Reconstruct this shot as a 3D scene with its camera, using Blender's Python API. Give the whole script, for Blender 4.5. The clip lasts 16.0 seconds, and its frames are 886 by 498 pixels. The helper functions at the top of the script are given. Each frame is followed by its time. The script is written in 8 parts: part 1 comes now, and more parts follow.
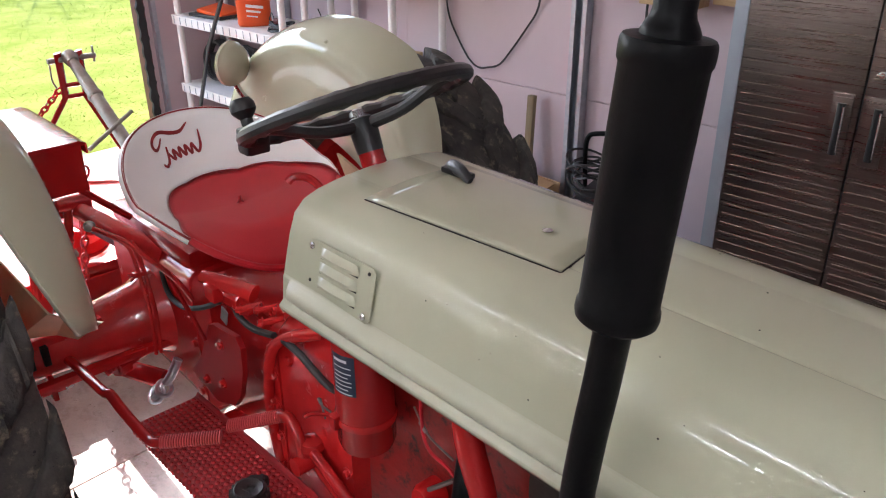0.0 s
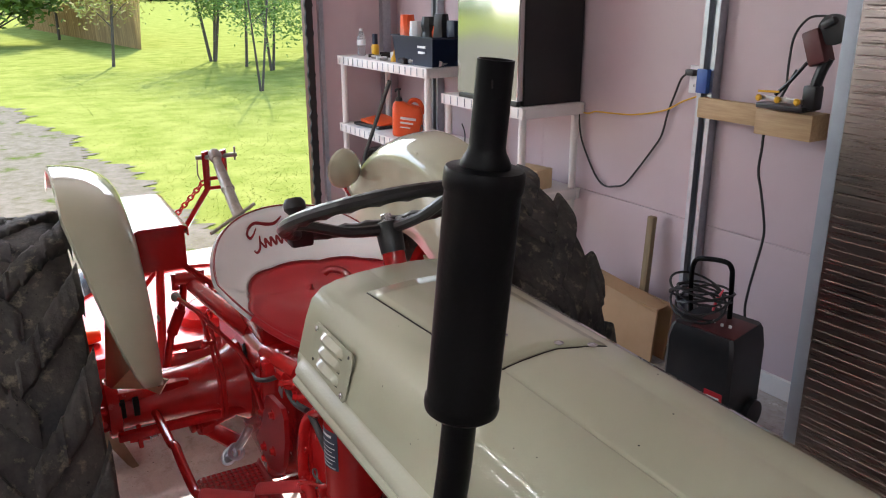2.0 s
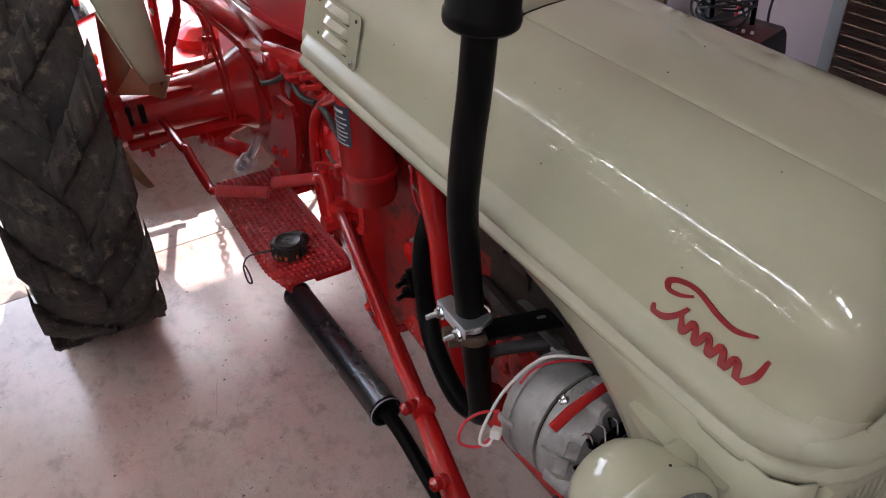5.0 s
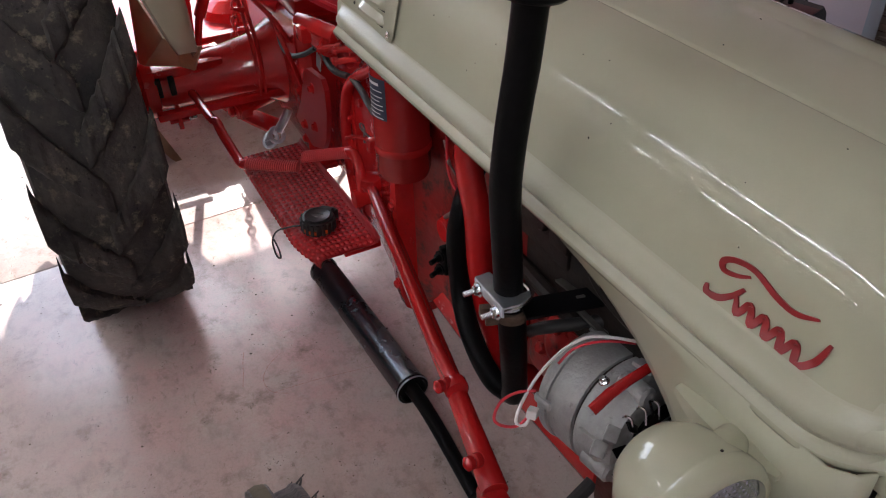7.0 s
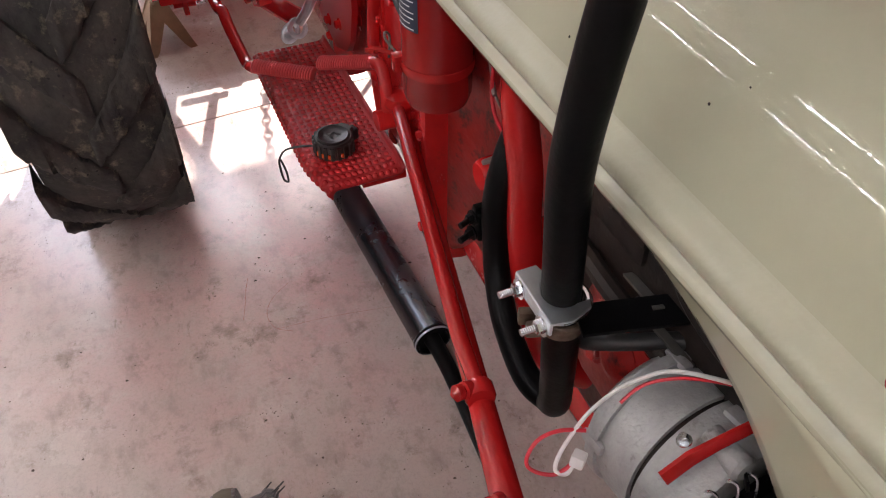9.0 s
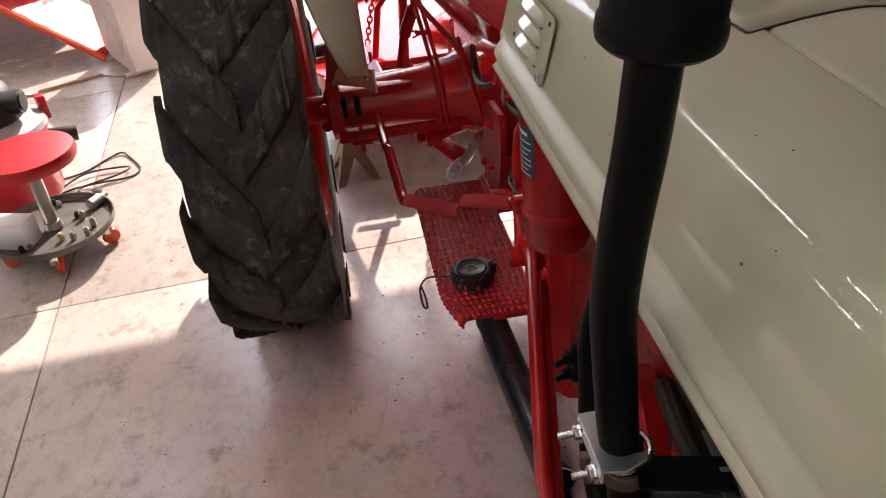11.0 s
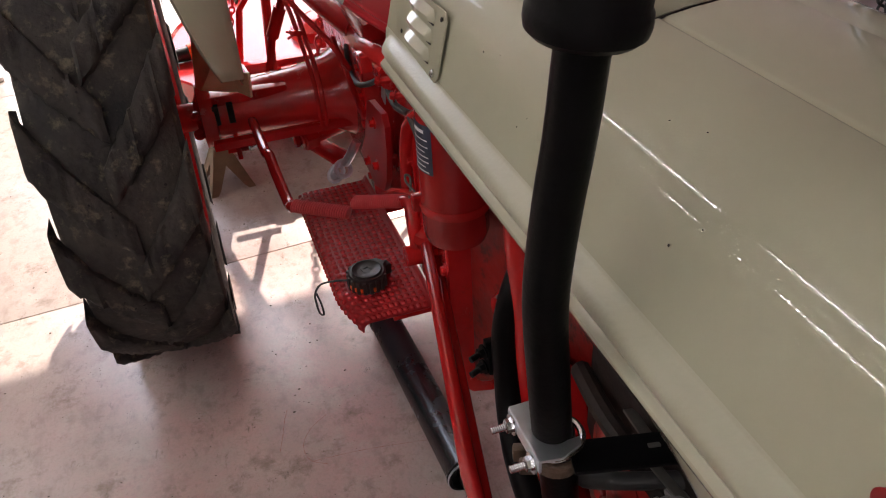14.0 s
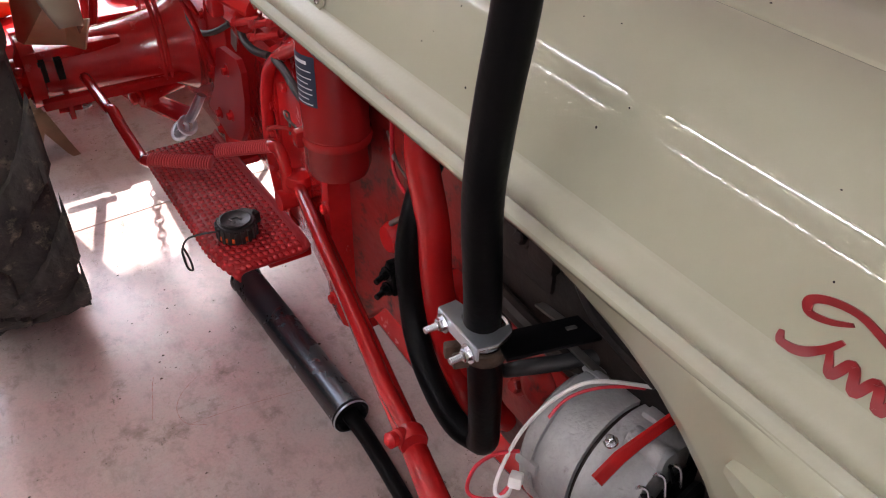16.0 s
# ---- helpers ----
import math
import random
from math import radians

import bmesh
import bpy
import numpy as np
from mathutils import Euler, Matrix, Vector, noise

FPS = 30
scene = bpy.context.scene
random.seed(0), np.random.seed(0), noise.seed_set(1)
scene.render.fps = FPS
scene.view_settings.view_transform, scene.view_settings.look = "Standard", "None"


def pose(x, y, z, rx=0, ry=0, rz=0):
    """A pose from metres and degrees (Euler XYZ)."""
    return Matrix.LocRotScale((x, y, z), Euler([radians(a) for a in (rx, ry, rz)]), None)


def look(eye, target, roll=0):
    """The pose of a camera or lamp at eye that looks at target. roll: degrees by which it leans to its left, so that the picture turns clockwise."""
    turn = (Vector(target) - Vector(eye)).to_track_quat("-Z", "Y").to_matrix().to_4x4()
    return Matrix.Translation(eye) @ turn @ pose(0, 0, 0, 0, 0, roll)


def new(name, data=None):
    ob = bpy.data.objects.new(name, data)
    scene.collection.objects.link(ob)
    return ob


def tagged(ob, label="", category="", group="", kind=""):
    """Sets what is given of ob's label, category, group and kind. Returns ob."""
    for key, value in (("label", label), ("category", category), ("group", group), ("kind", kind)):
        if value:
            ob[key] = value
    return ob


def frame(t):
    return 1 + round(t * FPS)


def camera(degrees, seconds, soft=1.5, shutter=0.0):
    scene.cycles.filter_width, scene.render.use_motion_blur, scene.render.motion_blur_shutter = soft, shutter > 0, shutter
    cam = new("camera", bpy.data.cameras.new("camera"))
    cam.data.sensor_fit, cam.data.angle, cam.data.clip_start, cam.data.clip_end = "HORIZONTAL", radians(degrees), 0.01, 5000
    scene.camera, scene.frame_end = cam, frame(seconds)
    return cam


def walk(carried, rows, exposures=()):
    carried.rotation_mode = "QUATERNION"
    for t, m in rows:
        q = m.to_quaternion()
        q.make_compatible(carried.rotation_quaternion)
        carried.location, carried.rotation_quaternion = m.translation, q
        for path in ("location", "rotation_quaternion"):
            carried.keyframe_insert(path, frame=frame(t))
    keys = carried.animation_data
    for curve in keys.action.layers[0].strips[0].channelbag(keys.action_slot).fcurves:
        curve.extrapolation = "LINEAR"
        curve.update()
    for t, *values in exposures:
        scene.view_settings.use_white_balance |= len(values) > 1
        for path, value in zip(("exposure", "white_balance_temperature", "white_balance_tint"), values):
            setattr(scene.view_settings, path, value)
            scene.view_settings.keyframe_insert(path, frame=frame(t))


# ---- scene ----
cam = camera(58.2, 16.0, soft=1.1)
PATH = [
    (0, (-0.945, -2.118, 1.833), (0.279, -0.797, 0.963), -0.4),
    (0.5, (-0.894, -2.263, 1.86), (0.16, -0.782, 1.026), 0.3),
    (1, (-0.78, -2.406, 1.865), (0.143, -0.798, 1.116), 2.5),
    (1.5, (-0.748, -2.442, 1.88), (0.173, -0.781, 1.252), 0.6),
    (2, (-0.736, -2.446, 1.873), (0.185, -0.782, 1.257), -0.0),
    (2.5, (-0.741, -2.446, 1.851), (0.171, -0.785, 1.211), -0.3),
    (3, (-0.745, -2.464, 1.794), (0.121, -0.878, 0.938), -0.6),
    (3.5, (-0.742, -2.474, 1.745), (0.088, -0.951, 0.749), -1.1),
    (4, (-0.743, -2.48, 1.724), (0.054, -1.011, 0.625), -1.7),
    (6.5, (-0.785, -2.406, 1.694), (-0.036, -0.976, 0.513), -1.9),
    (7, (-0.778, -2.426, 1.685), (-0.066, -0.994, 0.483), -1.6),
    (7.5, (-0.738, -2.444, 1.627), (-0.112, -1.101, 0.285), 0.7),
    (8, (-0.683, -2.333, 1.608), (-0.107, -1.003, 0.23), -3.0),
    (8.5, (-0.642, -2.176, 1.583), (0.022, -0.914, 0.18), -3.6),
    (9, (-0.631, -2.141, 1.565), (-0.08, -0.831, 0.157), 0.2),
    (9.5, (-0.552, -2.198, 1.57), (-0.286, -0.708, 0.263), -2.2),
    (10, (-0.515, -2.221, 1.592), (-0.386, -0.62, 0.399), -6.6),
    (12.5, (-0.513, -2.203, 1.595), (-0.244, -0.566, 0.479), -5.0),
    (13, (-0.495, -2.211, 1.593), (-0.187, -0.581, 0.476), -5.8),
    (13.5, (-0.506, -2.21, 1.593), (-0.165, -0.59, 0.471), -6.0),
    (14, (-0.562, -2.188, 1.59), (-0.086, -0.627, 0.434), -3.7),
    (14.5, (-0.623, -2.17, 1.587), (0.09, -0.752, 0.37), -2.6),
    (15, (-0.68, -2.176, 1.587), (0.309, -0.877, 0.432), 0.3),
    (15.5, (-0.7, -2.183, 1.576), (0.227, -0.841, 0.419), -1.4),
    (16, (-0.697, -2.2, 1.555), (0.164, -0.872, 0.332), 1.3),
]
walk(cam, [(t, look(eye, target, roll)) for t, eye, target, roll in PATH], exposures=[
    (0, 2.68, 6350, 14), (0.5, 2.58, 6400, 13), (1, 2.45, 6500, 13), (1.5, 2.37, 6500, 13), (2.5, 2.35, 6500, 13), (3.5, 2.26, 6500, 13), (4.0, 2.22, 6550, 14), (6.5, 2.2, 6600, 17), (7, 2.05, 6500, 16), (7.5, 1.9, 6500, 16),
    (8, 2.1, 6600, 17), (8.5, 2.52, 6750, 18), (9, 2.58, 6900, 18), (9.5, 2.2, 7000, 18), (10, 2.0, 7100, 18), (12.5, 1.93, 7200, 19), (13.5, 1.92, 7200, 19), (14, 1.98, 7150, 19), (14.5, 2.26, 6950, 20),
    (15, 2.47, 6750, 21), (15.5, 2.52, 6700, 21), (16, 2.52, 6700, 21),
])

# ---- light ----
SUN_AZ, SUN_EL = radians(19.0), radians(37.0)
TOWARD_SUN = Vector((math.sin(SUN_AZ) * math.cos(SUN_EL), math.cos(SUN_AZ) * math.cos(SUN_EL), math.sin(SUN_EL)))
world = bpy.data.worlds.new("world")
scene.world = world
world.use_nodes = True
wn = world.node_tree
sky = wn.nodes.new("ShaderNodeTexSky")
sky.sky_type, sky.sun_disc = "NISHITA", False
sky.sun_elevation, sky.sun_rotation = SUN_EL, SUN_AZ
wn.links.new(sky.outputs[0], wn.nodes["Background"].inputs[0])
wn.nodes["Background"].inputs[1].default_value = 0.15
sun_data = bpy.data.lights.new("sun", "SUN")
sun_data.energy, sun_data.angle, sun_data.color = 2.3, radians(0.6), (1.0, 0.95, 0.88)
sun_lamp = new("sun", sun_data)
sun_lamp.matrix_world = look(TOWARD_SUN * 30, (0, 0, 0))
scene.view_settings.exposure = 1.6
# Area lamp added to boost skylight in the door's upper half, out of sight.
door_fill = bpy.data.lights.new("door_fill", "AREA")
door_fill.shape, door_fill.size, door_fill.size_y = "RECTANGLE", 3.4, 0.85
door_fill.energy, door_fill.color = 6.0, (0.90, 0.95, 1.0)
door_lamp = new("door_fill", door_fill)
door_lamp.matrix_world = pose(0, 0, 0, 0, 0, 3.7) @ look((-0.17, 3.42, 2.45), (-0.17, 1.0, 1.75))

# The building stands a little askew to the tractor: its own axes are u (across) and v (towards the door).
BUILDING = pose(0, 0, 0, 0, 0, 3.7)

# ---- materials ----
def material(name, color, rough=0.5, metal=0.0, tint=None, scale=8.0, amount=0.5, detail=6.0, bump=0.0, bump_scale=60.0, rough_var=0.0,
             coat=0.0, stretch=(1, 1, 1), spots=None, spot_scale=3.0, spot_edge=(0.55, 0.7), per_piece=0.0, glass=0.0, emit=0.0, specks=None, speck_scale=120.0, coat_rough=0.08, spec=0.5, bump_detail=4.0):
    """A procedural surface: a base colour mottled with a second one, optional stains, fine relief and uneven gloss."""
    m = bpy.data.materials.new(name)
    m.use_nodes = True
    t = m.node_tree
    n, ln = t.nodes, t.links.new
    b = n["Principled BSDF"]
    b.inputs["Metallic"].default_value = metal
    b.inputs["Roughness"].default_value = rough
    b.inputs["Specular IOR Level"].default_value = spec
    b.inputs["Coat Weight"].default_value = coat
    b.inputs["Coat Roughness"].default_value = coat_rough
    b.inputs["Transmission Weight"].default_value = glass
    tc = n.new("ShaderNodeTexCoord")
    mp = n.new("ShaderNodeMapping")
    mp.inputs["Scale"].default_value = stretch
    ln(tc.outputs["Object"], mp.inputs["Vector"])
    nz = n.new("ShaderNodeTexNoise")
    nz.inputs["Scale"].default_value, nz.inputs["Detail"].default_value, nz.inputs["Roughness"].default_value = scale, detail, 0.65
    ln(mp.outputs[0], nz.inputs["Vector"])
    ramp = n.new("ShaderNodeMapRange")
    ramp.inputs["From Min"].default_value, ramp.inputs["From Max"].default_value = 0.35, 0.68
    ramp.inputs["To Max"].default_value = amount
    ln(nz.outputs["Fac"], ramp.inputs["Value"])
    mix = n.new("ShaderNodeMix")
    mix.data_type = "RGBA"
    mix.inputs["A"].default_value = (*color, 1)
    mix.inputs["B"].default_value = (*(tint or tuple(c * 0.7 for c in color)), 1)
    ln(ramp.outputs[0], mix.inputs["Factor"])
    out = mix.outputs["Result"]
    if spots:
        sn = n.new("ShaderNodeTexNoise")
        sn.inputs["Scale"].default_value, sn.inputs["Detail"].default_value, sn.inputs["Roughness"].default_value = spot_scale, 8.0, 0.7
        ln(mp.outputs[0], sn.inputs["Vector"])
        sr = n.new("ShaderNodeMapRange")
        sr.inputs["From Min"].default_value, sr.inputs["From Max"].default_value = spot_edge
        ln(sn.outputs["Fac"], sr.inputs["Value"])
        m2 = n.new("ShaderNodeMix")
        m2.data_type = "RGBA"
        m2.inputs["B"].default_value = (*spots, 1)
        ln(sr.outputs[0], m2.inputs["Factor"])
        ln(out, m2.inputs["A"])
        out = m2.outputs["Result"]
    if specks:
        vn = n.new("ShaderNodeTexVoronoi")
        vn.inputs["Scale"].default_value = speck_scale
        ln(mp.outputs[0], vn.inputs["Vector"])
        gate = n.new("ShaderNodeTexNoise")
        gate.inputs["Scale"].default_value, gate.inputs["Detail"].default_value = speck_scale * 0.13, 3.0
        ln(mp.outputs[0], gate.inputs["Vector"])
        gm = n.new("ShaderNodeMapRange")
        gm.inputs["From Min"].default_value, gm.inputs["From Max"].default_value = 0.50, 0.72
        gm.inputs["To Max"].default_value = 0.32
        ln(gate.outputs["Fac"], gm.inputs["Value"])
        lt = n.new("ShaderNodeMath")
        lt.operation = "LESS_THAN"
        ln(vn.outputs["Distance"], lt.inputs[0])
        ln(gm.outputs[0], lt.inputs[1])
        m3 = n.new("ShaderNodeMix")
        m3.data_type = "RGBA"
        m3.inputs["B"].default_value = (*specks, 1)
        ln(lt.outputs[0], m3.inputs["Factor"])
        ln(out, m3.inputs["A"])
        out = m3.outputs["Result"]
    if per_piece:
        oi = n.new("ShaderNodeObjectInfo")
        pr = n.new("ShaderNodeMapRange")
        pr.inputs["To Min"].default_value, pr.inputs["To Max"].default_value = 1 - per_piece, 1 + per_piece
        ln(oi.outputs["Random"], pr.inputs["Value"])
        hv = n.new("ShaderNodeHueSaturation")
        ln(pr.outputs[0], hv.inputs["Value"])
        ln(out, hv.inputs["Color"])
        out = hv.outputs[0]
    ln(out, b.inputs["Base Color"])
    if rough_var:
        rr = n.new("ShaderNodeMapRange")
        rr.inputs["From Min"].default_value, rr.inputs["From Max"].default_value = 0.3, 0.7
        rr.inputs["To Min"].default_value, rr.inputs["To Max"].default_value = max(0.02, rough - rough_var), min(1, rough + rough_var)
        ln(nz.outputs["Fac"], rr.inputs["Value"])
        ln(rr.outputs[0], b.inputs["Roughness"])
    if bump:
        bn = n.new("ShaderNodeTexNoise")
        bn.inputs["Scale"].default_value, bn.inputs["Detail"].default_value = bump_scale, bump_detail
        ln(mp.outputs[0], bn.inputs["Vector"])
        bp = n.new("ShaderNodeBump")
        bp.inputs["Strength"].default_value, bp.inputs["Distance"].default_value = min(1.0, bump), 0.004
        ln(bn.outputs["Fac"], bp.inputs["Height"])
        ln(bp.outputs[0], b.inputs["Normal"])
        if coat:
            ln(bp.outputs[0], b.inputs["Coat Normal"])
    if emit:
        b.inputs["Emission Color"].default_value = (*color, 1)
        b.inputs["Emission Strength"].default_value = emit
    return m


CREAM = material("cream_paint", (0.424, 0.420, 0.308), 0.45, tint=(0.385, 0.380, 0.268), scale=2.0, amount=0.6, bump=0.0075, bump_scale=420, bump_detail=0.5, spec=0.05,
                 coat=1.0, coat_rough=0.004)
CREAM_BEAD = material("orange_peeled_cream_paint", (0.424, 0.420, 0.308), 0.45, tint=(0.385, 0.380, 0.268), scale=2.0, amount=0.6, bump=0.10, bump_scale=150, bump_detail=1.5, spec=0.3,
                      coat=0.6, coat_rough=0.28)
CREAM_DIRTY = material("cream_paint_dusty", (0.66, 0.52, 0.30), 0.45, tint=(0.48, 0.34, 0.18), scale=7, amount=0.8, bump=0.1, bump_scale=90)
RED = material("red_enamel", (0.43, 0.013, 0.013), 0.16, tint=(0.35, 0.010, 0.010), scale=9, amount=0.7, bump=0.12, bump_scale=70, rough_var=0.1)
# Brighter than RED: bounced daylight on the rear castings is put into it.
RED_CAST = material("red_enamel_on_castings", (0.58, 0.018, 0.018), 0.18, tint=(0.44, 0.013, 0.013), scale=14, amount=0.8, bump=0.22, bump_scale=42,
                    rough_var=0.14, spots=(0.10, 0.02, 0.015), spot_scale=6, spot_edge=(0.62, 0.78))
# Darker copy of the red enamel: the bonnet's shade on the filter is painted in.
RED_SHADED = material("shaded_red_enamel", (0.30, 0.010, 0.010), 0.22, tint=(0.24, 0.008, 0.008), scale=9, amount=0.6, bump=0.05, bump_scale=60)
# Grimy engine paint, darkened further to carry the shade under the bonnet.
RED_GRIMY_SHADED = material("grimy_shaded_red_engine_paint", (0.34, 0.013, 0.011), 0.35, tint=(0.20, 0.010, 0.009), scale=18, amount=0.9, bump=0.3, bump_scale=60, spots=(0.02, 0.010, 0.009), spot_scale=22, spot_edge=(0.52, 0.66))
# Shade behind the arch is put into this greasy casting's dark red.
RED_GREASY_SHADED = material("greasy_shaded_red_casting", (0.13, 0.010, 0.009), 0.4, tint=(0.03, 0.010, 0.008), scale=16, amount=0.9, bump=0.5, bump_scale=50)
RED_VINYL = material("red_vinyl", (0.50, 0.012, 0.022), 0.42, tint=(0.40, 0.008, 0.015), scale=5, amount=0.6, bump=0.15, bump_scale=240)
WHITE_VINYL = material("white_vinyl", (0.86, 0.86, 0.85), 0.42, tint=(0.78, 0.78, 0.77), scale=4, amount=0.5, bump=0.15, bump_scale=240)
SCRIPT_RED = material("script_red", (0.27, 0.009, 0.012), 0.4, scale=20, amount=0.4)
BLACK = material("satin_black_paint", (0.0030, 0.0030, 0.0036), 0.40, spec=0.09, tint=(0.0065, 0.006, 0.006), scale=10, amount=0.6, bump=0.1, bump_scale=120, rough_var=0.08)
# Paler than the red enamel: highlights on the pad ribs are painted in.
PAD_RED_LIT = material("red_pad_with_highlight", (0.66, 0.10, 0.105), 0.30, tint=(0.55, 0.06, 0.065), scale=30, amount=0.6)
# Worn stud tops, brightened so their glints sit in the colour.
RED_STUD = material("worn_red_stud_with_glint", (0.50, 0.030, 0.033), 0.24, tint=(0.40, 0.018, 0.020), scale=30, amount=0.6)
RED_TREAD = material("red_enamel_tread", (0.36, 0.011, 0.013), 0.42, tint=(0.31, 0.010, 0.012), scale=9, amount=0.6, bump=0.05, bump_scale=90, spec=0.2)
MUFFLER_BLACK = material("satin_black_muffler_paint", (0.004, 0.0055, 0.009), 0.27, tint=(0.010, 0.012, 0.018), scale=7, amount=0.6, bump=0.03, bump_scale=40, spec=1.0, rough_var=0.05)
# Dark brown for the unseen west wall, to dim its reflections.
DARK_WALL = material("dark_brown_wall", (0.17, 0.115, 0.075), 0.7, tint=(0.11, 0.075, 0.05), scale=30, amount=0.8, bump=0.2)
BLACK_PLASTIC = material("black_plastic", (0.009, 0.009, 0.010), 0.36, tint=(0.018, 0.018, 0.018), scale=15, amount=0.6, bump=0.15, bump_scale=160)
RUBBER = material("black_rubber_hose", (0.015, 0.015, 0.016), 0.55, tint=(0.03, 0.028, 0.026), scale=12, amount=0.7)
TYRE = material("muddy_tyre_rubber", (0.012, 0.012, 0.013), 0.8, tint=(0.070, 0.060, 0.052), scale=8, amount=0.95, detail=14, bump=1.0, bump_scale=46,
                spots=(0.17, 0.15, 0.105), spot_scale=24, spot_edge=(0.55, 0.70), specks=(0.012, 0.011, 0.011), speck_scale=70)
TYRE_FRONT = material("worn_front_tyre_rubber", (0.010, 0.011, 0.014), 0.42, tint=(0.060, 0.063, 0.074), scale=9, amount=0.95, detail=12, bump=0.8, bump_scale=60,
                      spots=(0.20, 0.195, 0.19), spot_scale=26, spot_edge=(0.57, 0.68), specks=(0.006, 0.006, 0.007), speck_scale=60)
TAN_RUBBER = material("tan_scuffed_tread", (0.15, 0.13, 0.09), 0.8, tint=(0.10, 0.09, 0.065), scale=18, amount=0.8, bump=0.5, bump_scale=60)
CHROME = material("zinc_plated_steel", (0.72, 0.73, 0.75), 0.24, metal=1.0, tint=(0.5, 0.5, 0.5), scale=20, amount=0.5, bump=0.06, bump_scale=90)
STEEL = material("dull_steel", (0.42, 0.41, 0.39), 0.4, metal=1.0, tint=(0.22, 0.19, 0.16), scale=18, amount=0.7, bump=0.15, bump_scale=80)
DARK_STEEL = material("dull_dark_steel", (0.16, 0.155, 0.14), 0.5, metal=0.6, tint=(0.09, 0.08, 0.07), scale=14, amount=0.8, bump=0.1)
CAST_ALU = material("cast_aluminium", (0.40, 0.40, 0.395), 0.50, metal=0.3, tint=(0.27, 0.265, 0.26), scale=30, amount=0.8, bump=0.35, bump_scale=210, spots=(0.16, 0.15, 0.14), spot_scale=38, spot_edge=(0.60, 0.74))
# Near-black iron; also the painted dark of holes, slots and the engine bay.
IRON_AND_SHADE = material("dark_iron_and_shade", (0.010, 0.0085, 0.008), 0.6, spec=0.25, tint=(0.03, 0.018, 0.014), scale=14, amount=0.8, bump=0.4, bump_scale=50)
LENS = material("sealed_beam_glass", (0.62, 0.67, 0.74), 0.12, metal=0.85, tint=(0.22, 0.25, 0.30), scale=35, amount=0.7)
ZINC = material("bright_zinc_plate", (0.66, 0.72, 0.78), 0.30, metal=0.9, tint=(0.42, 0.46, 0.50), scale=26, amount=0.6, bump=0.08, bump_scale=110)
RUSTY = material("heat_rusted_steel", (0.16, 0.11, 0.08), 0.6, metal=0.4, tint=(0.07, 0.045, 0.03), scale=40, amount=0.9, bump=0.4, bump_scale=120)


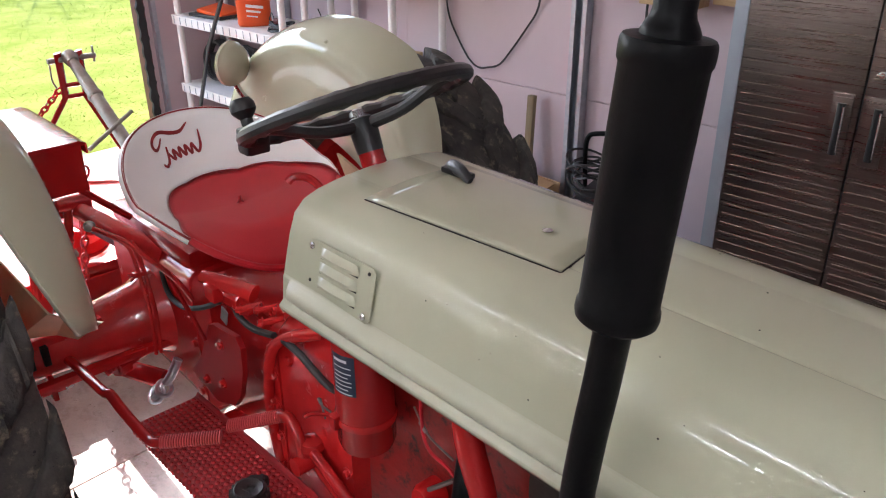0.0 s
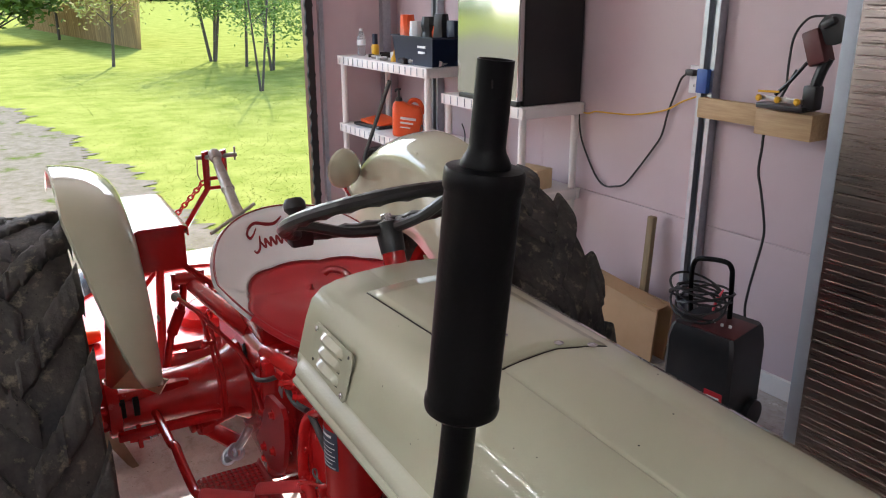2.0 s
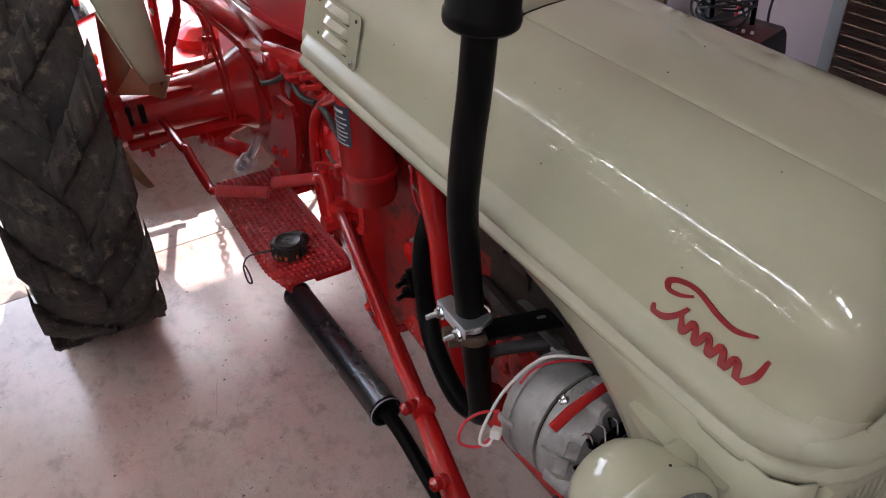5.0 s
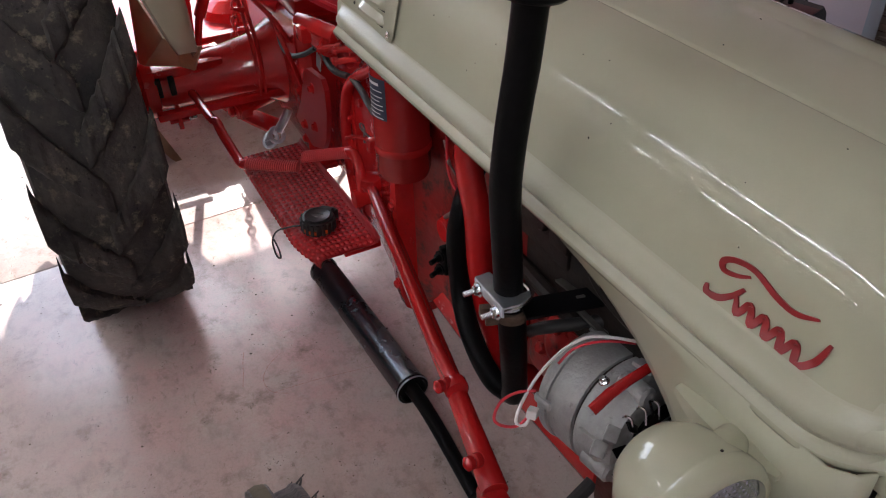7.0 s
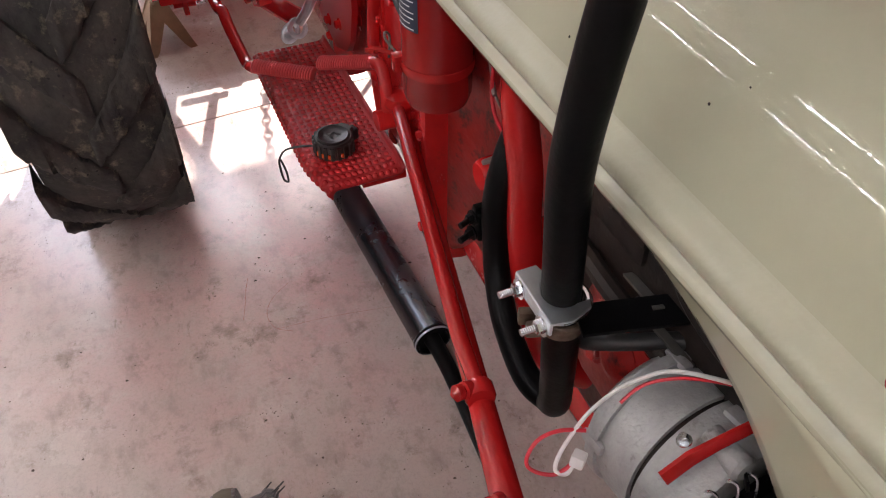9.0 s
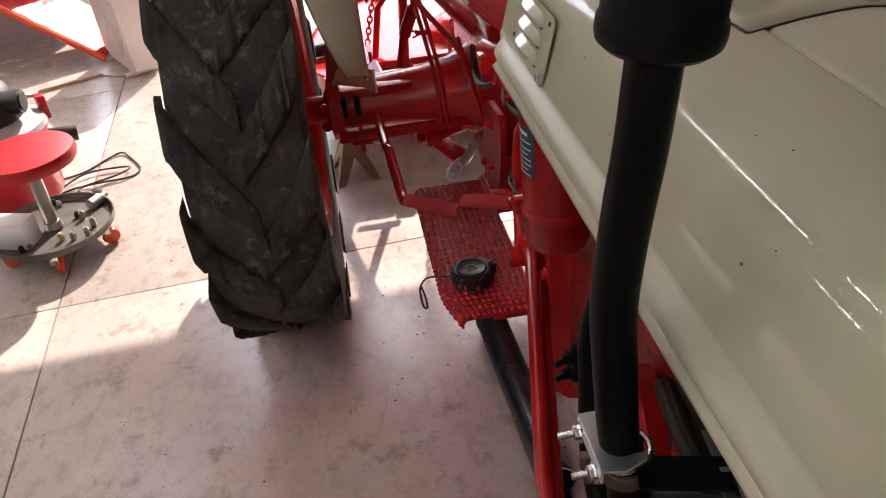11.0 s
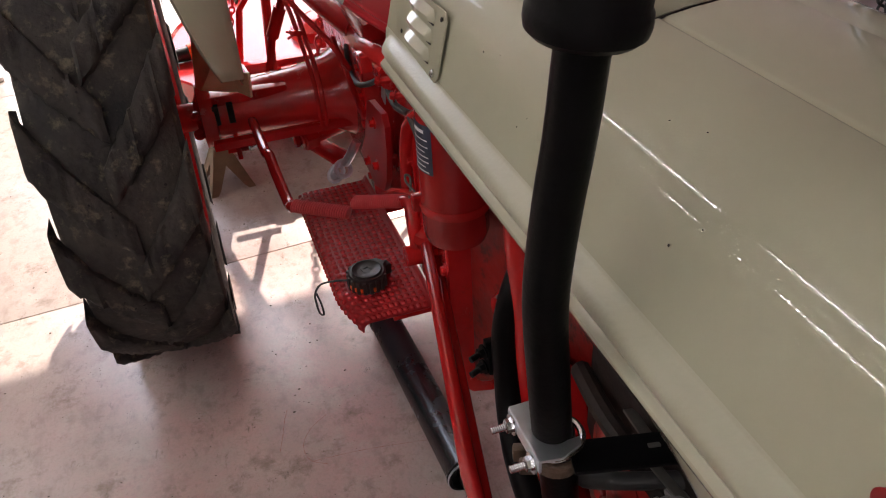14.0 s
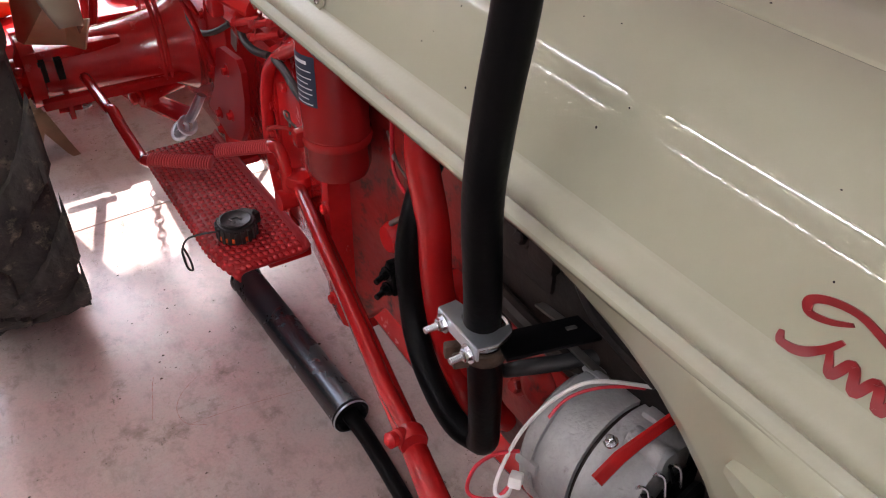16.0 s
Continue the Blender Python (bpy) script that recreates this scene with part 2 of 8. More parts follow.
def concrete_material():
    """Power-trowelled slab: grey-tan, with a pink patch round the tractor, smudges, tyre dirt and grit."""
    m = bpy.data.materials.new("stained_concrete")
    m.use_nodes = True
    t = m.node_tree
    n, ln = t.nodes, t.links.new
    b = n["Principled BSDF"]
    geo = n.new("ShaderNodeNewGeometry")

    def noise_at(scale, detail, rough, squash=(1, 1, 1)):
        mp = n.new("ShaderNodeMapping")
        mp.inputs["Scale"].default_value = squash
        ln(geo.outputs["Position"], mp.inputs["Vector"])
        z = n.new("ShaderNodeTexNoise")
        z.inputs["Scale"].default_value, z.inputs["Detail"].default_value, z.inputs["Roughness"].default_value = scale, detail, rough
        ln(mp.outputs[0], z.inputs["Vector"])
        return z.outputs["Fac"]

    def ranged(v, a, c, lo=0.0, hi=1.0):
        r = n.new("ShaderNodeMapRange")
        for k, q in (("From Min", a), ("From Max", c), ("To Min", lo), ("To Max", hi)):
            r.inputs[k].default_value = q
        ln(v, r.inputs["Value"])
        return r.outputs[0]

    def product(a, c):
        q = n.new("ShaderNodeMath")
        q.operation = "MULTIPLY"
        ln(a, q.inputs[0])
        ln(c, q.inputs[1])
        return q.outputs[0]

    def over(under, colour, fac):
        x = n.new("ShaderNodeMix")
        x.data_type = "RGBA"
        ln(fac, x.inputs["Factor"])
        if isinstance(under, tuple):
            x.inputs["A"].default_value = (*under, 1)
        else:
            ln(under, x.inputs["A"])
        x.inputs["B"].default_value = (*colour, 1)
        return x.outputs["Result"]

    col = over((0.53, 0.472, 0.428), (0.445, 0.397, 0.362), ranged(noise_at(1.7, 10, 0.65), 0.36, 0.66))
    # pink patch: strongest beside the engine, thinning out over about a metre and a half
    away = n.new("ShaderNodeVectorMath")
    away.operation = "DISTANCE"
    ln(geo.outputs["Position"], away.inputs[0])
    away.inputs[1].default_value = (-0.42, -0.45, 0.0)
    pinkness = product(ranged(away.outputs["Value"], 0.30, 1.05, 0.85, 0.0), ranged(noise_at(3.1, 9, 0.7), 0.30, 0.64))
    col = over(col, (0.66, 0.385, 0.375), pinkness)
    col = over(col, (0.60, 0.55, 0.51), ranged(noise_at(5.5, 12, 0.75), 0.52, 0.70, 0, 0.75))
    col = over(col, (0.30, 0.245, 0.20), ranged(noise_at(19, 8, 0.7, (1, 0.6, 1)), 0.50, 0.68, 0, 0.55))
    col = over(col, (0.24, 0.19, 0.145), ranged(noise_at(8.5, 12, 0.76), 0.545, 0.68, 0, 0.85))
    col = over(col, (0.22, 0.18, 0.145), product(ranged(noise_at(34, 8, 0.8, (1, 0.35, 1)), 0.57, 0.66), ranged(noise_at(4.0, 4, 0.5), 0.44, 0.58, 0, 0.9)))
    col = over(col, (0.33, 0.29, 0.26), ranged(noise_at(130, 6, 0.75), 0.48, 0.66, 0, 0.35))
    v = n.new("ShaderNodeTexVoronoi")
    v.inputs["Scale"].default_value = 95.0
    ln(geo.outputs["Position"], v.inputs["Vector"])
    lt = n.new("ShaderNodeMath")
    lt.operation = "LESS_THAN"
    ln(v.outputs["Distance"], lt.inputs[0])
    ln(ranged(noise_at(11, 3, 0.5), 0.56, 0.76, 0, 0.26), lt.inputs[1])
    col = over(col, (0.07, 0.05, 0.04), lt.outputs[0])
    ln(col, b.inputs["Base Color"])
    ln(ranged(noise_at(2.6, 8, 0.65), 0.3, 0.7, 0.20, 0.29), b.inputs["Roughness"])
    b.inputs["Specular IOR Level"].default_value = 0.5
    bp = n.new("ShaderNodeBump")
    bp.inputs["Strength"].default_value, bp.inputs["Distance"].default_value = 0.16, 0.004
    ln(noise_at(45, 6, 0.6), bp.inputs["Height"])
    ln(bp.outputs[0], b.inputs["Normal"])
    return m


CONCRETE = concrete_material()
JOINT = material("dirt_in_joint", (0.05, 0.04, 0.035), 0.9, scale=30)
# The red bounce on the white liner is put into this pink-grey.
WALL = material("pinkened_wall_liner", (0.53, 0.425, 0.445), 0.36, tint=(0.48, 0.385, 0.405), scale=1.5, amount=0.6, bump=0.05, bump_scale=60)
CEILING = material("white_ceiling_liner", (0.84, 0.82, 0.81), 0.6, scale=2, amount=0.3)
GALV = material("galvanised_steel", (0.45, 0.47, 0.50), 0.38, metal=0.9, tint=(0.32, 0.34, 0.37), scale=30, amount=0.7)
GREY_FRAME = material("grey_painted_frame", (0.33, 0.36, 0.40), 0.42, metal=0.3, tint=(0.26, 0.28, 0.31), scale=6, amount=0.5)
STAINLESS = material("ribbed_stainless", (0.26, 0.215, 0.19), 0.30, metal=1.0, tint=(0.17, 0.135, 0.12), scale=4, amount=0.8, stretch=(1, 0.5, 30), rough_var=0.08, bump=0.03, bump_scale=12)
SEAL = material("black_door_seal", (0.012, 0.011, 0.011), 0.7, scale=30)
PLASTIC_WHITE = material("white_plastic", (0.74, 0.71, 0.68), 0.4, tint=(0.66, 0.62, 0.60), scale=6, amount=0.5)
WOOD = material("pine_board", (0.52, 0.36, 0.19), 0.55, tint=(0.36, 0.22, 0.10), scale=5, amount=0.8, stretch=(14, 1, 14), bump=0.1)
WOOD_DARK = material("weathered_stake", (0.26, 0.19, 0.10), 0.65, tint=(0.16, 0.11, 0.06), scale=6, amount=0.8, stretch=(16, 16, 1), bump=0.15)
CARDBOARD = material("brown_cardboard", (0.40, 0.25, 0.13), 0.75, tint=(0.32, 0.19, 0.09), scale=4, amount=0.6)
CARTON_WHITE = material("white_carton", (0.80, 0.80, 0.80), 0.5, tint=(0.70, 0.70, 0.70), scale=4, amount=0.3)
ORANGE = material("orange_plastic", (0.72, 0.09, 0.012), 0.35, tint=(0.6, 0.06, 0.01), scale=6, amount=0.4)
LABEL_BLUE = material("dark_blue_label", (0.006, 0.013, 0.038), 0.35, tint=(0.010, 0.022, 0.055), scale=9)
PRINT_WHITE = material("white_print", (0.75, 0.77, 0.78), 0.4, scale=9, amount=0.2)
TAN_DUSTY = material("dusty_tan_steel", (0.27, 0.19, 0.115), 0.6, tint=(0.15, 0.10, 0.06), scale=9, amount=0.8, bump=0.2)
TAN = material("tan_paint", (0.55, 0.40, 0.22), 0.5, tint=(0.42, 0.28, 0.14), scale=8, amount=0.7)
WIRE_WHITE = material("white_wire", (0.78, 0.76, 0.74), 0.4)
WIRE_RED = material("red_wire", (0.60, 0.015, 0.03), 0.35)
YELLOW = material("yellow_plastic", (0.75, 0.42, 0.02), 0.4)
BLUE_PLASTIC = material("blue_box_plastic", (0.03, 0.10, 0.35), 0.4)
MAROON = material("maroon_tool_housing", (0.10, 0.018, 0.018), 0.45, tint=(0.06, 0.012, 0.012), scale=8)
FRIDGE_SIDE = material("black_appliance_side", (0.010, 0.010, 0.011), 0.5, bump=0.1, bump_scale=300)
FRIDGE_DOOR = material("polished_appliance_door", (0.55, 0.56, 0.54), 0.16, metal=1.0, tint=(0.5, 0.5, 0.48), scale=3, amount=0.4, bump=0.03, bump_scale=9)
CLEAR = material("clear_plastic", (0.9, 0.93, 0.95), 0.12, glass=0.85)
GRASS = material("lawn_grass", (0.150, 0.185, 0.036), 0.8, tint=(0.265, 0.285, 0.080), scale=1.6, amount=0.9, detail=14, bump=0.35, bump_scale=30, spec=0.0)
BLADE = material("grass_blades", (0.165, 0.215, 0.032), 0.7, tint=(0.275, 0.30, 0.068), scale=3, amount=0.9, spec=0.0)
GRAVEL = material("pale_gravel", spec=0.0, color=(0.185, 0.165, 0.135), rough=0.9, tint=(0.11, 0.105, 0.065), scale=9, amount=0.8, detail=12, bump=1.0, bump_scale=35,
                  spots=(0.055, 0.095, 0.005), spot_scale=1.6, spot_edge=(0.56, 0.68))
BARK = material("dark_bark", (0.06, 0.045, 0.035), 0.9, tint=(0.10, 0.08, 0.06), scale=20, bump=0.6, bump_scale=30)
LEAF = material("green_leaves", (0.085, 0.15, 0.022), 0.6, spec=0.1, tint=(0.17, 0.26, 0.05), scale=2, amount=0.9)
LEAF_PALE = material("pale_spring_leaves", (0.42, 0.38, 0.09), 0.6, spec=0.1, tint=(0.30, 0.30, 0.07), scale=2, amount=0.9)
REED = material("dry_reeds", (0.66, 0.47, 0.22), 0.8, spec=0.1, tint=(0.30, 0.19, 0.085), scale=0.9, amount=1.0, stretch=(7, 7, 0.25))
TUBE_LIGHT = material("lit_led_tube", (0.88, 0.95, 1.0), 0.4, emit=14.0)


# ---- mesh helpers ----
def finish(name, bm, mat, angle=35.0):
    bmesh.ops.recalc_face_normals(bm, faces=bm.faces)
    me = bpy.data.meshes.new(name)
    bm.to_mesh(me)
    bm.free()
    me.materials.append(mat)
    me.shade_smooth()
    me.set_sharp_from_angle(angle=radians(angle))
    return me


def part(name, bm, mat, parent=None, label="", angle=35.0, at=None):
    """One mesh object made of bm, under a thing or a part."""
    ob = new(name, finish(name, bm, mat, angle))
    if at is not None:
        ob.matrix_basis = at
    if parent:
        ob.parent = parent
    if label:
        ob["label"] = label
    return ob


def thing(name, label, category, at=None, group="", kind=""):
    ob = tagged(new(name), label, category, group, kind)
    ob.empty_display_size = 0.05
    if at is not None:
        ob.matrix_basis = at
    return ob


def box(bm, c, s, turn=None, bevel=0.0):
    """A box of size s with its middle at c, turned by turn, its edges rounded by bevel."""
    made = bmesh.ops.create_cube(bm, size=1.0)["verts"]
    for v in made:
        v.co = Vector((v.co.x * s[0], v.co.y * s[1], v.co.z * s[2]))
    if bevel:
        edges = list({e for v in made for e in v.link_edges})
        out = bmesh.ops.bevel(bm, geom=edges, offset=bevel, segments=2, affect="EDGES", profile=0.6)
        made = list({v for f in out["faces"] for v in f.verts} | {v for v in made if v.is_valid})
    m = Matrix.Translation(c) @ (turn.to_4x4() if turn is not None else Matrix())
    for v in made:
        v.co = m @ v.co
    return made


def frames_along(pts):
    ways = []
    for i in range(len(pts)):
        d = pts[min(i + 1, len(pts) - 1)] - pts[max(i - 1, 0)]
        ways.append(d.normalized())
    side = ways[0].orthogonal().normalized()
    out = []
    for p, w in zip(pts, ways):
        side = (side - w * side.dot(w)).normalized()
        out.append((p, side, w.cross(side)))
    return out


def smooth_path(pts, steps=6):
    """Points of a curve through pts."""
    pts = [Vector(p) for p in pts]
    if len(pts) < 3:
        return pts
    out = []
    for i in range(len(pts) - 1):
        a, b, c, d = pts[max(i - 1, 0)], pts[i], pts[i + 1], pts[min(i + 2, len(pts) - 1)]
        for k in range(steps):
            t = k / steps
            out.append(0.5 * (2 * b + (c - a) * t + (2 * a - 5 * b + 4 * c - d) * t * t + (3 * b - a - 3 * c + d) * t ** 3))
    return out + [pts[-1]]


def loft(bm, rings, around=True, caps=True):
    """Joins rings of points with faces."""
    rows = [[bm.verts.new(p) for p in ring] for ring in rings]
    n = len(rows[0])
    for a, b in zip(rows, rows[1:]):
        for i in range(n if around else n - 1):
            j = (i + 1) % n
            bm.faces.new((a[i], a[j], b[j], b[i]))
    if caps and around:
        bm.faces.new(rows[0][::-1])
        bm.faces.new(rows[-1])
    return rows


def tube(bm, pts, r, seg=10, curve=True, flat=1.0, steps=6):
    """A round bar along pts; r is one radius or one for each point."""
    line = smooth_path(pts, steps) if curve else [Vector(p) for p in pts]
    radii = r if isinstance(r, (list, tuple)) else [r] * len(pts)
    rings = []
    for k, (p, s, u) in enumerate(frames_along(line)):
        f = k / max(1, len(line) - 1) * (len(radii) - 1)
        i = min(int(f), len(radii) - 2) if len(radii) > 1 else 0
        q = radii[i] + (radii[min(i + 1, len(radii) - 1)] - radii[i]) * (f - i)
        rings.append([p + (s * math.cos(a) + u * math.sin(a) * flat) * q for a in (2 * math.pi * j / seg for j in range(seg))])
    loft(bm, rings)


def lathe(bm, prof, origin=(0, 0, 0), way=(0, 0, 1), seg=24, caps=True):
    """Turns a profile of (radius, along) about the axis way through origin."""
    o, w = Vector(origin), Vector(way).normalized()
    s = w.orthogonal().normalized()
    u = w.cross(s)
    rings = [[o + w * h + (s * math.cos(a) + u * math.sin(a)) * max(r, 1e-4) for a in (2 * math.pi * j / seg for j in range(seg))] for r, h in prof]
    loft(bm, rings, caps=caps)


def plate(bm, outline, thick, at=None, bevel=0.0):
    """A flat plate: an outline in its own x, y, given a thickness in z, laid at the pose at."""
    m = at if at is not None else Matrix()
    rings = [[m @ Vector((x, y, z)) for x, y in outline] for z in (-thick / 2, thick / 2)]
    loft(bm, rings)


def bolt(bm, at, way, r=0.009, h=0.008):
    """A hexagon head with a washer below."""
    lathe(bm, [(r * 1.5, 0), (r * 1.5, h * 0.25)], at, way, 14)
    lathe(bm, [(r, h * 0.2), (r, h), (r * 0.8, h * 1.15)], at, way, 6)


def B():
    return bmesh.new()


def straight(a, b):
    """The turn that takes +x onto the way from a to b."""
    return (Vector(b) - Vector(a)).to_track_quat("X", "Z").to_matrix()


def in_building(ob):
    ob.matrix_basis = BUILDING @ ob.matrix_basis
    return ob

# ---- the garage ----
WALL_U, DOOR_V, WEST_U, BACK_V, CEIL, HEAD = 2.35, 3.36, -5.2, -5.0, 3.15, 2.90
JAMB_E, JAMB_W = 1.60, -1.95


def slab(name, lo, hi, mat, label, kind="structure", bevel=0.0):
    bm = B()
    c = [(a + b) / 2 for a, b in zip(lo, hi)]
    box(bm, c, [b - a for a, b in zip(lo, hi)], bevel=bevel)
    ob = part(name, bm, mat)
    tagged(ob, label, name.split("_")[0], kind=kind)
    return in_building(ob)


def floor_slabs():
    """The slab is cut by saw joints into bays, each a piece of its own."""
    base = slab("floor", (WEST_U - 0.1, BACK_V - 0.1, -0.2), (WALL_U + 0.1, DOOR_V + 0.12, -0.012), JOINT, "stained concrete garage floor with saw-cut joints")
    us = [WEST_U, -3.9, -1.606, 0.75, WALL_U + 0.02]
    vs = [BACK_V, -3.7, -1.7, 0.214, 2.2, DOOR_V + 0.12]
    for i in range(4):
        for k in range(5):
            g = 0.0025
            bm = B()
            box(bm, ((us[i] + us[i + 1]) / 2, (vs[k] + vs[k + 1]) / 2, -0.03), (us[i + 1] - us[i] - 2 * g, vs[k + 1] - vs[k] - 2 * g, 0.06), bevel=0.002)
            part("floor_bay", bm, CONCRETE, base)
    return base


floor_slabs()


def wall_east():
    """Liner panels with fine upright ribs, a horizontal seam, and a timber skirting."""
    bm = B()
    box(bm, (WALL_U + 0.06, (BACK_V + DOOR_V) / 2, CEIL / 2), (0.1, DOOR_V - BACK_V, CEIL))
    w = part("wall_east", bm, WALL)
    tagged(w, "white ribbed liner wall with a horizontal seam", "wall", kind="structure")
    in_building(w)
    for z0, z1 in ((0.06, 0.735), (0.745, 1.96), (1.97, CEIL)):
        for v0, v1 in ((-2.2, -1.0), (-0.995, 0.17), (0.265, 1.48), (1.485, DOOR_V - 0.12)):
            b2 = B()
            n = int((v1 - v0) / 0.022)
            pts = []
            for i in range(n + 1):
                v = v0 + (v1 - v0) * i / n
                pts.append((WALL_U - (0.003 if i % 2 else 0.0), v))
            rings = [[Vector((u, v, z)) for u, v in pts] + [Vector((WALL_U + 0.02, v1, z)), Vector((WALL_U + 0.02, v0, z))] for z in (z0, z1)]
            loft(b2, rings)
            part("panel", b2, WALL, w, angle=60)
    b3 = B()
    box(b3, (WALL_U - 0.012, 0.5, 0.05), (0.024, 5.2, 0.1), bevel=0.004)
    part("baseboard", b3, PLASTIC_WHITE, w)
    return w


wall_east()


def steel_post(v):
    """A galvanised channel post with open lips, standing against the wall."""
    bm = B()
    prof = [(0, -0.045), (-0.055, -0.045), (-0.055, -0.02), (-0.051, -0.02), (-0.051, -0.041), (-0.004, -0.041), (-0.004, 0.041), (-0.051, 0.041), (-0.051, 0.02), (-0.055, 0.02), (-0.055, 0.045), (0, 0.045)]
    loft(bm, [[Vector((WALL_U - 0.003 + a, v + b, z)) for a, b in prof] for z in (0.0, CEIL)])
    ob = part("post", bm, GALV, angle=20)
    tagged(ob, "galvanised steel channel post against the wall", "post", kind="structure")
    in_building(ob)


steel_post(0.218)
steel_post(2.69)
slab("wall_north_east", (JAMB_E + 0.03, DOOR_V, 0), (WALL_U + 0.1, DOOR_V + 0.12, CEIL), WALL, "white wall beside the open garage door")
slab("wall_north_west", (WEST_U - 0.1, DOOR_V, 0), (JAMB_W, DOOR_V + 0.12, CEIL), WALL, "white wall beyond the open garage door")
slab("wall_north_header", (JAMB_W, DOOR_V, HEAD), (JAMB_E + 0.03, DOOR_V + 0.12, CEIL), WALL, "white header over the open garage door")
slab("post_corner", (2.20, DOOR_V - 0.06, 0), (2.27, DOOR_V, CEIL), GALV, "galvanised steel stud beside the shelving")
# Unseen wall, its dark brown chosen to keep the bonnet flank dim.
slab("wall_west", (WEST_U - 0.1, BACK_V, 0), (WEST_U, DOOR_V, CEIL), DARK_WALL, "unseen garage side wall, dark brown to dim the bonnet flank")
# Unseen wall, left white so that it bounces fill light forward.
slab("wall_south", (WEST_U - 0.1, BACK_V - 0.1, 0), (WALL_U + 0.1, BACK_V, CEIL), WALL, "unseen white garage back wall that bounces light")
slab("ceiling", (WEST_U - 0.1, BACK_V - 0.1, CEIL), (WALL_U + 0.1, DOOR_V + 0.12, CEIL + 0.1), CEILING, "white liner ceiling")


def door_jamb():
    """The door's edge: a steel track angle and a ragged black rubber seal."""
    bm = B()
    box(bm, (JAMB_E + 0.013, DOOR_V + 0.05, HEAD / 2), (0.03, 0.14, HEAD), bevel=0.004)
    j = part("door_jamb", bm, MAROON)
    tagged(j, "dark painted jamb of the open garage door", "jamb", kind="structure")
    in_building(j)
    b2 = B()
    rings = []
    rnd = random.Random(4)
    for i in range(140):
        z = HEAD * i / 139
        w = 0.026 + 0.006 * math.sin(z * 61) + rnd.uniform(-0.003, 0.003)
        c = Vector((JAMB_E - 0.004, DOOR_V - 0.014, z))
        rings.append([c + Vector((a * w, b * 0.012, 0)) for a, b in ((-1, -1), (1, -1), (1, 1), (-1, 1))])
    loft(b2, rings)
    part("weather_seal", b2, SEAL, j, "ragged black rubber seal")
    b3 = B()
    box(b3, (JAMB_E + 0.075, DOOR_V - 0.022, HEAD / 2), (0.012, 0.04, HEAD))
    box(b3, (JAMB_E + 0.095, DOOR_V - 0.004, HEAD / 2), (0.05, 0.005, HEAD))
    part("door_track", b3, GALV, j, "galvanised door track")


door_jamb()


# ---- outside ----
def ground_sheet():
    bm = B()
    n = 40
    xs = [-400 + 800 * i / n for i in range(n + 1)]
    ys = [3.36 + 700 * (i / n) ** 3 for i in range(n + 1)]
    rows = [[bm.verts.new((x, y, -0.05)) for x in xs] for y in ys]
    for a, b in zip(rows, rows[1:]):
        for i in range(n):
            bm.faces.new((a[i], a[i + 1], b[i + 1], b[i]))
    g = part("ground", bm, GRASS)
    tagged(g, "sunlit mown lawn reaching to a far meadow", "lawn", kind="structure")
    rnd = random.Random(8)
    edge = [(-7.0, 3.4), (0.75, 3.4), (0.55, 5.4), (0.30, 7.6), (-0.05, 9.8), (-0.45, 12.2), (-0.95, 14.8), (-1.55, 17.4), (-3.0, 20.0), (-6.0, 22.0), (-14, 23), (-14, 3.4)]
    line = []
    for (x0, y0), (x1, y1) in zip(edge[1:9], edge[2:10]):
        for k in range(70):
            f = k / 70
            y = y0 + (y1 - y0) * f
            wob = 0.10 * math.sin(y * 2.1) + 0.07 * math.sin(y * 5.3 + 1) + 0.05 * math.sin(y * 13 + 2) + 0.04 * math.sin(y * 31) + rnd.uniform(-0.06, 0.06)
            line.append((x0 + (x1 - x0) * f + wob, y))
    b2 = B()
    ring = [b2.verts.new((x, y, -0.04)) for x, y in [(-14, 3.4)] + line + [(-6, 22), (-14, 23)]]
    b2.faces.new(ring)
    d = part("gravel_drive", b2, GRAVEL)
    tagged(d, "pale gravel drive with weeds, beside the lawn", "drive", kind="structure")
    # tufts of grass over the nearer lawn
    verts, faces = [], []
    for i in range(45000):
        y = 3.5 + 20 * rnd.random() ** 2.2
        x = -1.5 + rnd.random() * (3.5 + y * 0.75)
        drive = 0.75 - (y - 3.4) * 0.145
        if x < drive and rnd.random() > 0.10 + 0.85 * math.exp((x - drive) / 0.55):
            continue
        h, w, a = rnd.uniform(0.008, 0.018), 0.0024 * (1 + y / 8), rnd.random() * 6.3
        lx, ly = rnd.uniform(-0.04, 0.04), rnd.uniform(-0.04, 0.04)
        k = len(verts)
        verts += [(x - w * math.cos(a), y - w * math.sin(a), -0.05), (x + w * math.cos(a), y + w * math.sin(a), -0.05), (x + lx, y + ly, -0.05 + h)]
        faces.append((k, k + 1, k + 2))
    me = bpy.data.meshes.new("grass")
    me.from_pydata(verts, [], faces)
    me.materials.append(BLADE)
    tagged(new("grass", me), "bright green blades of mown grass", "grass", kind="stuff")


ground_sheet()


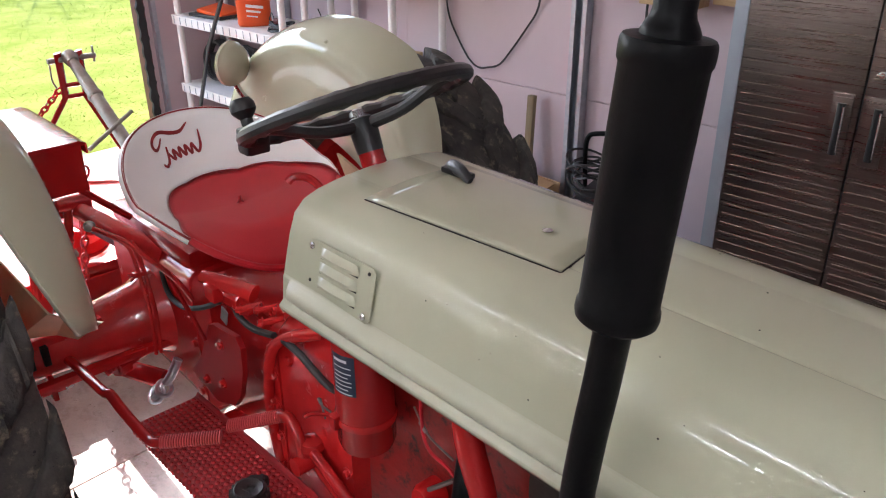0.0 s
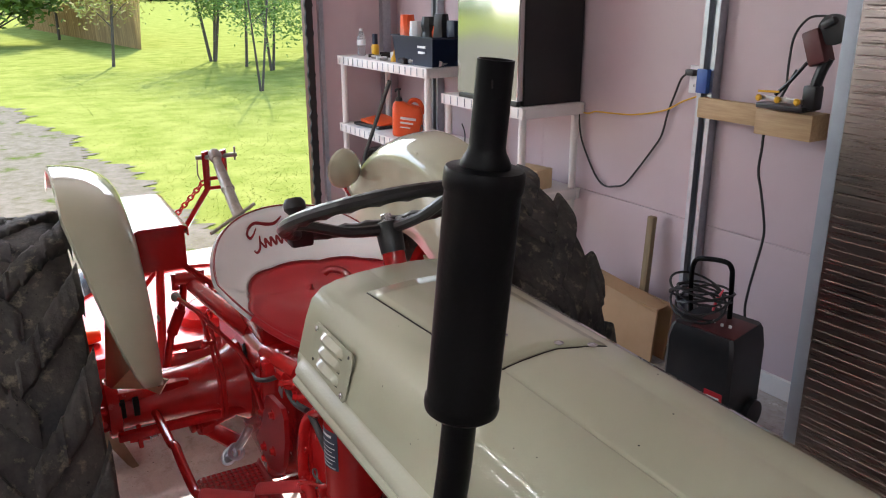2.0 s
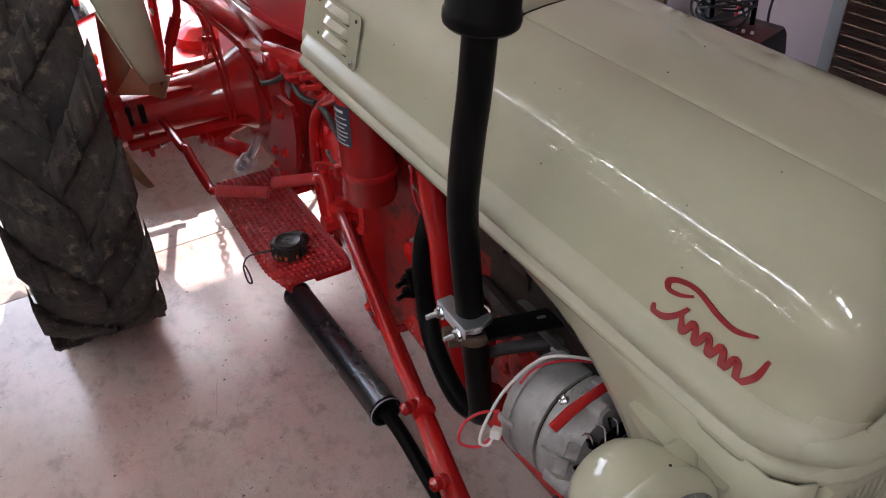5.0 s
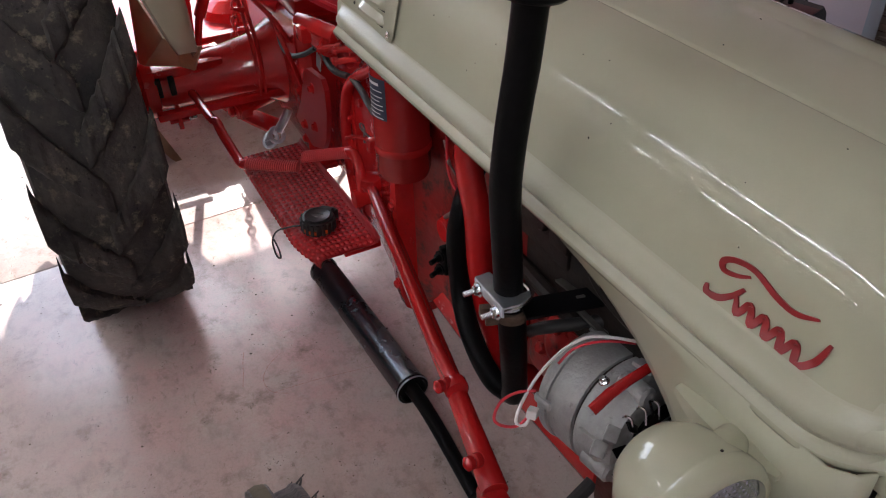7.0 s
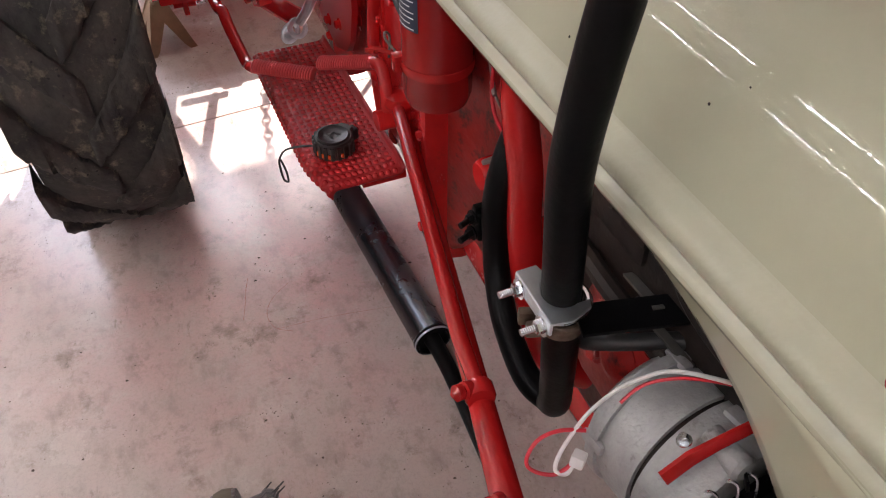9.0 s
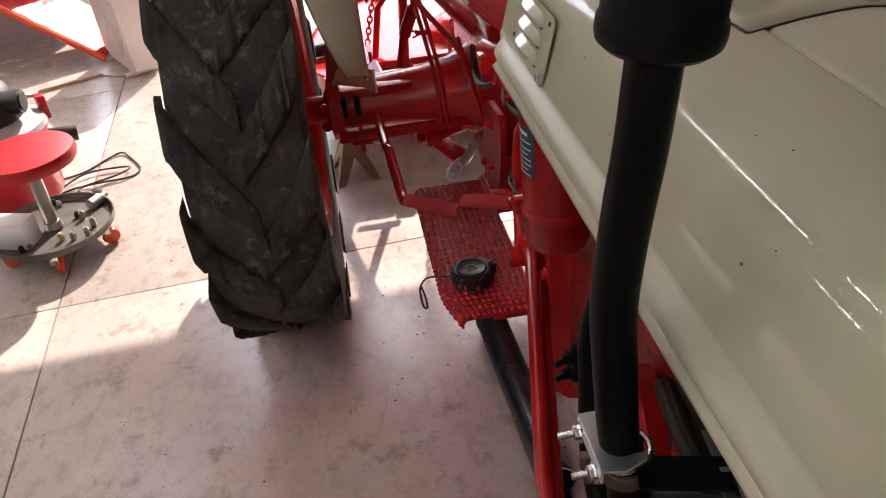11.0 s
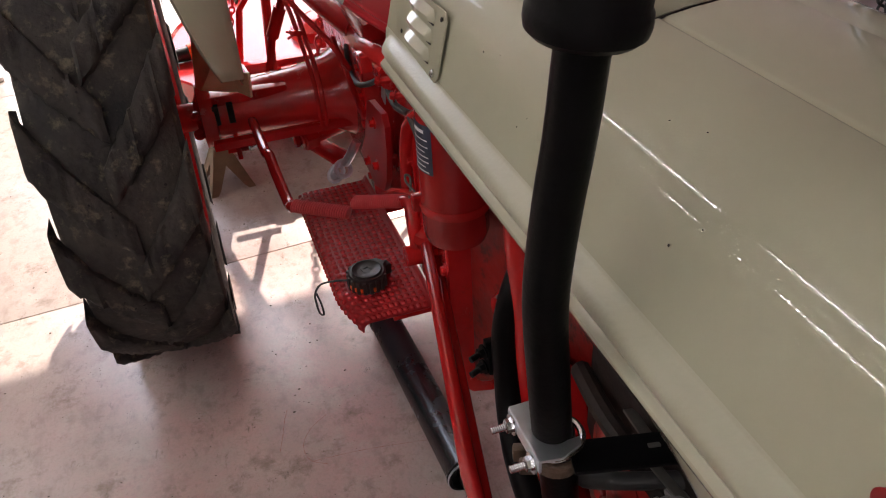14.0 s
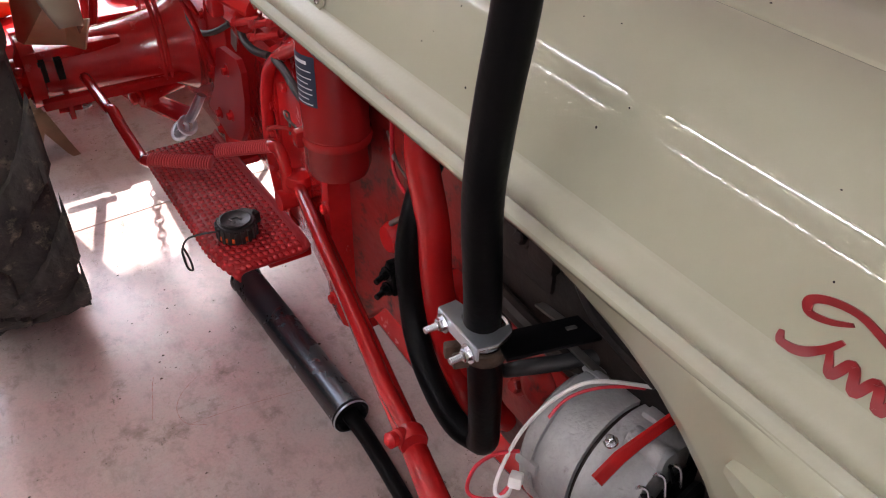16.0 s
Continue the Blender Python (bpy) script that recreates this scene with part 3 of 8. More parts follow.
def tree(x, y, h, stems, leaf, seed, spread=1.6, low=0.25, leaves=1400, leaf_size=0.09, r=0.06):
    """A tree with leaning stems, forked limbs and a loose crown of single leaves."""
    rnd = random.Random(seed)
    t = thing("tree", "slender lawn tree with a loose leafy crown", "tree", pose(x, y, -0.06), "trees on the lawn")
    bm = B()
    tips = []
    for s in range(stems):
        a = 6.283 * s / stems + rnd.random()
        lean = 0.05 if stems == 1 else 0.16
        top = Vector((math.cos(a) * lean * h, math.sin(a) * lean * h, h * rnd.uniform(0.8, 1.0)))
        foot = Vector((math.cos(a), math.sin(a), 0)) * (0.0 if stems == 1 else r * 1.3)
        mid = foot.lerp(top, 0.5) + Vector((rnd.uniform(-0.1, 0.1), rnd.uniform(-0.1, 0.1), 0))
        tube(bm, [foot, foot.lerp(mid, 0.5), mid, top], [r, r * 0.8, r * 0.6, r * 0.15], 8)
        for k in range(9):
            f = rnd.uniform(low, 0.95)
            p = foot.lerp(mid, f * 2) if f < 0.5 else mid.lerp(top, f * 2 - 1)
            b = rnd.random() * 6.283
            q = p + Vector((math.cos(b), math.sin(b), rnd.uniform(0.3, 0.9))) * spread * (1.1 - f) * rnd.uniform(0.5, 1.0)
            tube(bm, [p, p.lerp(q, 0.5) + Vector((0, 0, 0.08)), q], [r * 0.35 * (1.2 - f), r * 0.2, r * 0.06], 5, steps=3)
            tips += [(p.lerp(q, 0.55), 0.28), (q, 0.4), (q + Vector((0, 0, 0.2)), 0.35)]
        tips.append((top, 0.5))
    part("trunk", bm, BARK, t, "dark bark on the stems and limbs")
    verts, faces = [], []
    for i in range(leaves):
        c, w = rnd.choice(tips)
        p = c + Vector((rnd.gauss(0, w), rnd.gauss(0, w), rnd.gauss(0, w * 0.7)))
        d = Vector((rnd.uniform(-1, 1), rnd.uniform(-1, 1), rnd.uniform(-0.6, 0.6))).normalized()
        e = d.orthogonal().normalized() * leaf_size * 0.45
        d *= leaf_size * rnd.uniform(0.6, 1.2)
        k = len(verts)
        verts += [p - d, p + e, p + d, p - e]
        faces.append((k, k + 1, k + 2, k + 3))
    me = bpy.data.meshes.new("crown")
    me.from_pydata(verts, [], faces)
    me.materials.append(leaf)
    c = new("crown", me)
    c.parent = t
    return t


tree(2.10, 20.9, 4.4, 1, LEAF_PALE, 1, 1.3, 0.22, 2200, 0.055, 0.045)
tree(1.85, 35.0, 6.0, 1, LEAF_PALE, 2, 1.8, 0.25, 2600, 0.085, 0.06)
tree(4.85, 21.3, 6.0, 3, LEAF, 3, 1.7, 0.18, 8000, 0.062, 0.05)
tree(5.20, 19.1, 5.4, 1, LEAF, 4, 1.5, 0.2, 4200, 0.058, 0.045)
tree(3.95, 13.6, 3.8, 2, LEAF, 5, 1.0, 0.3, 1500, 0.042, 0.028)
tree(5.50, 17.8, 5.2, 2, LEAF, 6, 1.5, 0.2, 5000, 0.055, 0.04)
tree(5.95, 16.3, 5.0, 1, LEAF, 7, 1.5, 0.2, 4000, 0.055, 0.035)
tree(-0.60, 32.0, 5.0, 4, LEAF, 9, 3.2, 0.1, 7200, 0.17, 0.10)
tree(9.0, 24.0, 9.0, 3, LEAF, 10, 3.5, 0.3, 7000, 0.17, 0.12)
tree(12.5, 26.0, 9.5, 3, LEAF, 11, 3.5, 0.3, 7000, 0.17, 0.12)


def reed_clump():
    """A dense stand of tall dry reeds with a ragged top."""
    rnd = random.Random(12)
    verts, faces = [], []
    a, b = Vector((1.17, 48.2, -0.05)), Vector((3.85, 27.4, -0.05))
    side, back = Vector((0.95, 0.3, 0)), Vector((0.14, 0.99, 0))
    for i in range(17000):
        f = rnd.random()
        p = a.lerp(b, f) + back * rnd.random() ** 1.5 * 5.0 * rnd.choice((1, 1, 1, 0.3))
        h, w = rnd.uniform(2.6, 4.0), 0.014
        lean = Vector((rnd.uniform(-0.25, 0.25), rnd.uniform(-0.25, 0.25), h))
        k = len(verts)
        verts += [p - side * w, p + side * w, p + lean * 0.6 + side * w, p + lean * 0.6 - side * w, p + lean]
        faces += [(k, k + 1, k + 2, k + 3), (k + 3, k + 2, k + 4)]
    me = bpy.data.meshes.new("reeds")
    me.from_pydata(verts, [], faces)
    me.materials.append(REED)
    tagged(new("reeds", me), "dense stand of tall dry tan reeds on the lawn", "reeds", kind="stuff")


reed_clump()


def far_woods():
    rnd = random.Random(14)
    verts, faces = [], []
    for i in range(9000):
        x = rnd.uniform(-160, 220)
        y = 170 + rnd.uniform(0, 25)
        z = rnd.uniform(0, 1) ** 0.7 * (9 + 4 * math.sin(x * 0.11) + 3 * math.sin(x * 0.37))
        s = rnd.uniform(0.8, 1.8)
        d = Vector((rnd.uniform(-1, 1), rnd.uniform(-1, 1), rnd.uniform(-1, 1))).normalized() * s
        e = d.orthogonal().normalized() * s
        k = len(verts)
        p = Vector((x, y, z))
        verts += [p - d, p + e, p + d, p - e]
        faces.append((k, k + 1, k + 2, k + 3))
    me = bpy.data.meshes.new("far_woods")
    me.from_pydata(verts, [], faces)
    me.materials.append(LEAF)
    tagged(new("far_woods", me), "dark line of distant woods past the meadow", "woods", kind="stuff")


far_woods()

# ---- the tractor: rear axle at y = 0, nose towards -y, its right side at -x ----
tractor = thing("tractor", "restored vintage farm tractor, cream bonnet, glossy red castings, on concrete", "tractor")
AX = 0.63


def rear_wheel(side):
    """A wheel on its own axis (x): dished red disc, and a bar-tread tyre caked with dry mud."""
    cx = 0.78 * side
    bm = B()
    prof = [(0.0, 0.03), (0.09, 0.03), (0.11, 0.01), (0.24, 0.0), (0.30, -0.04), (0.335, -0.05), (0.345, -0.13), (0.375, -0.14), (0.375, -0.125), (0.36, -0.12),
            (0.36, 0.12), (0.375, 0.125), (0.375, 0.14), (0.345, 0.13), (0.335, -0.02), (0.30, -0.015), (0.24, 0.02), (0.11, 0.035), (0.10, 0.06), (0.0, 0.065)]
    lathe(bm, prof, (cx, 0, AX), (1, 0, 0), 48)
    for k in range(8):
        a = k * math.pi / 4
        bolt(bm, (cx + side * 0.03, 0.075 * math.cos(a), AX + 0.075 * math.sin(a)), (side, 0, 0), 0.012, 0.02)
    wheel = part("rear_wheel", bm, RED, tractor, "glossy red steel wheel disc and rim")
    bm = B()
    prof = [(0.365, -0.125), (0.40, -0.145), (0.47, -0.152), (0.550, -0.151), (0.594, -0.142), (0.613, -0.10), (0.617, 0.0),
            (0.613, 0.10), (0.594, 0.142), (0.550, 0.151), (0.47, 0.152), (0.40, 0.145), (0.365, 0.125), (0.355, 0.0)]
    rings = []
    fine = [(r0 + (r1 - r0) * k / 3, h0 + (h1 - h0) * k / 3) for (r0, h0), (r1, h1) in zip(prof, prof[1:]) for k in range(3)]
    for i in range(180):
        a = 2 * math.pi * i / 180
        ring = []
        for r, h in fine:
            if r > 0.56:
                r += 0.0035 * noise.noise(Vector((h * 38, math.cos(a) * 24, math.sin(a) * 24))) + 0.002 * noise.noise(Vector((h * 110, math.cos(a) * 70, math.sin(a) * 70)))
            ring.append(Vector((cx + h, r * math.cos(a), AX + r * math.sin(a))))
        rings.append(ring)
    loft(bm, rings + [rings[0]], caps=False)
    bmesh.ops.remove_doubles(bm, verts=bm.verts, dist=0.0005)
    tyre = part("tyre", bm, TYRE, wheel, "mud-caked bar-tread tractor tyre", angle=40)
    # chevron bars: worn wedges from the shoulder to past the middle, alternately from either side; each bar is a piece of its own
    n = 15
    for s in (-1, 1):
        bars = [bar_mesh(s, v) for v in range(5)]
        for k in range(n):
            ob = new("tread_bar", bars[(k * 2 + (1 if s > 0 else 0)) % 5])
            ob.parent = tyre
            ob.matrix_basis = Matrix.Translation((cx, 0, AX)) @ Matrix.Rotation(-2 * math.pi * (k + (0.5 if s > 0 else 0)) / n, 4, "X")
    return wheel


def bar_mesh(s, variant):
    """One worn tread bar on its own, about the wheel's axis."""
    rnd = random.Random(20 + variant + (5 if s > 0 else 0))
    bm = B()
    rows = []
    for j in range(24):
        f = j / 23
        h = s * (0.158 - 0.172 * f)
        ang = -(0.40 * f ** 0.85)
        half = (0.066 - 0.020 * f) * rnd.uniform(0.92, 1.08)
        top = 0.631 - (0.004 if j == 0 else 0.003 if j == 23 else 0.0) + rnd.uniform(-0.003, 0.002)
        base = 0.596 if j else 0.545
        row = []
        for da, r in ((-1.16, base), (-1.06, top - 0.014), (-0.97, top - 0.004), (-0.70, top), (0.0, top + 0.001), (0.70, top), (0.97, top - 0.004), (1.06, top - 0.014), (1.16, base)):
            q = Vector((variant * 7.0 + j * 0.55, da * 2.1, s * 3.0))
            t = ang + (da * half + rnd.uniform(-0.0015, 0.0015) + 0.005 * noise.noise(q)) / 0.62
            r += 0.003 * noise.noise(q * 1.7) - (0.007 if noise.noise(q * 0.9 + Vector((5, 0, 0))) > 0.42 and abs(da) > 0.6 else 0.0)
            row.append(Vector((h + 0.0015 * noise.noise(q * 2.3), -r * math.cos(t), r * math.sin(t))))
        rows.append(row)
    loft(bm, rows)
    return finish("tread_bar", bm, TYRE, 50)


for s in (-1, 1):
    rear_wheel(s)


def fender(side):
    """A clam-shell fender: an upright inner skin that rolls outward over the tyre, tapering to a tip in front, with a rolled lip."""
    bm = B()
    rows = []
    n = 40
    for i in range(n + 1):
        f = i / n
        deg = 151 - (97 if side < 0 else 166) * f
        a = radians(deg)
        grow = (0.09 + 0.91 * min(1.0, (151 - deg) / 36.5)) ** 0.5
        outer = 0.50 + 0.262 * grow
        inner = 0.475 - 0.06 * grow
        width = 0.006 + 0.162 * grow ** 1.2
        prof = []
        for j in range(13):
            q = j / 12
            if q < 0.45:
                r, w = inner + (outer - 0.09 * grow - inner) * (q / 0.45), 0.012 * math.sin(math.pi * q / 0.45) * grow
            else:
                t = (q - 0.45) / 0.55 * math.pi / 2
                r = outer - 0.09 * grow + 0.09 * grow * math.sin(t)
                w = width * (1 - math.cos(t))
            prof.append((r, w))
        prof.append((prof[-1][0] - 0.012, prof[-1][1] + 0.004))
        rows.append([Vector((side * (0.472 + w), 0.02 + r * math.cos(a), AX + r * math.sin(a))) for r, w in prof])
    loft(bm, rows, around=False, caps=False)
    f = part("fender", bm, CREAM, tractor, "cream clam-shell fender with a rolled edge", angle=60)
    sol = f.modifiers.new("thick", "SOLIDIFY")
    sol.thickness, sol.offset = 0.004, 0
    for deg, r in ((132, 0.55), (118, 0.70), (95, 0.71), (70, 0.70), (100, 0.52), (60, 0.55)):
        a = radians(deg)
        b2 = B()
        lathe(b2, [(0.010, -0.004), (0.010, 0.001), (0.006, 0.004)], (side * (0.474 + (0.030 if r > 0.6 else -0.012)) * 1.0 - side * 0.014, 0.02 + r * math.cos(a), AX + r * math.sin(a)), (-side, 0.0, 0.15), 12)
        part("rivet", b2, CREAM, f)
    b3 = B()
    # a tan folded bracket that carries the fender on the axle housing
    for pts in ([(0.562, -0.08, 0.735), (0.470, -0.11, 0.725), (0.480, -0.26, 0.842), (0.520, -0.29, 0.885)],
                [(0.470, -0.11, 0.725), (0.445, -0.20, 0.742), (0.456, -0.465, 0.912), (0.480, -0.26, 0.842)],
                [(0.575, -0.06, 0.74), (0.562, -0.08, 0.735), (0.520, -0.29, 0.885), (0.545, 0.02, 0.95)]):
        lo = [Vector((side * x, y, z)) for x, y, z in pts]
        loft(b3, [lo, [p + Vector((side * 0.006, -0.008, 0.002)) for p in lo]])
    part("fender_bracket", b3, CREAM_DIRTY, f, "dusty tan inner bracket")
    return f


for s in (-1, 1):
    fender(s)


def hood_profile(y):
    """Half outline of the bonnet at y, from the lower edge up to the middle, as (x, z)."""
    f = min(1.0, max(0.0, (-0.915 - y) / 1.28))
    wide = 1.0 - 0.05 * f
    pts = [(0.262, 1.054), (0.2645, 1.060), (0.2645, 1.066), (0.2590, 1.071), (0.2545, 1.076), (0.2560, 1.082), (0.2660, 1.088), (0.2710, 1.098), (0.2700, 1.107), (0.2640, 1.115), (0.2540, 1.120), (0.2490, 1.1245), (0.2474, 1.1262), (0.2466, 1.1290), (0.2436, 1.1405), (0.236, 1.17), (0.226, 1.205),
           (0.211, 1.238), (0.188, 1.262), (0.155, 1.276), (0.115, 1.2835), (0.0880, 1.2866), (0.0848, 1.2862), (0.081, 1.2826), (0.0772, 1.2864), (0.0740, 1.2872), (0.04, 1.290), (0.0, 1.291)]
    out = []
    for x, z in pts:
        squeeze = wide if z > 1.13 else 1.0 - 0.03 * f
        # the shoulder slopes down a little towards the nose
        bulge = math.exp(-((z - 1.243) / 0.026) ** 2)
        out.append((x * squeeze, z + bulge * (0.0075 - 0.0180 * f)))
    return out


def crown(x, y):
    """The height of the bonnet's top at x, leaving out the crease."""
    half = [p for p in hood_profile(y) if p[1] > 1.2 and not 0.0735 < p[0] < 0.0875]
    for (x0, z0), (x1, z1) in zip(half, half[1:]):
        if x1 <= abs(x) <= x0:
            return z0 + (z1 - z0) * (abs(x) - x0) / (x1 - x0)
    return half[-1][1]


def hood():
    bm = B()
    rows = []
    ys = [-0.912, -0.915, -0.925, -0.936, -0.938, -0.941, -0.945] + [-0.95 - 0.04 * i for i in range(26)] + [-1.985, -2.02, -2.05, -2.08, -2.105, -2.13, -2.15, -2.168, -2.18, -2.19, -2.196]
    for y in ys:
        drop = max(0.0, (-y - 2.10) / 0.096)
        sag = 1 - math.sqrt(max(0.0, 1 - drop ** 2)) if drop < 1 else 1.0
        half = hood_profile(y)
        rear = 0.012 if y > -0.913 else 0.0
        row = []
        swell = min(1.0, max(0.0, (-0.936 - y) / 0.018)) ** 0.5
        for x, z in half:
            if 1.077 < z < 1.124:
                flat = 0.2545 + (0.2490 - 0.2545) * (z - 1.076) / 0.0485
                x = flat + (x - flat) * swell
            zz = z if z < 1.125 else 1.125 + (z - 1.125) * (1 - 0.88 * sag)
            xx = x * (1 - 0.035 * sag)
            row.append((xx - rear * (0.5 if x > 0.1 else 0), zz - rear))
        # the crease runs down the right side of the crown only, from the filler door to the nose
        dip = len(row) - 5
        full = [(-x, z + (0.0044 if i == dip and y > -1.45 else 0)) for i, (x, z) in enumerate(row)]
        full += [(x, z + (0.0044 if len(row) - 2 - i == dip else 0)) for i, (x, z) in enumerate(reversed(row[:-1]))]
        turn = max(0.0, (-y - 2.115) / 0.081)
        pinch = 1 - 0.26 * (1 - math.sqrt(max(0.0, 1 - turn * turn)))
        rows.append([Vector((x * pinch, y, z)) for x, z in full])
    loft(bm, rows, around=False, caps=False)
    # the blunt front under the crown, and the bead carried round it
    bm.faces.new([bm.verts.new(p) for p in rows[-1]])
    side = [(0.2405, -2.04), (0.2405, -2.075), (0.2400, -2.10), (0.2375, -2.125), (0.2310, -2.150), (0.2190, -2.172), (0.2010, -2.188), (0.1780, -2.196), (0.14, -2.199), (0.07, -2.200), (0.0, -2.200)]
    path = [Vector((-x, y, 0)) for x, y in side] + [Vector((x, y, 0)) for x, y in side[-2::-1]]
    lower = [(x - 0.2474, z) for x, z in hood_profile(-2.0)[:14]]
    sweep = []
    for k, p in enumerate(path):
        d = (path[min(k + 1, len(path) - 1)] - path[max(k - 1, 0)]).normalized()
        n = Vector((d.y, -d.x, 0))
        ease = 0.0 if 1 < k < len(path) - 2 else -0.0015
        sweep.append([p + n * (dx + 0.0012 + ease) + Vector((0, 0, z)) for dx, z in lower] + [p - n * 0.02 + Vector((0, 0, lower[-1][1] + 0.004))])
    loft(bm, sweep, around=False, caps=False)
    h = part("hood", bm, CREAM, tractor, "cream bonnet with a rolled lower bead and a top crease", angle=50)
    sol = h.modifiers.new("thick", "SOLIDIFY")
    sol.thickness, sol.offset = 0.003, -1
    # the rolled bead carries a thicker, orange-peeled coat
    h.data.materials.append(CREAM_BEAD)
    for f in h.data.polygons:
        if 1.066 < f.center.z < 1.132:
            f.material_index = 1
    # filler door in the rear top: a lid that follows the crown, with a dark gap
    b2 = B()
    rows = []
    for k in range(15):
        f = k / 14
        x = -0.1284 + 0.262 * f
        row = []
        for j in range(12):
            g = j / 11
            front = -1.465 + 0.015 * min(1, f / 0.55) - 0.016 * max(0, (f - 0.55) / 0.45)
            y = -1.030 + (front + 1.030) * g
            xx = x + (0.028 * g if f < 0.3 else 0.028 * g * max(0, 1 - (f - 0.3) / 0.7))
            row.append(Vector((xx, y, crown(xx, y) + 0.0008)))
        rows.append(row)
    loft(b2, rows, around=False, caps=False)
    door = part("filler_door", b2, CREAM, h, "cream filler door let into the bonnet", angle=60)
    sol = door.modifiers.new("thick", "SOLIDIFY")
    sol.thickness, sol.offset = 0.0012, 1
    b3 = B()
    line = [p + Vector((-0.0025, 0, -0.001)) for p in rows[0]] + [r[-1] + Vector((0, -0.002, -0.001)) for r in rows]
    tube(b3, line, 0.0017, 6, curve=False)
    part("door_gap", b3, IRON_AND_SHADE, h, "dark gap round the filler door")
    for q in ((-0.02, -1.37, 1.294), (0.05, -1.44, 1.2915), (0.10, -1.47, 1.2885)):
        b4 = B()
        lathe(b4, [(0.006, 0), (0.009, 0.003), (0.0, 0.007)], q, (0, 0, 1), 12)
        part("rivet", b4, CHROME, h)
    # black rubber latch on the lid and black ornament at the nose
    b5 = B()
    tube(b5, [(0.075, -1.03, 1.294), (0.068, -1.05, 1.304), (0.055, -1.09, 1.306), (0.046, -1.125, 1.296)], [0.008, 0.014, 0.013, 0.008], 10, flat=0.6)
    box(b5, (0.062, -1.075, 1.297), (0.022, 0.075, 0.012), bevel=0.004)
    part("lid_latch", b5, BLACK_PLASTIC, h, "black rubber lid latch")
    b6 = B()
    plate(b6, [(-0.055, 0), (0.0, 0), (0.06, 0.012), (0.05, 0.022), (-0.045, 0.052)], 0.008, pose(0.05, -2.085, 1.272, 90, 0, -72))
    tube(b6, [(0.022, -2.055, 1.275), (0.01, -2.09, 1.297), (0.005, -2.13, 1.290), (0.008, -2.165, 1.235)], [0.006, 0.024, 0.026, 0.008], 12, flat=0.75)
    part("nose_ornament", b6, BLACK_PLASTIC, h, "black plastic nose ornament")
    return h


hood_ob = hood()


def louvre_panel():
    """A screwed-on panel with three raised louvres on the rear flank."""
    p0, p1 = Vector((-0.2235, -1.015, 1.222)), Vector((-0.2445, -1.015, 1.128))
    up = (p0 - p1).normalized()
    back = Vector((0, 1, 0))
    outw = back.cross(up).normalized()
    if outw.x > 0:
        outw = -outw
    m = Matrix((back, up, outw)).transposed().to_4x4()
    m.translation = Vector((-0.2335, -1.083, 1.178)) + outw * 0.003
    bm = B()
    plate(bm, [(-0.096, -0.045), (-0.086, -0.054), (0.080, -0.047), (0.092, -0.040), (0.097, 0.036), (0.088, 0.046), (-0.090, 0.048), (-0.098, 0.038)], 0.0022, m)
    panel = part("louvre_panel", bm, CREAM, hood_ob, "cream louvred side panel")
    for k in range(3):
        b2 = B()
        rows = []
        for j in range(13):
            f = j / 12
            x = -0.055 + 0.112 * f
            e = math.sin(math.pi * min(1, max(0, f))) ** 0.35
            y0 = 0.029 - 0.028 * k
            rows.append([m @ Vector((x, y0 - 0.008, 0.0015)), m @ Vector((x, y0 - 0.007, 0.010 * e + 0.0015)), m @ Vector((x, y0 - 0.001, 0.012 * e + 0.0015)), m @ Vector((x, y0 + 0.010, 0.0015))])
        loft(b2, rows, around=True)
        lv = part("louvre", b2, CREAM, panel)
        # Dark strip under each louvre, painted in for the shadow there.
        b2 = B()
        box(b2, m @ Vector((0.001, y0 - 0.0095, 0.0018)), (0.108, 0.0032, 0.0012), m.to_3x3())
        part("slot", b2, IRON_AND_SHADE, lv)
    for x, y in ((0.082, 0.034), (-0.080, -0.042)):
        b3 = B()
        lathe(b3, [(0.006, 0), (0.0065, 0.003), (0.003, 0.005)], m @ Vector((x, y, 0.002)), outw, 14)
        part("screw", b3, CHROME, panel)
    for x, y in ((-0.082, 0.036), (0.080, -0.032)):
        b4 = B()
        lathe(b4, [(0.0035, 0), (0.0035, 0.0012)], m @ Vector((x, y, 0.0018)), outw, 10)
        part("screw_hole", b4, IRON_AND_SHADE, panel)


louvre_panel()


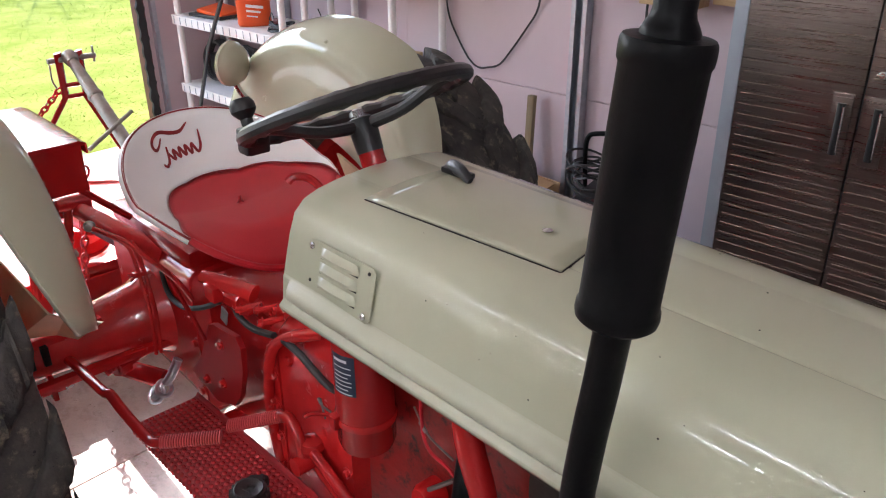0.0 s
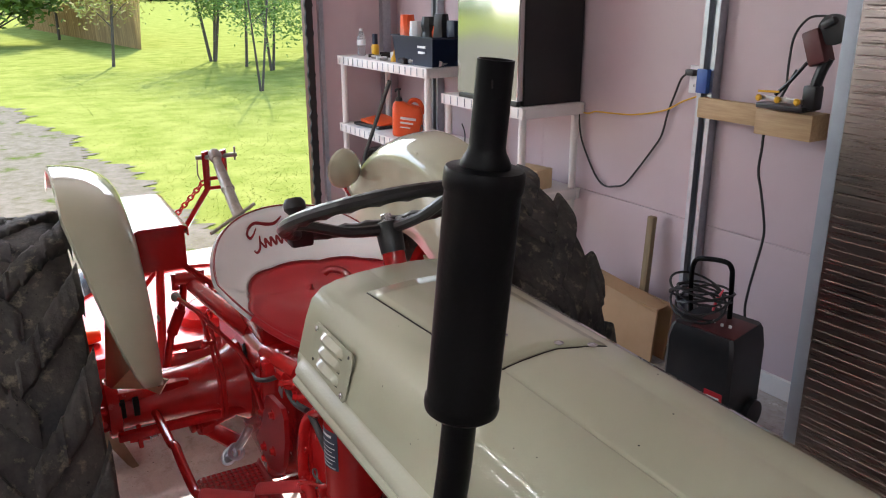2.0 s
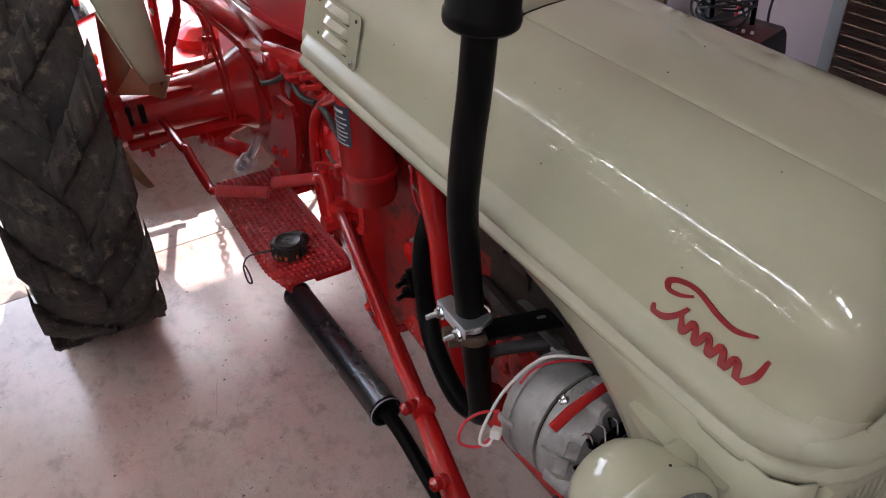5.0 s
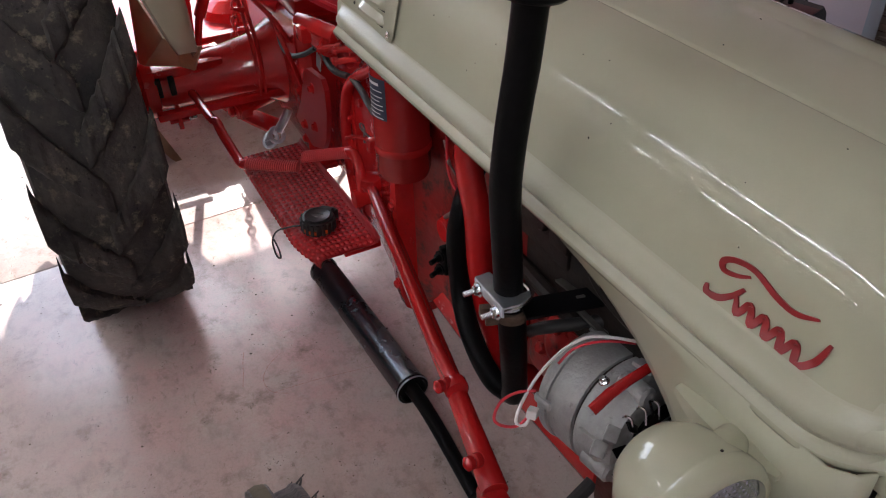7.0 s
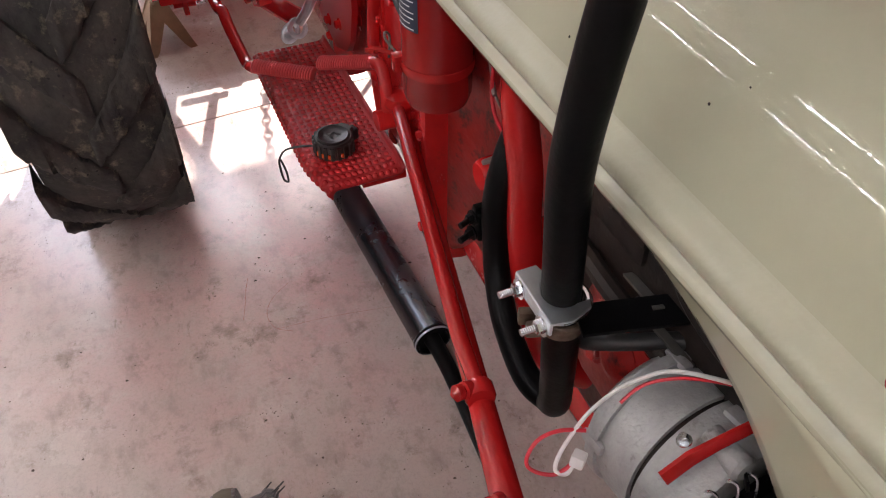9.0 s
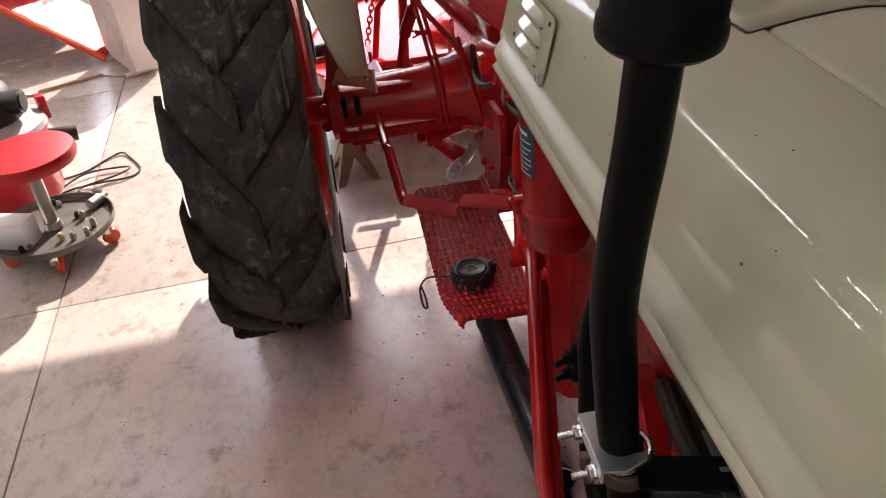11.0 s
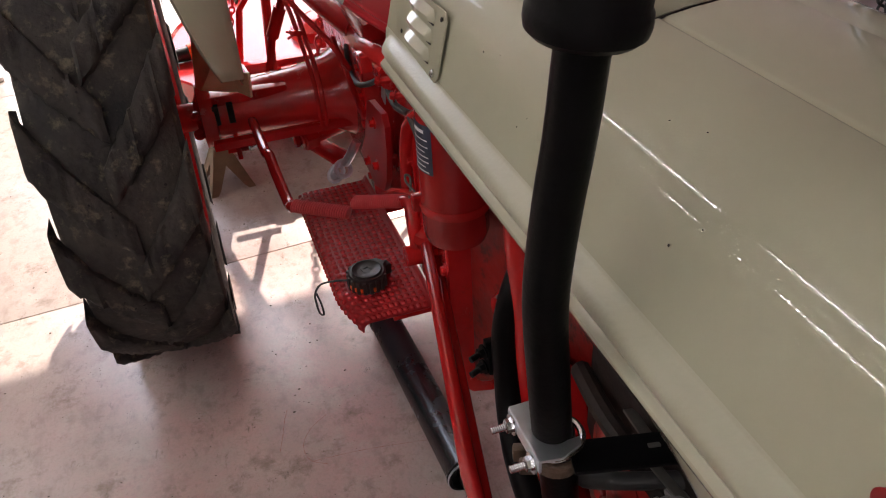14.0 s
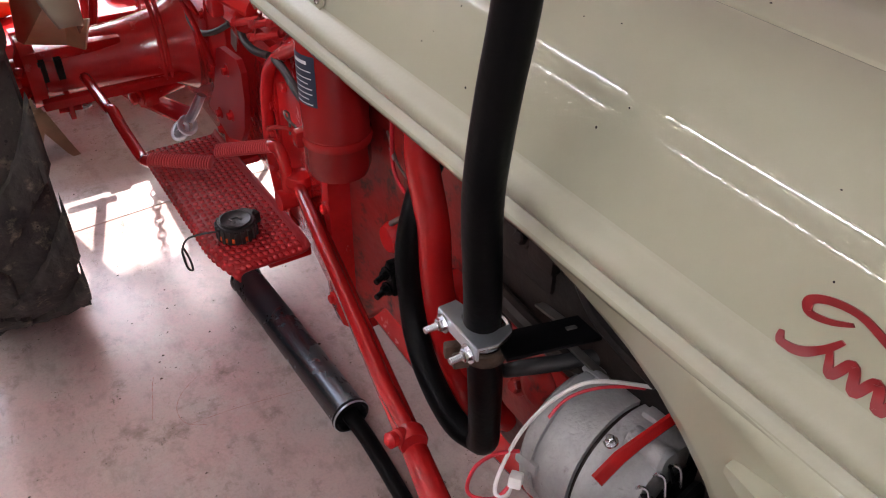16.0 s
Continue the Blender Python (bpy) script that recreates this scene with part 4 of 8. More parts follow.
def nose():
    """Side panels with the wheel-arch cut, the grille with upright bars, and its latch."""
    bm = B()
    arch = [(-1.585, 1.052), (-1.655, 1.036), (-1.70, 1.030), (-1.75, 1.022), (-1.80, 1.012), (-1.83, 1.004), (-1.876, 0.985), (-1.915, 0.960), (-1.95, 0.932), (-1.986, 0.89), (-2.02, 0.825), (-2.045, 0.75), (-2.062, 0.66), (-2.070, 0.58)]
    for s in (-1, 1):
        bm = B()
        rings = []
        for y, z in arch:
            top = Vector((s * 0.256, y, 1.064))
            low = Vector((s * 0.236, y, min(z, 1.060)))
            rings.append([top, low])
        front = [[Vector((s * 0.252, y, 1.064)), Vector((s * 0.225, y, 0.52))] for y in (-2.085, -2.13, -2.165)] + [[Vector((s * 0.236, -2.185, 1.064)), Vector((s * 0.214, -2.18, 0.52))], [Vector((s * 0.216, -2.192, 1.064)), Vector((s * 0.196, -2.187, 0.52))]]
        rows = []
        for a, b in rings + front:
            rows.append([a.lerp(b, k / 6) for k in range(7)])
        loft(bm, rows, around=False, caps=False)
        p = part("side_panel", bm, CREAM, tractor, "cream nose side panel with a wheel-arch cut", angle=50)
        sol = p.modifiers.new("thick", "SOLIDIFY")
        sol.thickness, sol.offset = 0.004, 0
    g = B()
    box(g, (0, -2.196, 1.048), (0.42, 0.02, 0.028), bevel=0.004)
    grille = part("grille", g, CREAM, tractor, "cream grille frame with upright bars")
    b = B()
    box(b, (0, -2.196, 0.55), (0.42, 0.02, 0.03), bevel=0.004)
    part("bottom_rail", b, CREAM, grille)
    for k in range(31):
        b = B()
        x = -0.190 + 0.380 * k / 30
        box(b, (x, -2.196, 0.80), (0.0078, 0.014, 0.475), bevel=0.0024)
        part("grille_bar", b, CREAM, grille)
    b = B()
    box(b, (0, -2.165, 0.80), (0.39, 0.01, 0.49))
    part("radiator_core", b, IRON_AND_SHADE, grille, "dark radiator core behind the bars")
    b = B()
    tube(b, [(-0.196, -2.20, 1.035), (-0.198, -2.218, 1.03), (-0.190, -2.224, 1.015), (-0.176, -2.222, 1.018), (-0.165, -2.215, 1.028)], 0.005, 8)
    part("grille_latch", b, CREAM, grille)


nose()


def hood_point(y, z, lift=0.0):
    """The point of the right flank of the bonnet at y and z, lifted off it a little."""
    half = [(x, zz) for x, zz in hood_profile(y) if zz > 1.123]
    z = max(z, 1.130)
    x = half[-1][0]
    for (x0, z0), (x1, z1) in zip(half, half[1:]):
        if z0 <= z <= z1:
            x = x0 + (x1 - x0) * (z - z0) / max(1e-6, z1 - z0)
            break
    n = Vector((-0.95, 0, 0.3)).normalized()
    return Vector((-x, y, z)) + n * lift


def ribbon(name, strokes, place, width, mat, parent, label):
    """Painted swashes: tapering flat strokes (across, up, width) laid on a surface by place(across, up, lift)."""
    bm = B()
    for stroke in strokes:
        pts = smooth_path([(x, y, 0) for x, y, w in stroke], 8)
        ws = [w for _, _, w in stroke]
        rows = []
        for k, p in enumerate(pts):
            f = k / (len(pts) - 1) * (len(ws) - 1)
            i = min(int(f), len(ws) - 2)
            w = (ws[i] + (ws[i + 1] - ws[i]) * (f - i)) * width
            d = (pts[min(k + 1, len(pts) - 1)] - pts[max(k - 1, 0)]).normalized()
            e = Vector((-d.y, d.x, 0))
            a, b = p + e * w, p - e * w
            rows.append([place(a.x, a.y, 0.002), place(b.x, b.y, 0.002), place(b.x, b.y, -0.002), place(a.x, a.y, -0.002)])
        loft(bm, rows)
    return part(name, bm, mat, parent, label, angle=70)


def swashes(size):
    """An abstract flourish: a long swoosh with a curl, a hook under it and an even wave that ends in an upstroke."""
    s = size
    swoosh = [(-0.19, 0.16, 0.4), (-0.29, 0.08, 0.7), (-0.39, 0.05, 0.9), (-0.41, 0.13, 0.9), (-0.32, 0.21, 0.9), (-0.17, 0.24, 0.9), (0.03, 0.17, 1.0), (0.18, 0.16, 0.9), (0.33, 0.25, 0.35)]
    hook = [(-0.46, -0.18, 0.4), (-0.43, -0.24, 0.9), (-0.33, -0.21, 1.0), (-0.25, -0.11, 0.8), (-0.19, 0.02, 0.5)]
    wave = [(-0.23 + 0.062 * k, -0.14 + 0.075 * (-1) ** k, 0.5 if k == 0 else 0.9) for k in range(10)] + [(0.42, -0.10, 0.9), (0.46, 0.13, 0.4)]
    return [[(x * s, y * s, w) for x, y, w in stroke] for stroke in (swoosh, hook, wave)]


ribbon("painted_swash", swashes(0.160), lambda x, y, lift: hood_point(-2.040 - x, 1.155 - 0.04 * x + y * 0.66, lift), 0.0046, SCRIPT_RED, hood_ob, "red swash emblem painted on the bonnet")


def castings():
    """Engine block, bell housing, gearbox and centre housing as stepped castings with flanges, and the axle trumpets."""
    def section(y, w, z0, z1, r=0.04):
        pts = []
        for cx, cz, a0 in ((w - r, z1 - r, 0), (-w + r, z1 - r, 90), (-w + r, z0 + r, 180), (w - r, z0 + r, 270)):
            for k in range(4):
                a = radians(a0 + 30 * k)
                pts.append(Vector((cx + r * math.cos(a), y, cz + r * math.sin(a))))
        return pts
    def body(name, secs, label=""):
        bm = B()
        loft(bm, [section(*s) for s in secs])
        return part(name, bm, RED_CAST, tractor, label, angle=40)
    body("centre_housing", [(0.30, 0.12, 0.45, 0.80, 0.05), (0.26, 0.16, 0.43, 0.84, 0.05), (-0.20, 0.165, 0.41, 0.85, 0.05), (-0.26, 0.17, 0.40, 0.86, 0.03), (-0.285, 0.17, 0.40, 0.86, 0.03)], "red centre housing casting")
    gear = body("gearbox", [(-0.286, 0.165, 0.41, 0.85, 0.03), (-0.31, 0.135, 0.42, 0.82, 0.04), (-0.60, 0.125, 0.43, 0.80, 0.04), (-0.66, 0.16, 0.40, 0.86, 0.03), (-0.69, 0.16, 0.40, 0.86, 0.03)], "red gearbox casting")
    bell = body("bell_housing", [(-0.691, 0.155, 0.40, 0.88, 0.05), (-0.72, 0.15, 0.38, 0.92, 0.06), (-0.95, 0.185, 0.34, 0.98, 0.10), (-1.00, 0.20, 0.33, 1.00, 0.08), (-1.03, 0.20, 0.33, 1.00, 0.08)], "red bell housing with cast ribs")
    body("engine_block", [(-1.031, 0.155, 0.36, 0.98, 0.03), (-1.10, 0.125, 0.42, 0.99, 0.03), (-1.50, 0.12, 0.44, 0.99, 0.03)], "red engine block, grimy and darkened for the bonnet's shade").data.materials[0] = RED_GRIMY_SHADED
    body("engine_front", [(-1.501, 0.12, 0.44, 0.99, 0.03), (-1.72, 0.12, 0.44, 0.99, 0.03), (-1.74, 0.14, 0.40, 1.0, 0.03), (-1.80, 0.13, 0.42, 0.98, 0.04)], "greasy red engine front, darkened for the shade behind the arch").data.materials[0] = RED_GREASY_SHADED
    body("oil_pan", [(-1.04, 0.13, 0.36, 0.46, 0.03), (-1.20, 0.12, 0.33, 0.46, 0.03), (-1.70, 0.11, 0.36, 0.46, 0.03)], "red oil pan")
    # flange bolts down the joints
    b = B()
    for y, w, zs in ((-0.272, 0.17, (0.48, 0.56, 0.64, 0.72, 0.80)), (-0.675, 0.16, (0.46, 0.55, 0.64, 0.73, 0.81)), (-1.015, 0.20, (0.44, 0.55, 0.67, 0.79, 0.90))):
        for z in zs:
            for s in (-1, 1):
                b = B()
                bolt(b, (s * w, y, z), (s, 0, 0), 0.010, 0.010)
                part("flange_bolt", b, RED_CAST, tractor)
    # curved stiffening ribs on the bell housing
    b = B()
    tube(b, [(-0.160, -0.66, 0.44), (-0.168, -0.645, 0.62), (-0.170, -0.662, 0.73), (-0.170, -0.685, 0.80), (-0.170, -0.725, 0.85), (-0.172, -0.80, 0.90), (-0.175, -0.93, 0.97)], 0.0145, 12)
    part("cast_rib", b, RED_CAST, bell)
    # gusset plate on the gearbox flank, with rounded corners and two bolts
    b = B()
    plate(b, [(-0.262, 0.555), (-0.399, 0.520), (-0.500, 0.560), (-0.539, 0.610), (-0.570, 0.700), (-0.574, 0.770), (-0.555, 0.795), (-0.440, 0.782), (-0.411, 0.768), (-0.372, 0.700), (-0.335, 0.634)], 0.014, Matrix(((0, 0, 1, -0.184), (1, 0, 0, 0), (0, 1, 0, 0), (0, 0, 0, 1))), bevel=0.003)
    gusset = part("gusset_plate", b, RED_TREAD, gear, "dark red gusset plate")
    for y, z in ((-0.47, 0.735), (-0.455, 0.61), (-0.36, 0.575)):
        b = B()
        bolt(b, (-0.190, y, z), (-1, 0, 0), 0.010, 0.012)
        part("gusset_bolt", b, RED_CAST, gusset)
    # top cover with cap screws below the seat
    b = B()
    box(b, (0, -0.47, 0.83), (0.24, 0.34, 0.03), bevel=0.008)
    box(b, (0, -0.84, 0.925), (0.28, 0.28, 0.03), bevel=0.01)
    for x, y, z in ((-0.1, -0.34, 0.845), (-0.1, -0.47, 0.845), (-0.1, -0.6, 0.845), (0.1, -0.34, 0.845), (0.1, -0.6, 0.845), (-0.12, -0.74, 0.94), (-0.12, -0.86, 0.94), (-0.06, -0.95, 0.94), (-0.04, -0.74, 0.94)):
        bolt(b, (x, y, z), (0, 0, 1), 0.011, 0.012)
    part("gearbox_cover", b, RED_CAST, tractor, "red bolted gearbox cover")
    # hydraulic lift cover
    b = B()
    box(b, (0, 0.0, 0.875), (0.30, 0.52, 0.06), bevel=0.018)
    box(b, (0, 0.12, 0.93), (0.20, 0.22, 0.08), bevel=0.03)
    part("lift_cover", b, RED, tractor, "glossy red hydraulic lift cover")
    for s in (-1, 1):
        b = B()
        lathe(b, [(0.15, 0.10), (0.14, 0.16), (0.105, 0.22), (0.088, 0.32), (0.076, 0.46), (0.074, 0.545), (0.095, 0.55), (0.095, 0.585), (0.06, 0.59), (0.04, 0.60), (0.04, 0.78)], (0, 0, AX), (s, 0, 0), 28)
        box(b, (s * 0.46, -0.005, AX + 0.058), (0.24, 0.12, 0.03), bevel=0.006)
        box(b, (s * 0.37, -0.10, AX - 0.055), (0.40, 0.03, 0.025), bevel=0.006)
        ax = part("axle_housing", b, RED_CAST, tractor, "glossy red axle trumpet")
        if s < 0:
            b = B()
            for dx in (-0.02, 0.02):
                box(b, (-0.525 + dx, -0.075, AX + 0.025), (0.017, 0.02, 0.055))
            part("slot", b, IRON_AND_SHADE, ax)
            for x, y, z in ((-0.60, -0.06, 0.60), (-0.60, -0.07, 0.66), (-0.565, 0.0, 0.72)):
                b = B()
                bolt(b, (x, y, z), (0, -0.7, 0.7), 0.011, 0.012)
                part("axle_bolt", b, RED_CAST, ax)


castings()


SEAM = ((-24, 1.0), (0, 0.90), (18, 0.75), (42, 0.65), (60, 0.58), (120, 0.58), (144, 0.63), (180, 0.69), (198, 0.78), (212, 0.98), (216, 1.0))


def seam_at(deg):
    """How far out the seam between the red and the white vinyl lies at an angle about the seat."""
    for (a, e), (b, f) in zip(SEAM, SEAM[1:]):
        if a <= deg <= b:
            return e + (f - e) * (deg - a) / (b - a)
    return 1.0


def seat_shape(rf, deg, lift=0.0):
    """A point of the dished seat pan: rf from the middle (0) to the rim (1), deg about it, 90 being the back."""
    a = radians(deg)
    s, c = math.sin(a), math.cos(a)
    back, front = max(0.0, s), max(0.0, -s)
    x = 0.272 * rf * c
    y = -0.30 + 0.235 * rf * s * (1.0 if s > 0 else 1.12) + 0.06 * rf ** 2 * back
    z = 0.985 + rf ** 2.6 * (0.232 * back ** 1.3 + 0.105 * c * c + 0.0 * front) + 0.03 * (1 - rf ** 2) - 0.11 * front ** 2 * max(0, rf - 0.6)
    return Vector((x, y, z)) + Vector((-0.3 * c, -0.5 * back, 0.8)) * lift


def seat():
    """A padded pan seat: white vinyl back and wings, red vinyl cushion."""
    s = part("seat_bracket", seat_spring(), RED, tractor, "red flat-bar seat spring")
    bm = B()
    degs = [-24 + 240 * i / 60 for i in range(61)]
    loft(bm, [[seat_shape(seam_at(d) + (1.0 - seam_at(d)) * k / 10, d) for k in range(11)] for d in degs], around=False, caps=False)
    back = part("seat_back", bm, WHITE_VINYL, tractor, "white vinyl seat back and wings", angle=80)
    bm = B()
    rows = [[seat_shape(seam_at(d if d < 300 else d - 360) * k / 12, d, 0.010 * (1 - (k / 12) ** 5)) for k in range(13)] for d in (5 * i for i in range(73))]
    loft(bm, rows, around=False, caps=False)
    bmesh.ops.remove_doubles(bm, verts=bm.verts, dist=0.0006)
    cush = part("seat_cushion", bm, RED_VINYL, tractor, "red vinyl seat cushion", angle=80)
    for ob in (back, cush):
        sol = ob.modifiers.new("thick", "SOLIDIFY")
        sol.thickness, sol.offset = 0.018, -1
    b = B()
    tube(b, [seat_shape(1.0, d) + Vector((0, 0, -0.004)) for d in degs], 0.0035, 8, curve=False)
    part("piping", b, SCRIPT_RED, back)
    b = B()
    tube(b, [seat_shape(1.0, 216 + 120 * i / 30) + Vector((0, 0, -0.008)) for i in range(31)], 0.010, 8, curve=False)
    part("front_roll", b, RED_VINYL, cush)
    b = B()
    tube(b, [seat_shape(seam_at(d), d, 0.003) for d in degs], 0.002, 6, curve=False)
    part("seam", b, SCRIPT_RED, back)
    ribbon("seat_swash", swashes(0.16), lambda x, y, lift: seat_shape(0.84 + 2.3 * y, 103 - x / 0.215 * 57.3, lift + 0.001), 0.0038, SCRIPT_RED, back, "red swash emblem sewn on the seat back")


def seat_spring():
    b = B()
    tube(b, [(0, 0.12, 0.97), (0, -0.05, 0.94), (0, -0.3, 0.955)], 0.02, 8, flat=0.3)
    tube(b, [(0, 0.12, 0.97), (0, 0.2, 0.95), (0, 0.16, 0.90)], 0.02, 8, flat=0.5)
    lathe(b, [(0.05, 0), (0.05, 0.02)], (0, -0.3, 0.955), (0, 0, 1), 16)
    return b


seat()


def steering():
    hub = Vector((0, -0.862, 1.352))
    way = Vector((0, 0.42, 0.91)).normalized()
    b = B()
    tube(b, [hub - way * 0.03, hub - way * 0.44], [0.026, 0.03], 16, curve=False)
    col = part("steering_column", b, RED, tractor, "red steering column")
    b = B()
    lathe(b, [(0.028, -0.05), (0.03, -0.01), (0.026, 0.02), (0.012, 0.025)], hub, way, 20)
    part("wheel_hub", b, BLACK_PLASTIC, col)
    b = B()
    across = Vector((1, 0, 0))
    u = way.cross(across)
    R = 0.232
    n = 96
    rings = []
    for i in range(n):
        a = 2 * math.pi * i / n
        d = across * math.cos(a) + u * math.sin(a)
        c = hub + way * 0.045 + d * R
        wob = 0.0160 + (0.0030 * math.sin(a * 24))
        rings.append([c + (d * math.cos(t) + way * math.sin(t)) * (wob if math.cos(t) < 0.2 else 0.0160) for t in (2 * math.pi * j / 10 for j in range(10))])
    loft(b, rings + [rings[0]], caps=False)
    wheel = part("steering_wheel", b, BLACK_PLASTIC, tractor, "black three-spoke steering wheel with finger grips")
    for k in range(3):
        b = B()
        a = radians(178 + 120 * k)
        d = across * math.cos(a) + u * math.sin(a)
        tube(b, [hub + way * 0.005 + d * 0.02, hub + way * 0.012 + d * 0.10, hub + way * 0.04 + d * 0.19, hub + way * 0.045 + d * R], [0.014, 0.0125, 0.012, 0.011], 10)
        part("spoke", b, BLACK_PLASTIC, wheel)
    b = B()
    bolt(b, hub + way * 0.022, way, 0.013, 0.016)
    part("hub_nut", b, CHROME, wheel, "shiny hub nut")
    a = radians(-112 + 252)
    a = radians(131)
    d = across * math.cos(a) + u * math.sin(a)
    base = hub + way * 0.045 + d * R
    b = B()
    box(b, base, (0.055, 0.045, 0.055), bevel=0.008)
    lathe(b, [(0.014, 0.02), (0.013, 0.045), (0.022, 0.055), (0.027, 0.062), (0.027, 0.076), (0.020, 0.087), (0.0, 0.090)], base, way, 20)
    part("spinner_knob", b, BLACK_PLASTIC, wheel, "black steering spinner knob")
    b = B()
    tube(b, [(-0.055, -0.80, 1.20), (-0.075, -0.77, 1.235), (-0.105, -0.755, 1.245), (-0.12, -0.75, 1.235)], 0.009, 8)
    part("throttle_lever", b, RED, col, "red throttle lever")
    b = B()
    tube(b, [(-0.03, -0.72, 0.85), (-0.05, -0.73, 1.0), (-0.055, -0.735, 1.10)], 0.008, 8)
    g = part("gear_lever", b, RED, tractor, "red gear lever with a black knob")
    b = B()
    lathe(b, [(0.0, -0.022), (0.02, -0.012), (0.026, 0.0), (0.02, 0.012), (0.0, 0.02)], (-0.055, -0.735, 1.115), (0, 0, 1), 16)
    part("knob", b, BLACK_PLASTIC, g)
    b = B()
    box(b, (0, -0.945, 1.10), (0.40, 0.012, 0.26), bevel=0.004)
    box(b, (0, -1.0, 0.995), (0.30, 0.10, 0.05), bevel=0.01)
    part("dash_panel", b, RED, tractor, "red dash panel below the bonnet")


steering()


def exhaust():
    b = B()
    lathe(b, [(0.0215, -0.01), (0.0220, 0.0), (0.040, 0.003), (0.0455, 0.008), (0.0467, 0.014), (0.0462, 0.023), (0.0440, 0.027), (0.0440, 0.283), (0.0462, 0.287), (0.0467, 0.297), (0.0462, 0.306), (0.0440, 0.310), (0.0290, 0.3115), (0.0288, 0.3155),
              (0.0262, 0.321), (0.0222, 0.328), (0.0206, 0.334), (0.0205, 0.428), (0.0186, 0.428), (0.0186, 0.35)],
          (-0.2950, -1.6940, 1.3775), (0.0690, -0.0444, 1), 40)
    m = part("stack_muffler", b, BLACK, tractor, "matt black upright stack muffler")
    b = B()
    lathe(b, [(0.0045, 0), (0.0045, 0.0012)], (-0.2790, -1.7275, 1.7800), (0.6, -0.8, 0), 14)
    part("pin_hole", b, IRON_AND_SHADE, m)
    b = B()
    tube(b, [(-0.2955, -1.6937, 1.3775), (-0.2998, -1.6880, 1.30), (-0.3055, -1.6835, 1.24), (-0.3098, -1.6793, 1.18), (-0.3110, -1.6755, 1.13), (-0.3078, -1.6715, 1.085), (-0.3035, -1.6705, 1.03), (-0.2995, -1.6695, 0.98), (-0.2895, -1.6600, 0.905)], 0.0218, 24)
    part("upper_pipe", b, BLACK, m, "matt black exhaust pipe with a slight bend")
    b = B()
    tube(b, [(-0.2880, -1.659, 0.925), (-0.2795, -1.6545, 0.86), (-0.2710, -1.649, 0.79), (-0.2560, -1.633, 0.70), (-0.2470, -1.622, 0.652), (-0.2430, -1.600, 0.628), (-0.255, -1.570, 0.632), (-0.258, -1.530, 0.648), (-0.253, -1.475, 0.672), (-0.243, -1.428, 0.705), (-0.236, -1.402, 0.750), (-0.234, -1.390, 0.82), (-0.222, -1.385, 0.880), (-0.19, -1.365, 0.93), (-0.15, -1.35, 0.98)], [0.0222] * 5 + [0.0200] * 10, 18)
    part("lower_pipe", b, BLACK, m, "matt black lower exhaust pipe turning up from an elbow")
    # saddle clamp
    b = B()
    rows = []
    for k in range(13):
        t = radians(-100 + 200 * k / 12)
        ring = []
        for r, z in ((0.0235, 0.904), (0.0235, 0.934), (0.0262, 0.934), (0.0262, 0.904)):
            ring.append(Vector((-0.2905 - r * math.cos(t), -1.6595 + r * math.sin(t), z)))
        rows.append(ring)
    loft(b, rows)
    # a pressed saddle: a flat upper web that wraps the pipe, and a turned-down face that carries the nuts
    plate(b, [(-0.324, -1.618), (-0.324, -1.700), (-0.300, -1.704), (-0.274, -1.694), (-0.270, -1.684), (-0.289, -1.6845), (-0.3105, -1.675), (-0.3155, -1.660), (-0.3105, -1.645), (-0.296, -1.635), (-0.300, -1.618)], 0.0035, pose(0, 0, 0.934))
    box(b, (-0.3235, -1.659, 0.9255), (0.0035, 0.082, 0.018), bevel=0.0012)
    c = part("saddle_clamp", b, ZINC, tractor, "shiny zinc saddle clamp on the exhaust")
    for y, z in ((-1.632, 0.922), (-1.685, 0.918)):
        b = B()
        lathe(b, [(0.0046, 0.0)] + [(0.0046 if k % 2 else 0.0039, 0.018 + 0.0012 * k) for k in range(27)], (-0.302, y, z), (-1, 0, 0), 12)
        bolt(b, (-0.3255, y, z), (-1, 0, 0), 0.0082, 0.008)
        part("clamp_nut", b, CHROME, c)
    b = B()
    tube(b, [Vector((-0.300, -1.632, 0.919))] + [Vector((-0.290 + 0.033 * math.cos(t), -1.6585 - 0.030 * math.sin(t), 0.916)) for t in (radians(-85 + 170 * i / 14) for i in range(15))] + [Vector((-0.300, -1.685, 0.913))], 0.0042, 8, curve=False)
    part("u_bolt", b, CHROME, c)
    b = B()
    lathe(b, [(0.0252, 0), (0.0275, 0.002), (0.0275, 0.018), (0.0252, 0.020)], (-0.2845, -1.6575, 0.872), (0.03, 0.0, 1), 24)
    box(b, (-0.318, -1.642, 0.884), (0.022, 0.012, 0.020), pose(0, 0, 0, 0, 0, -20).to_3x3(), bevel=0.003)
    box(b, (-0.320, -1.662, 0.884), (0.020, 0.010, 0.020), pose(0, 0, 0, 0, 0, -20).to_3x3(), bevel=0.003)
    part("joint_ring", b, RUSTY, tractor, "rusty split ring at the exhaust joint")
    b = B()
    box(b, (-0.185, -1.702, 0.897), (0.19, 0.044, 0.006), pose(0, 0, 0, 0, 0, -14).to_3x3(), bevel=0.0015)
    box(b, (-0.115, -1.722, 0.925), (0.05, 0.010, 0.060), pose(0, 0, 0, 0, 0, -14).to_3x3(), bevel=0.002)
    part("stack_bracket", b, BLACK, tractor, "black flat-bar bracket holding the stack")


exhaust()


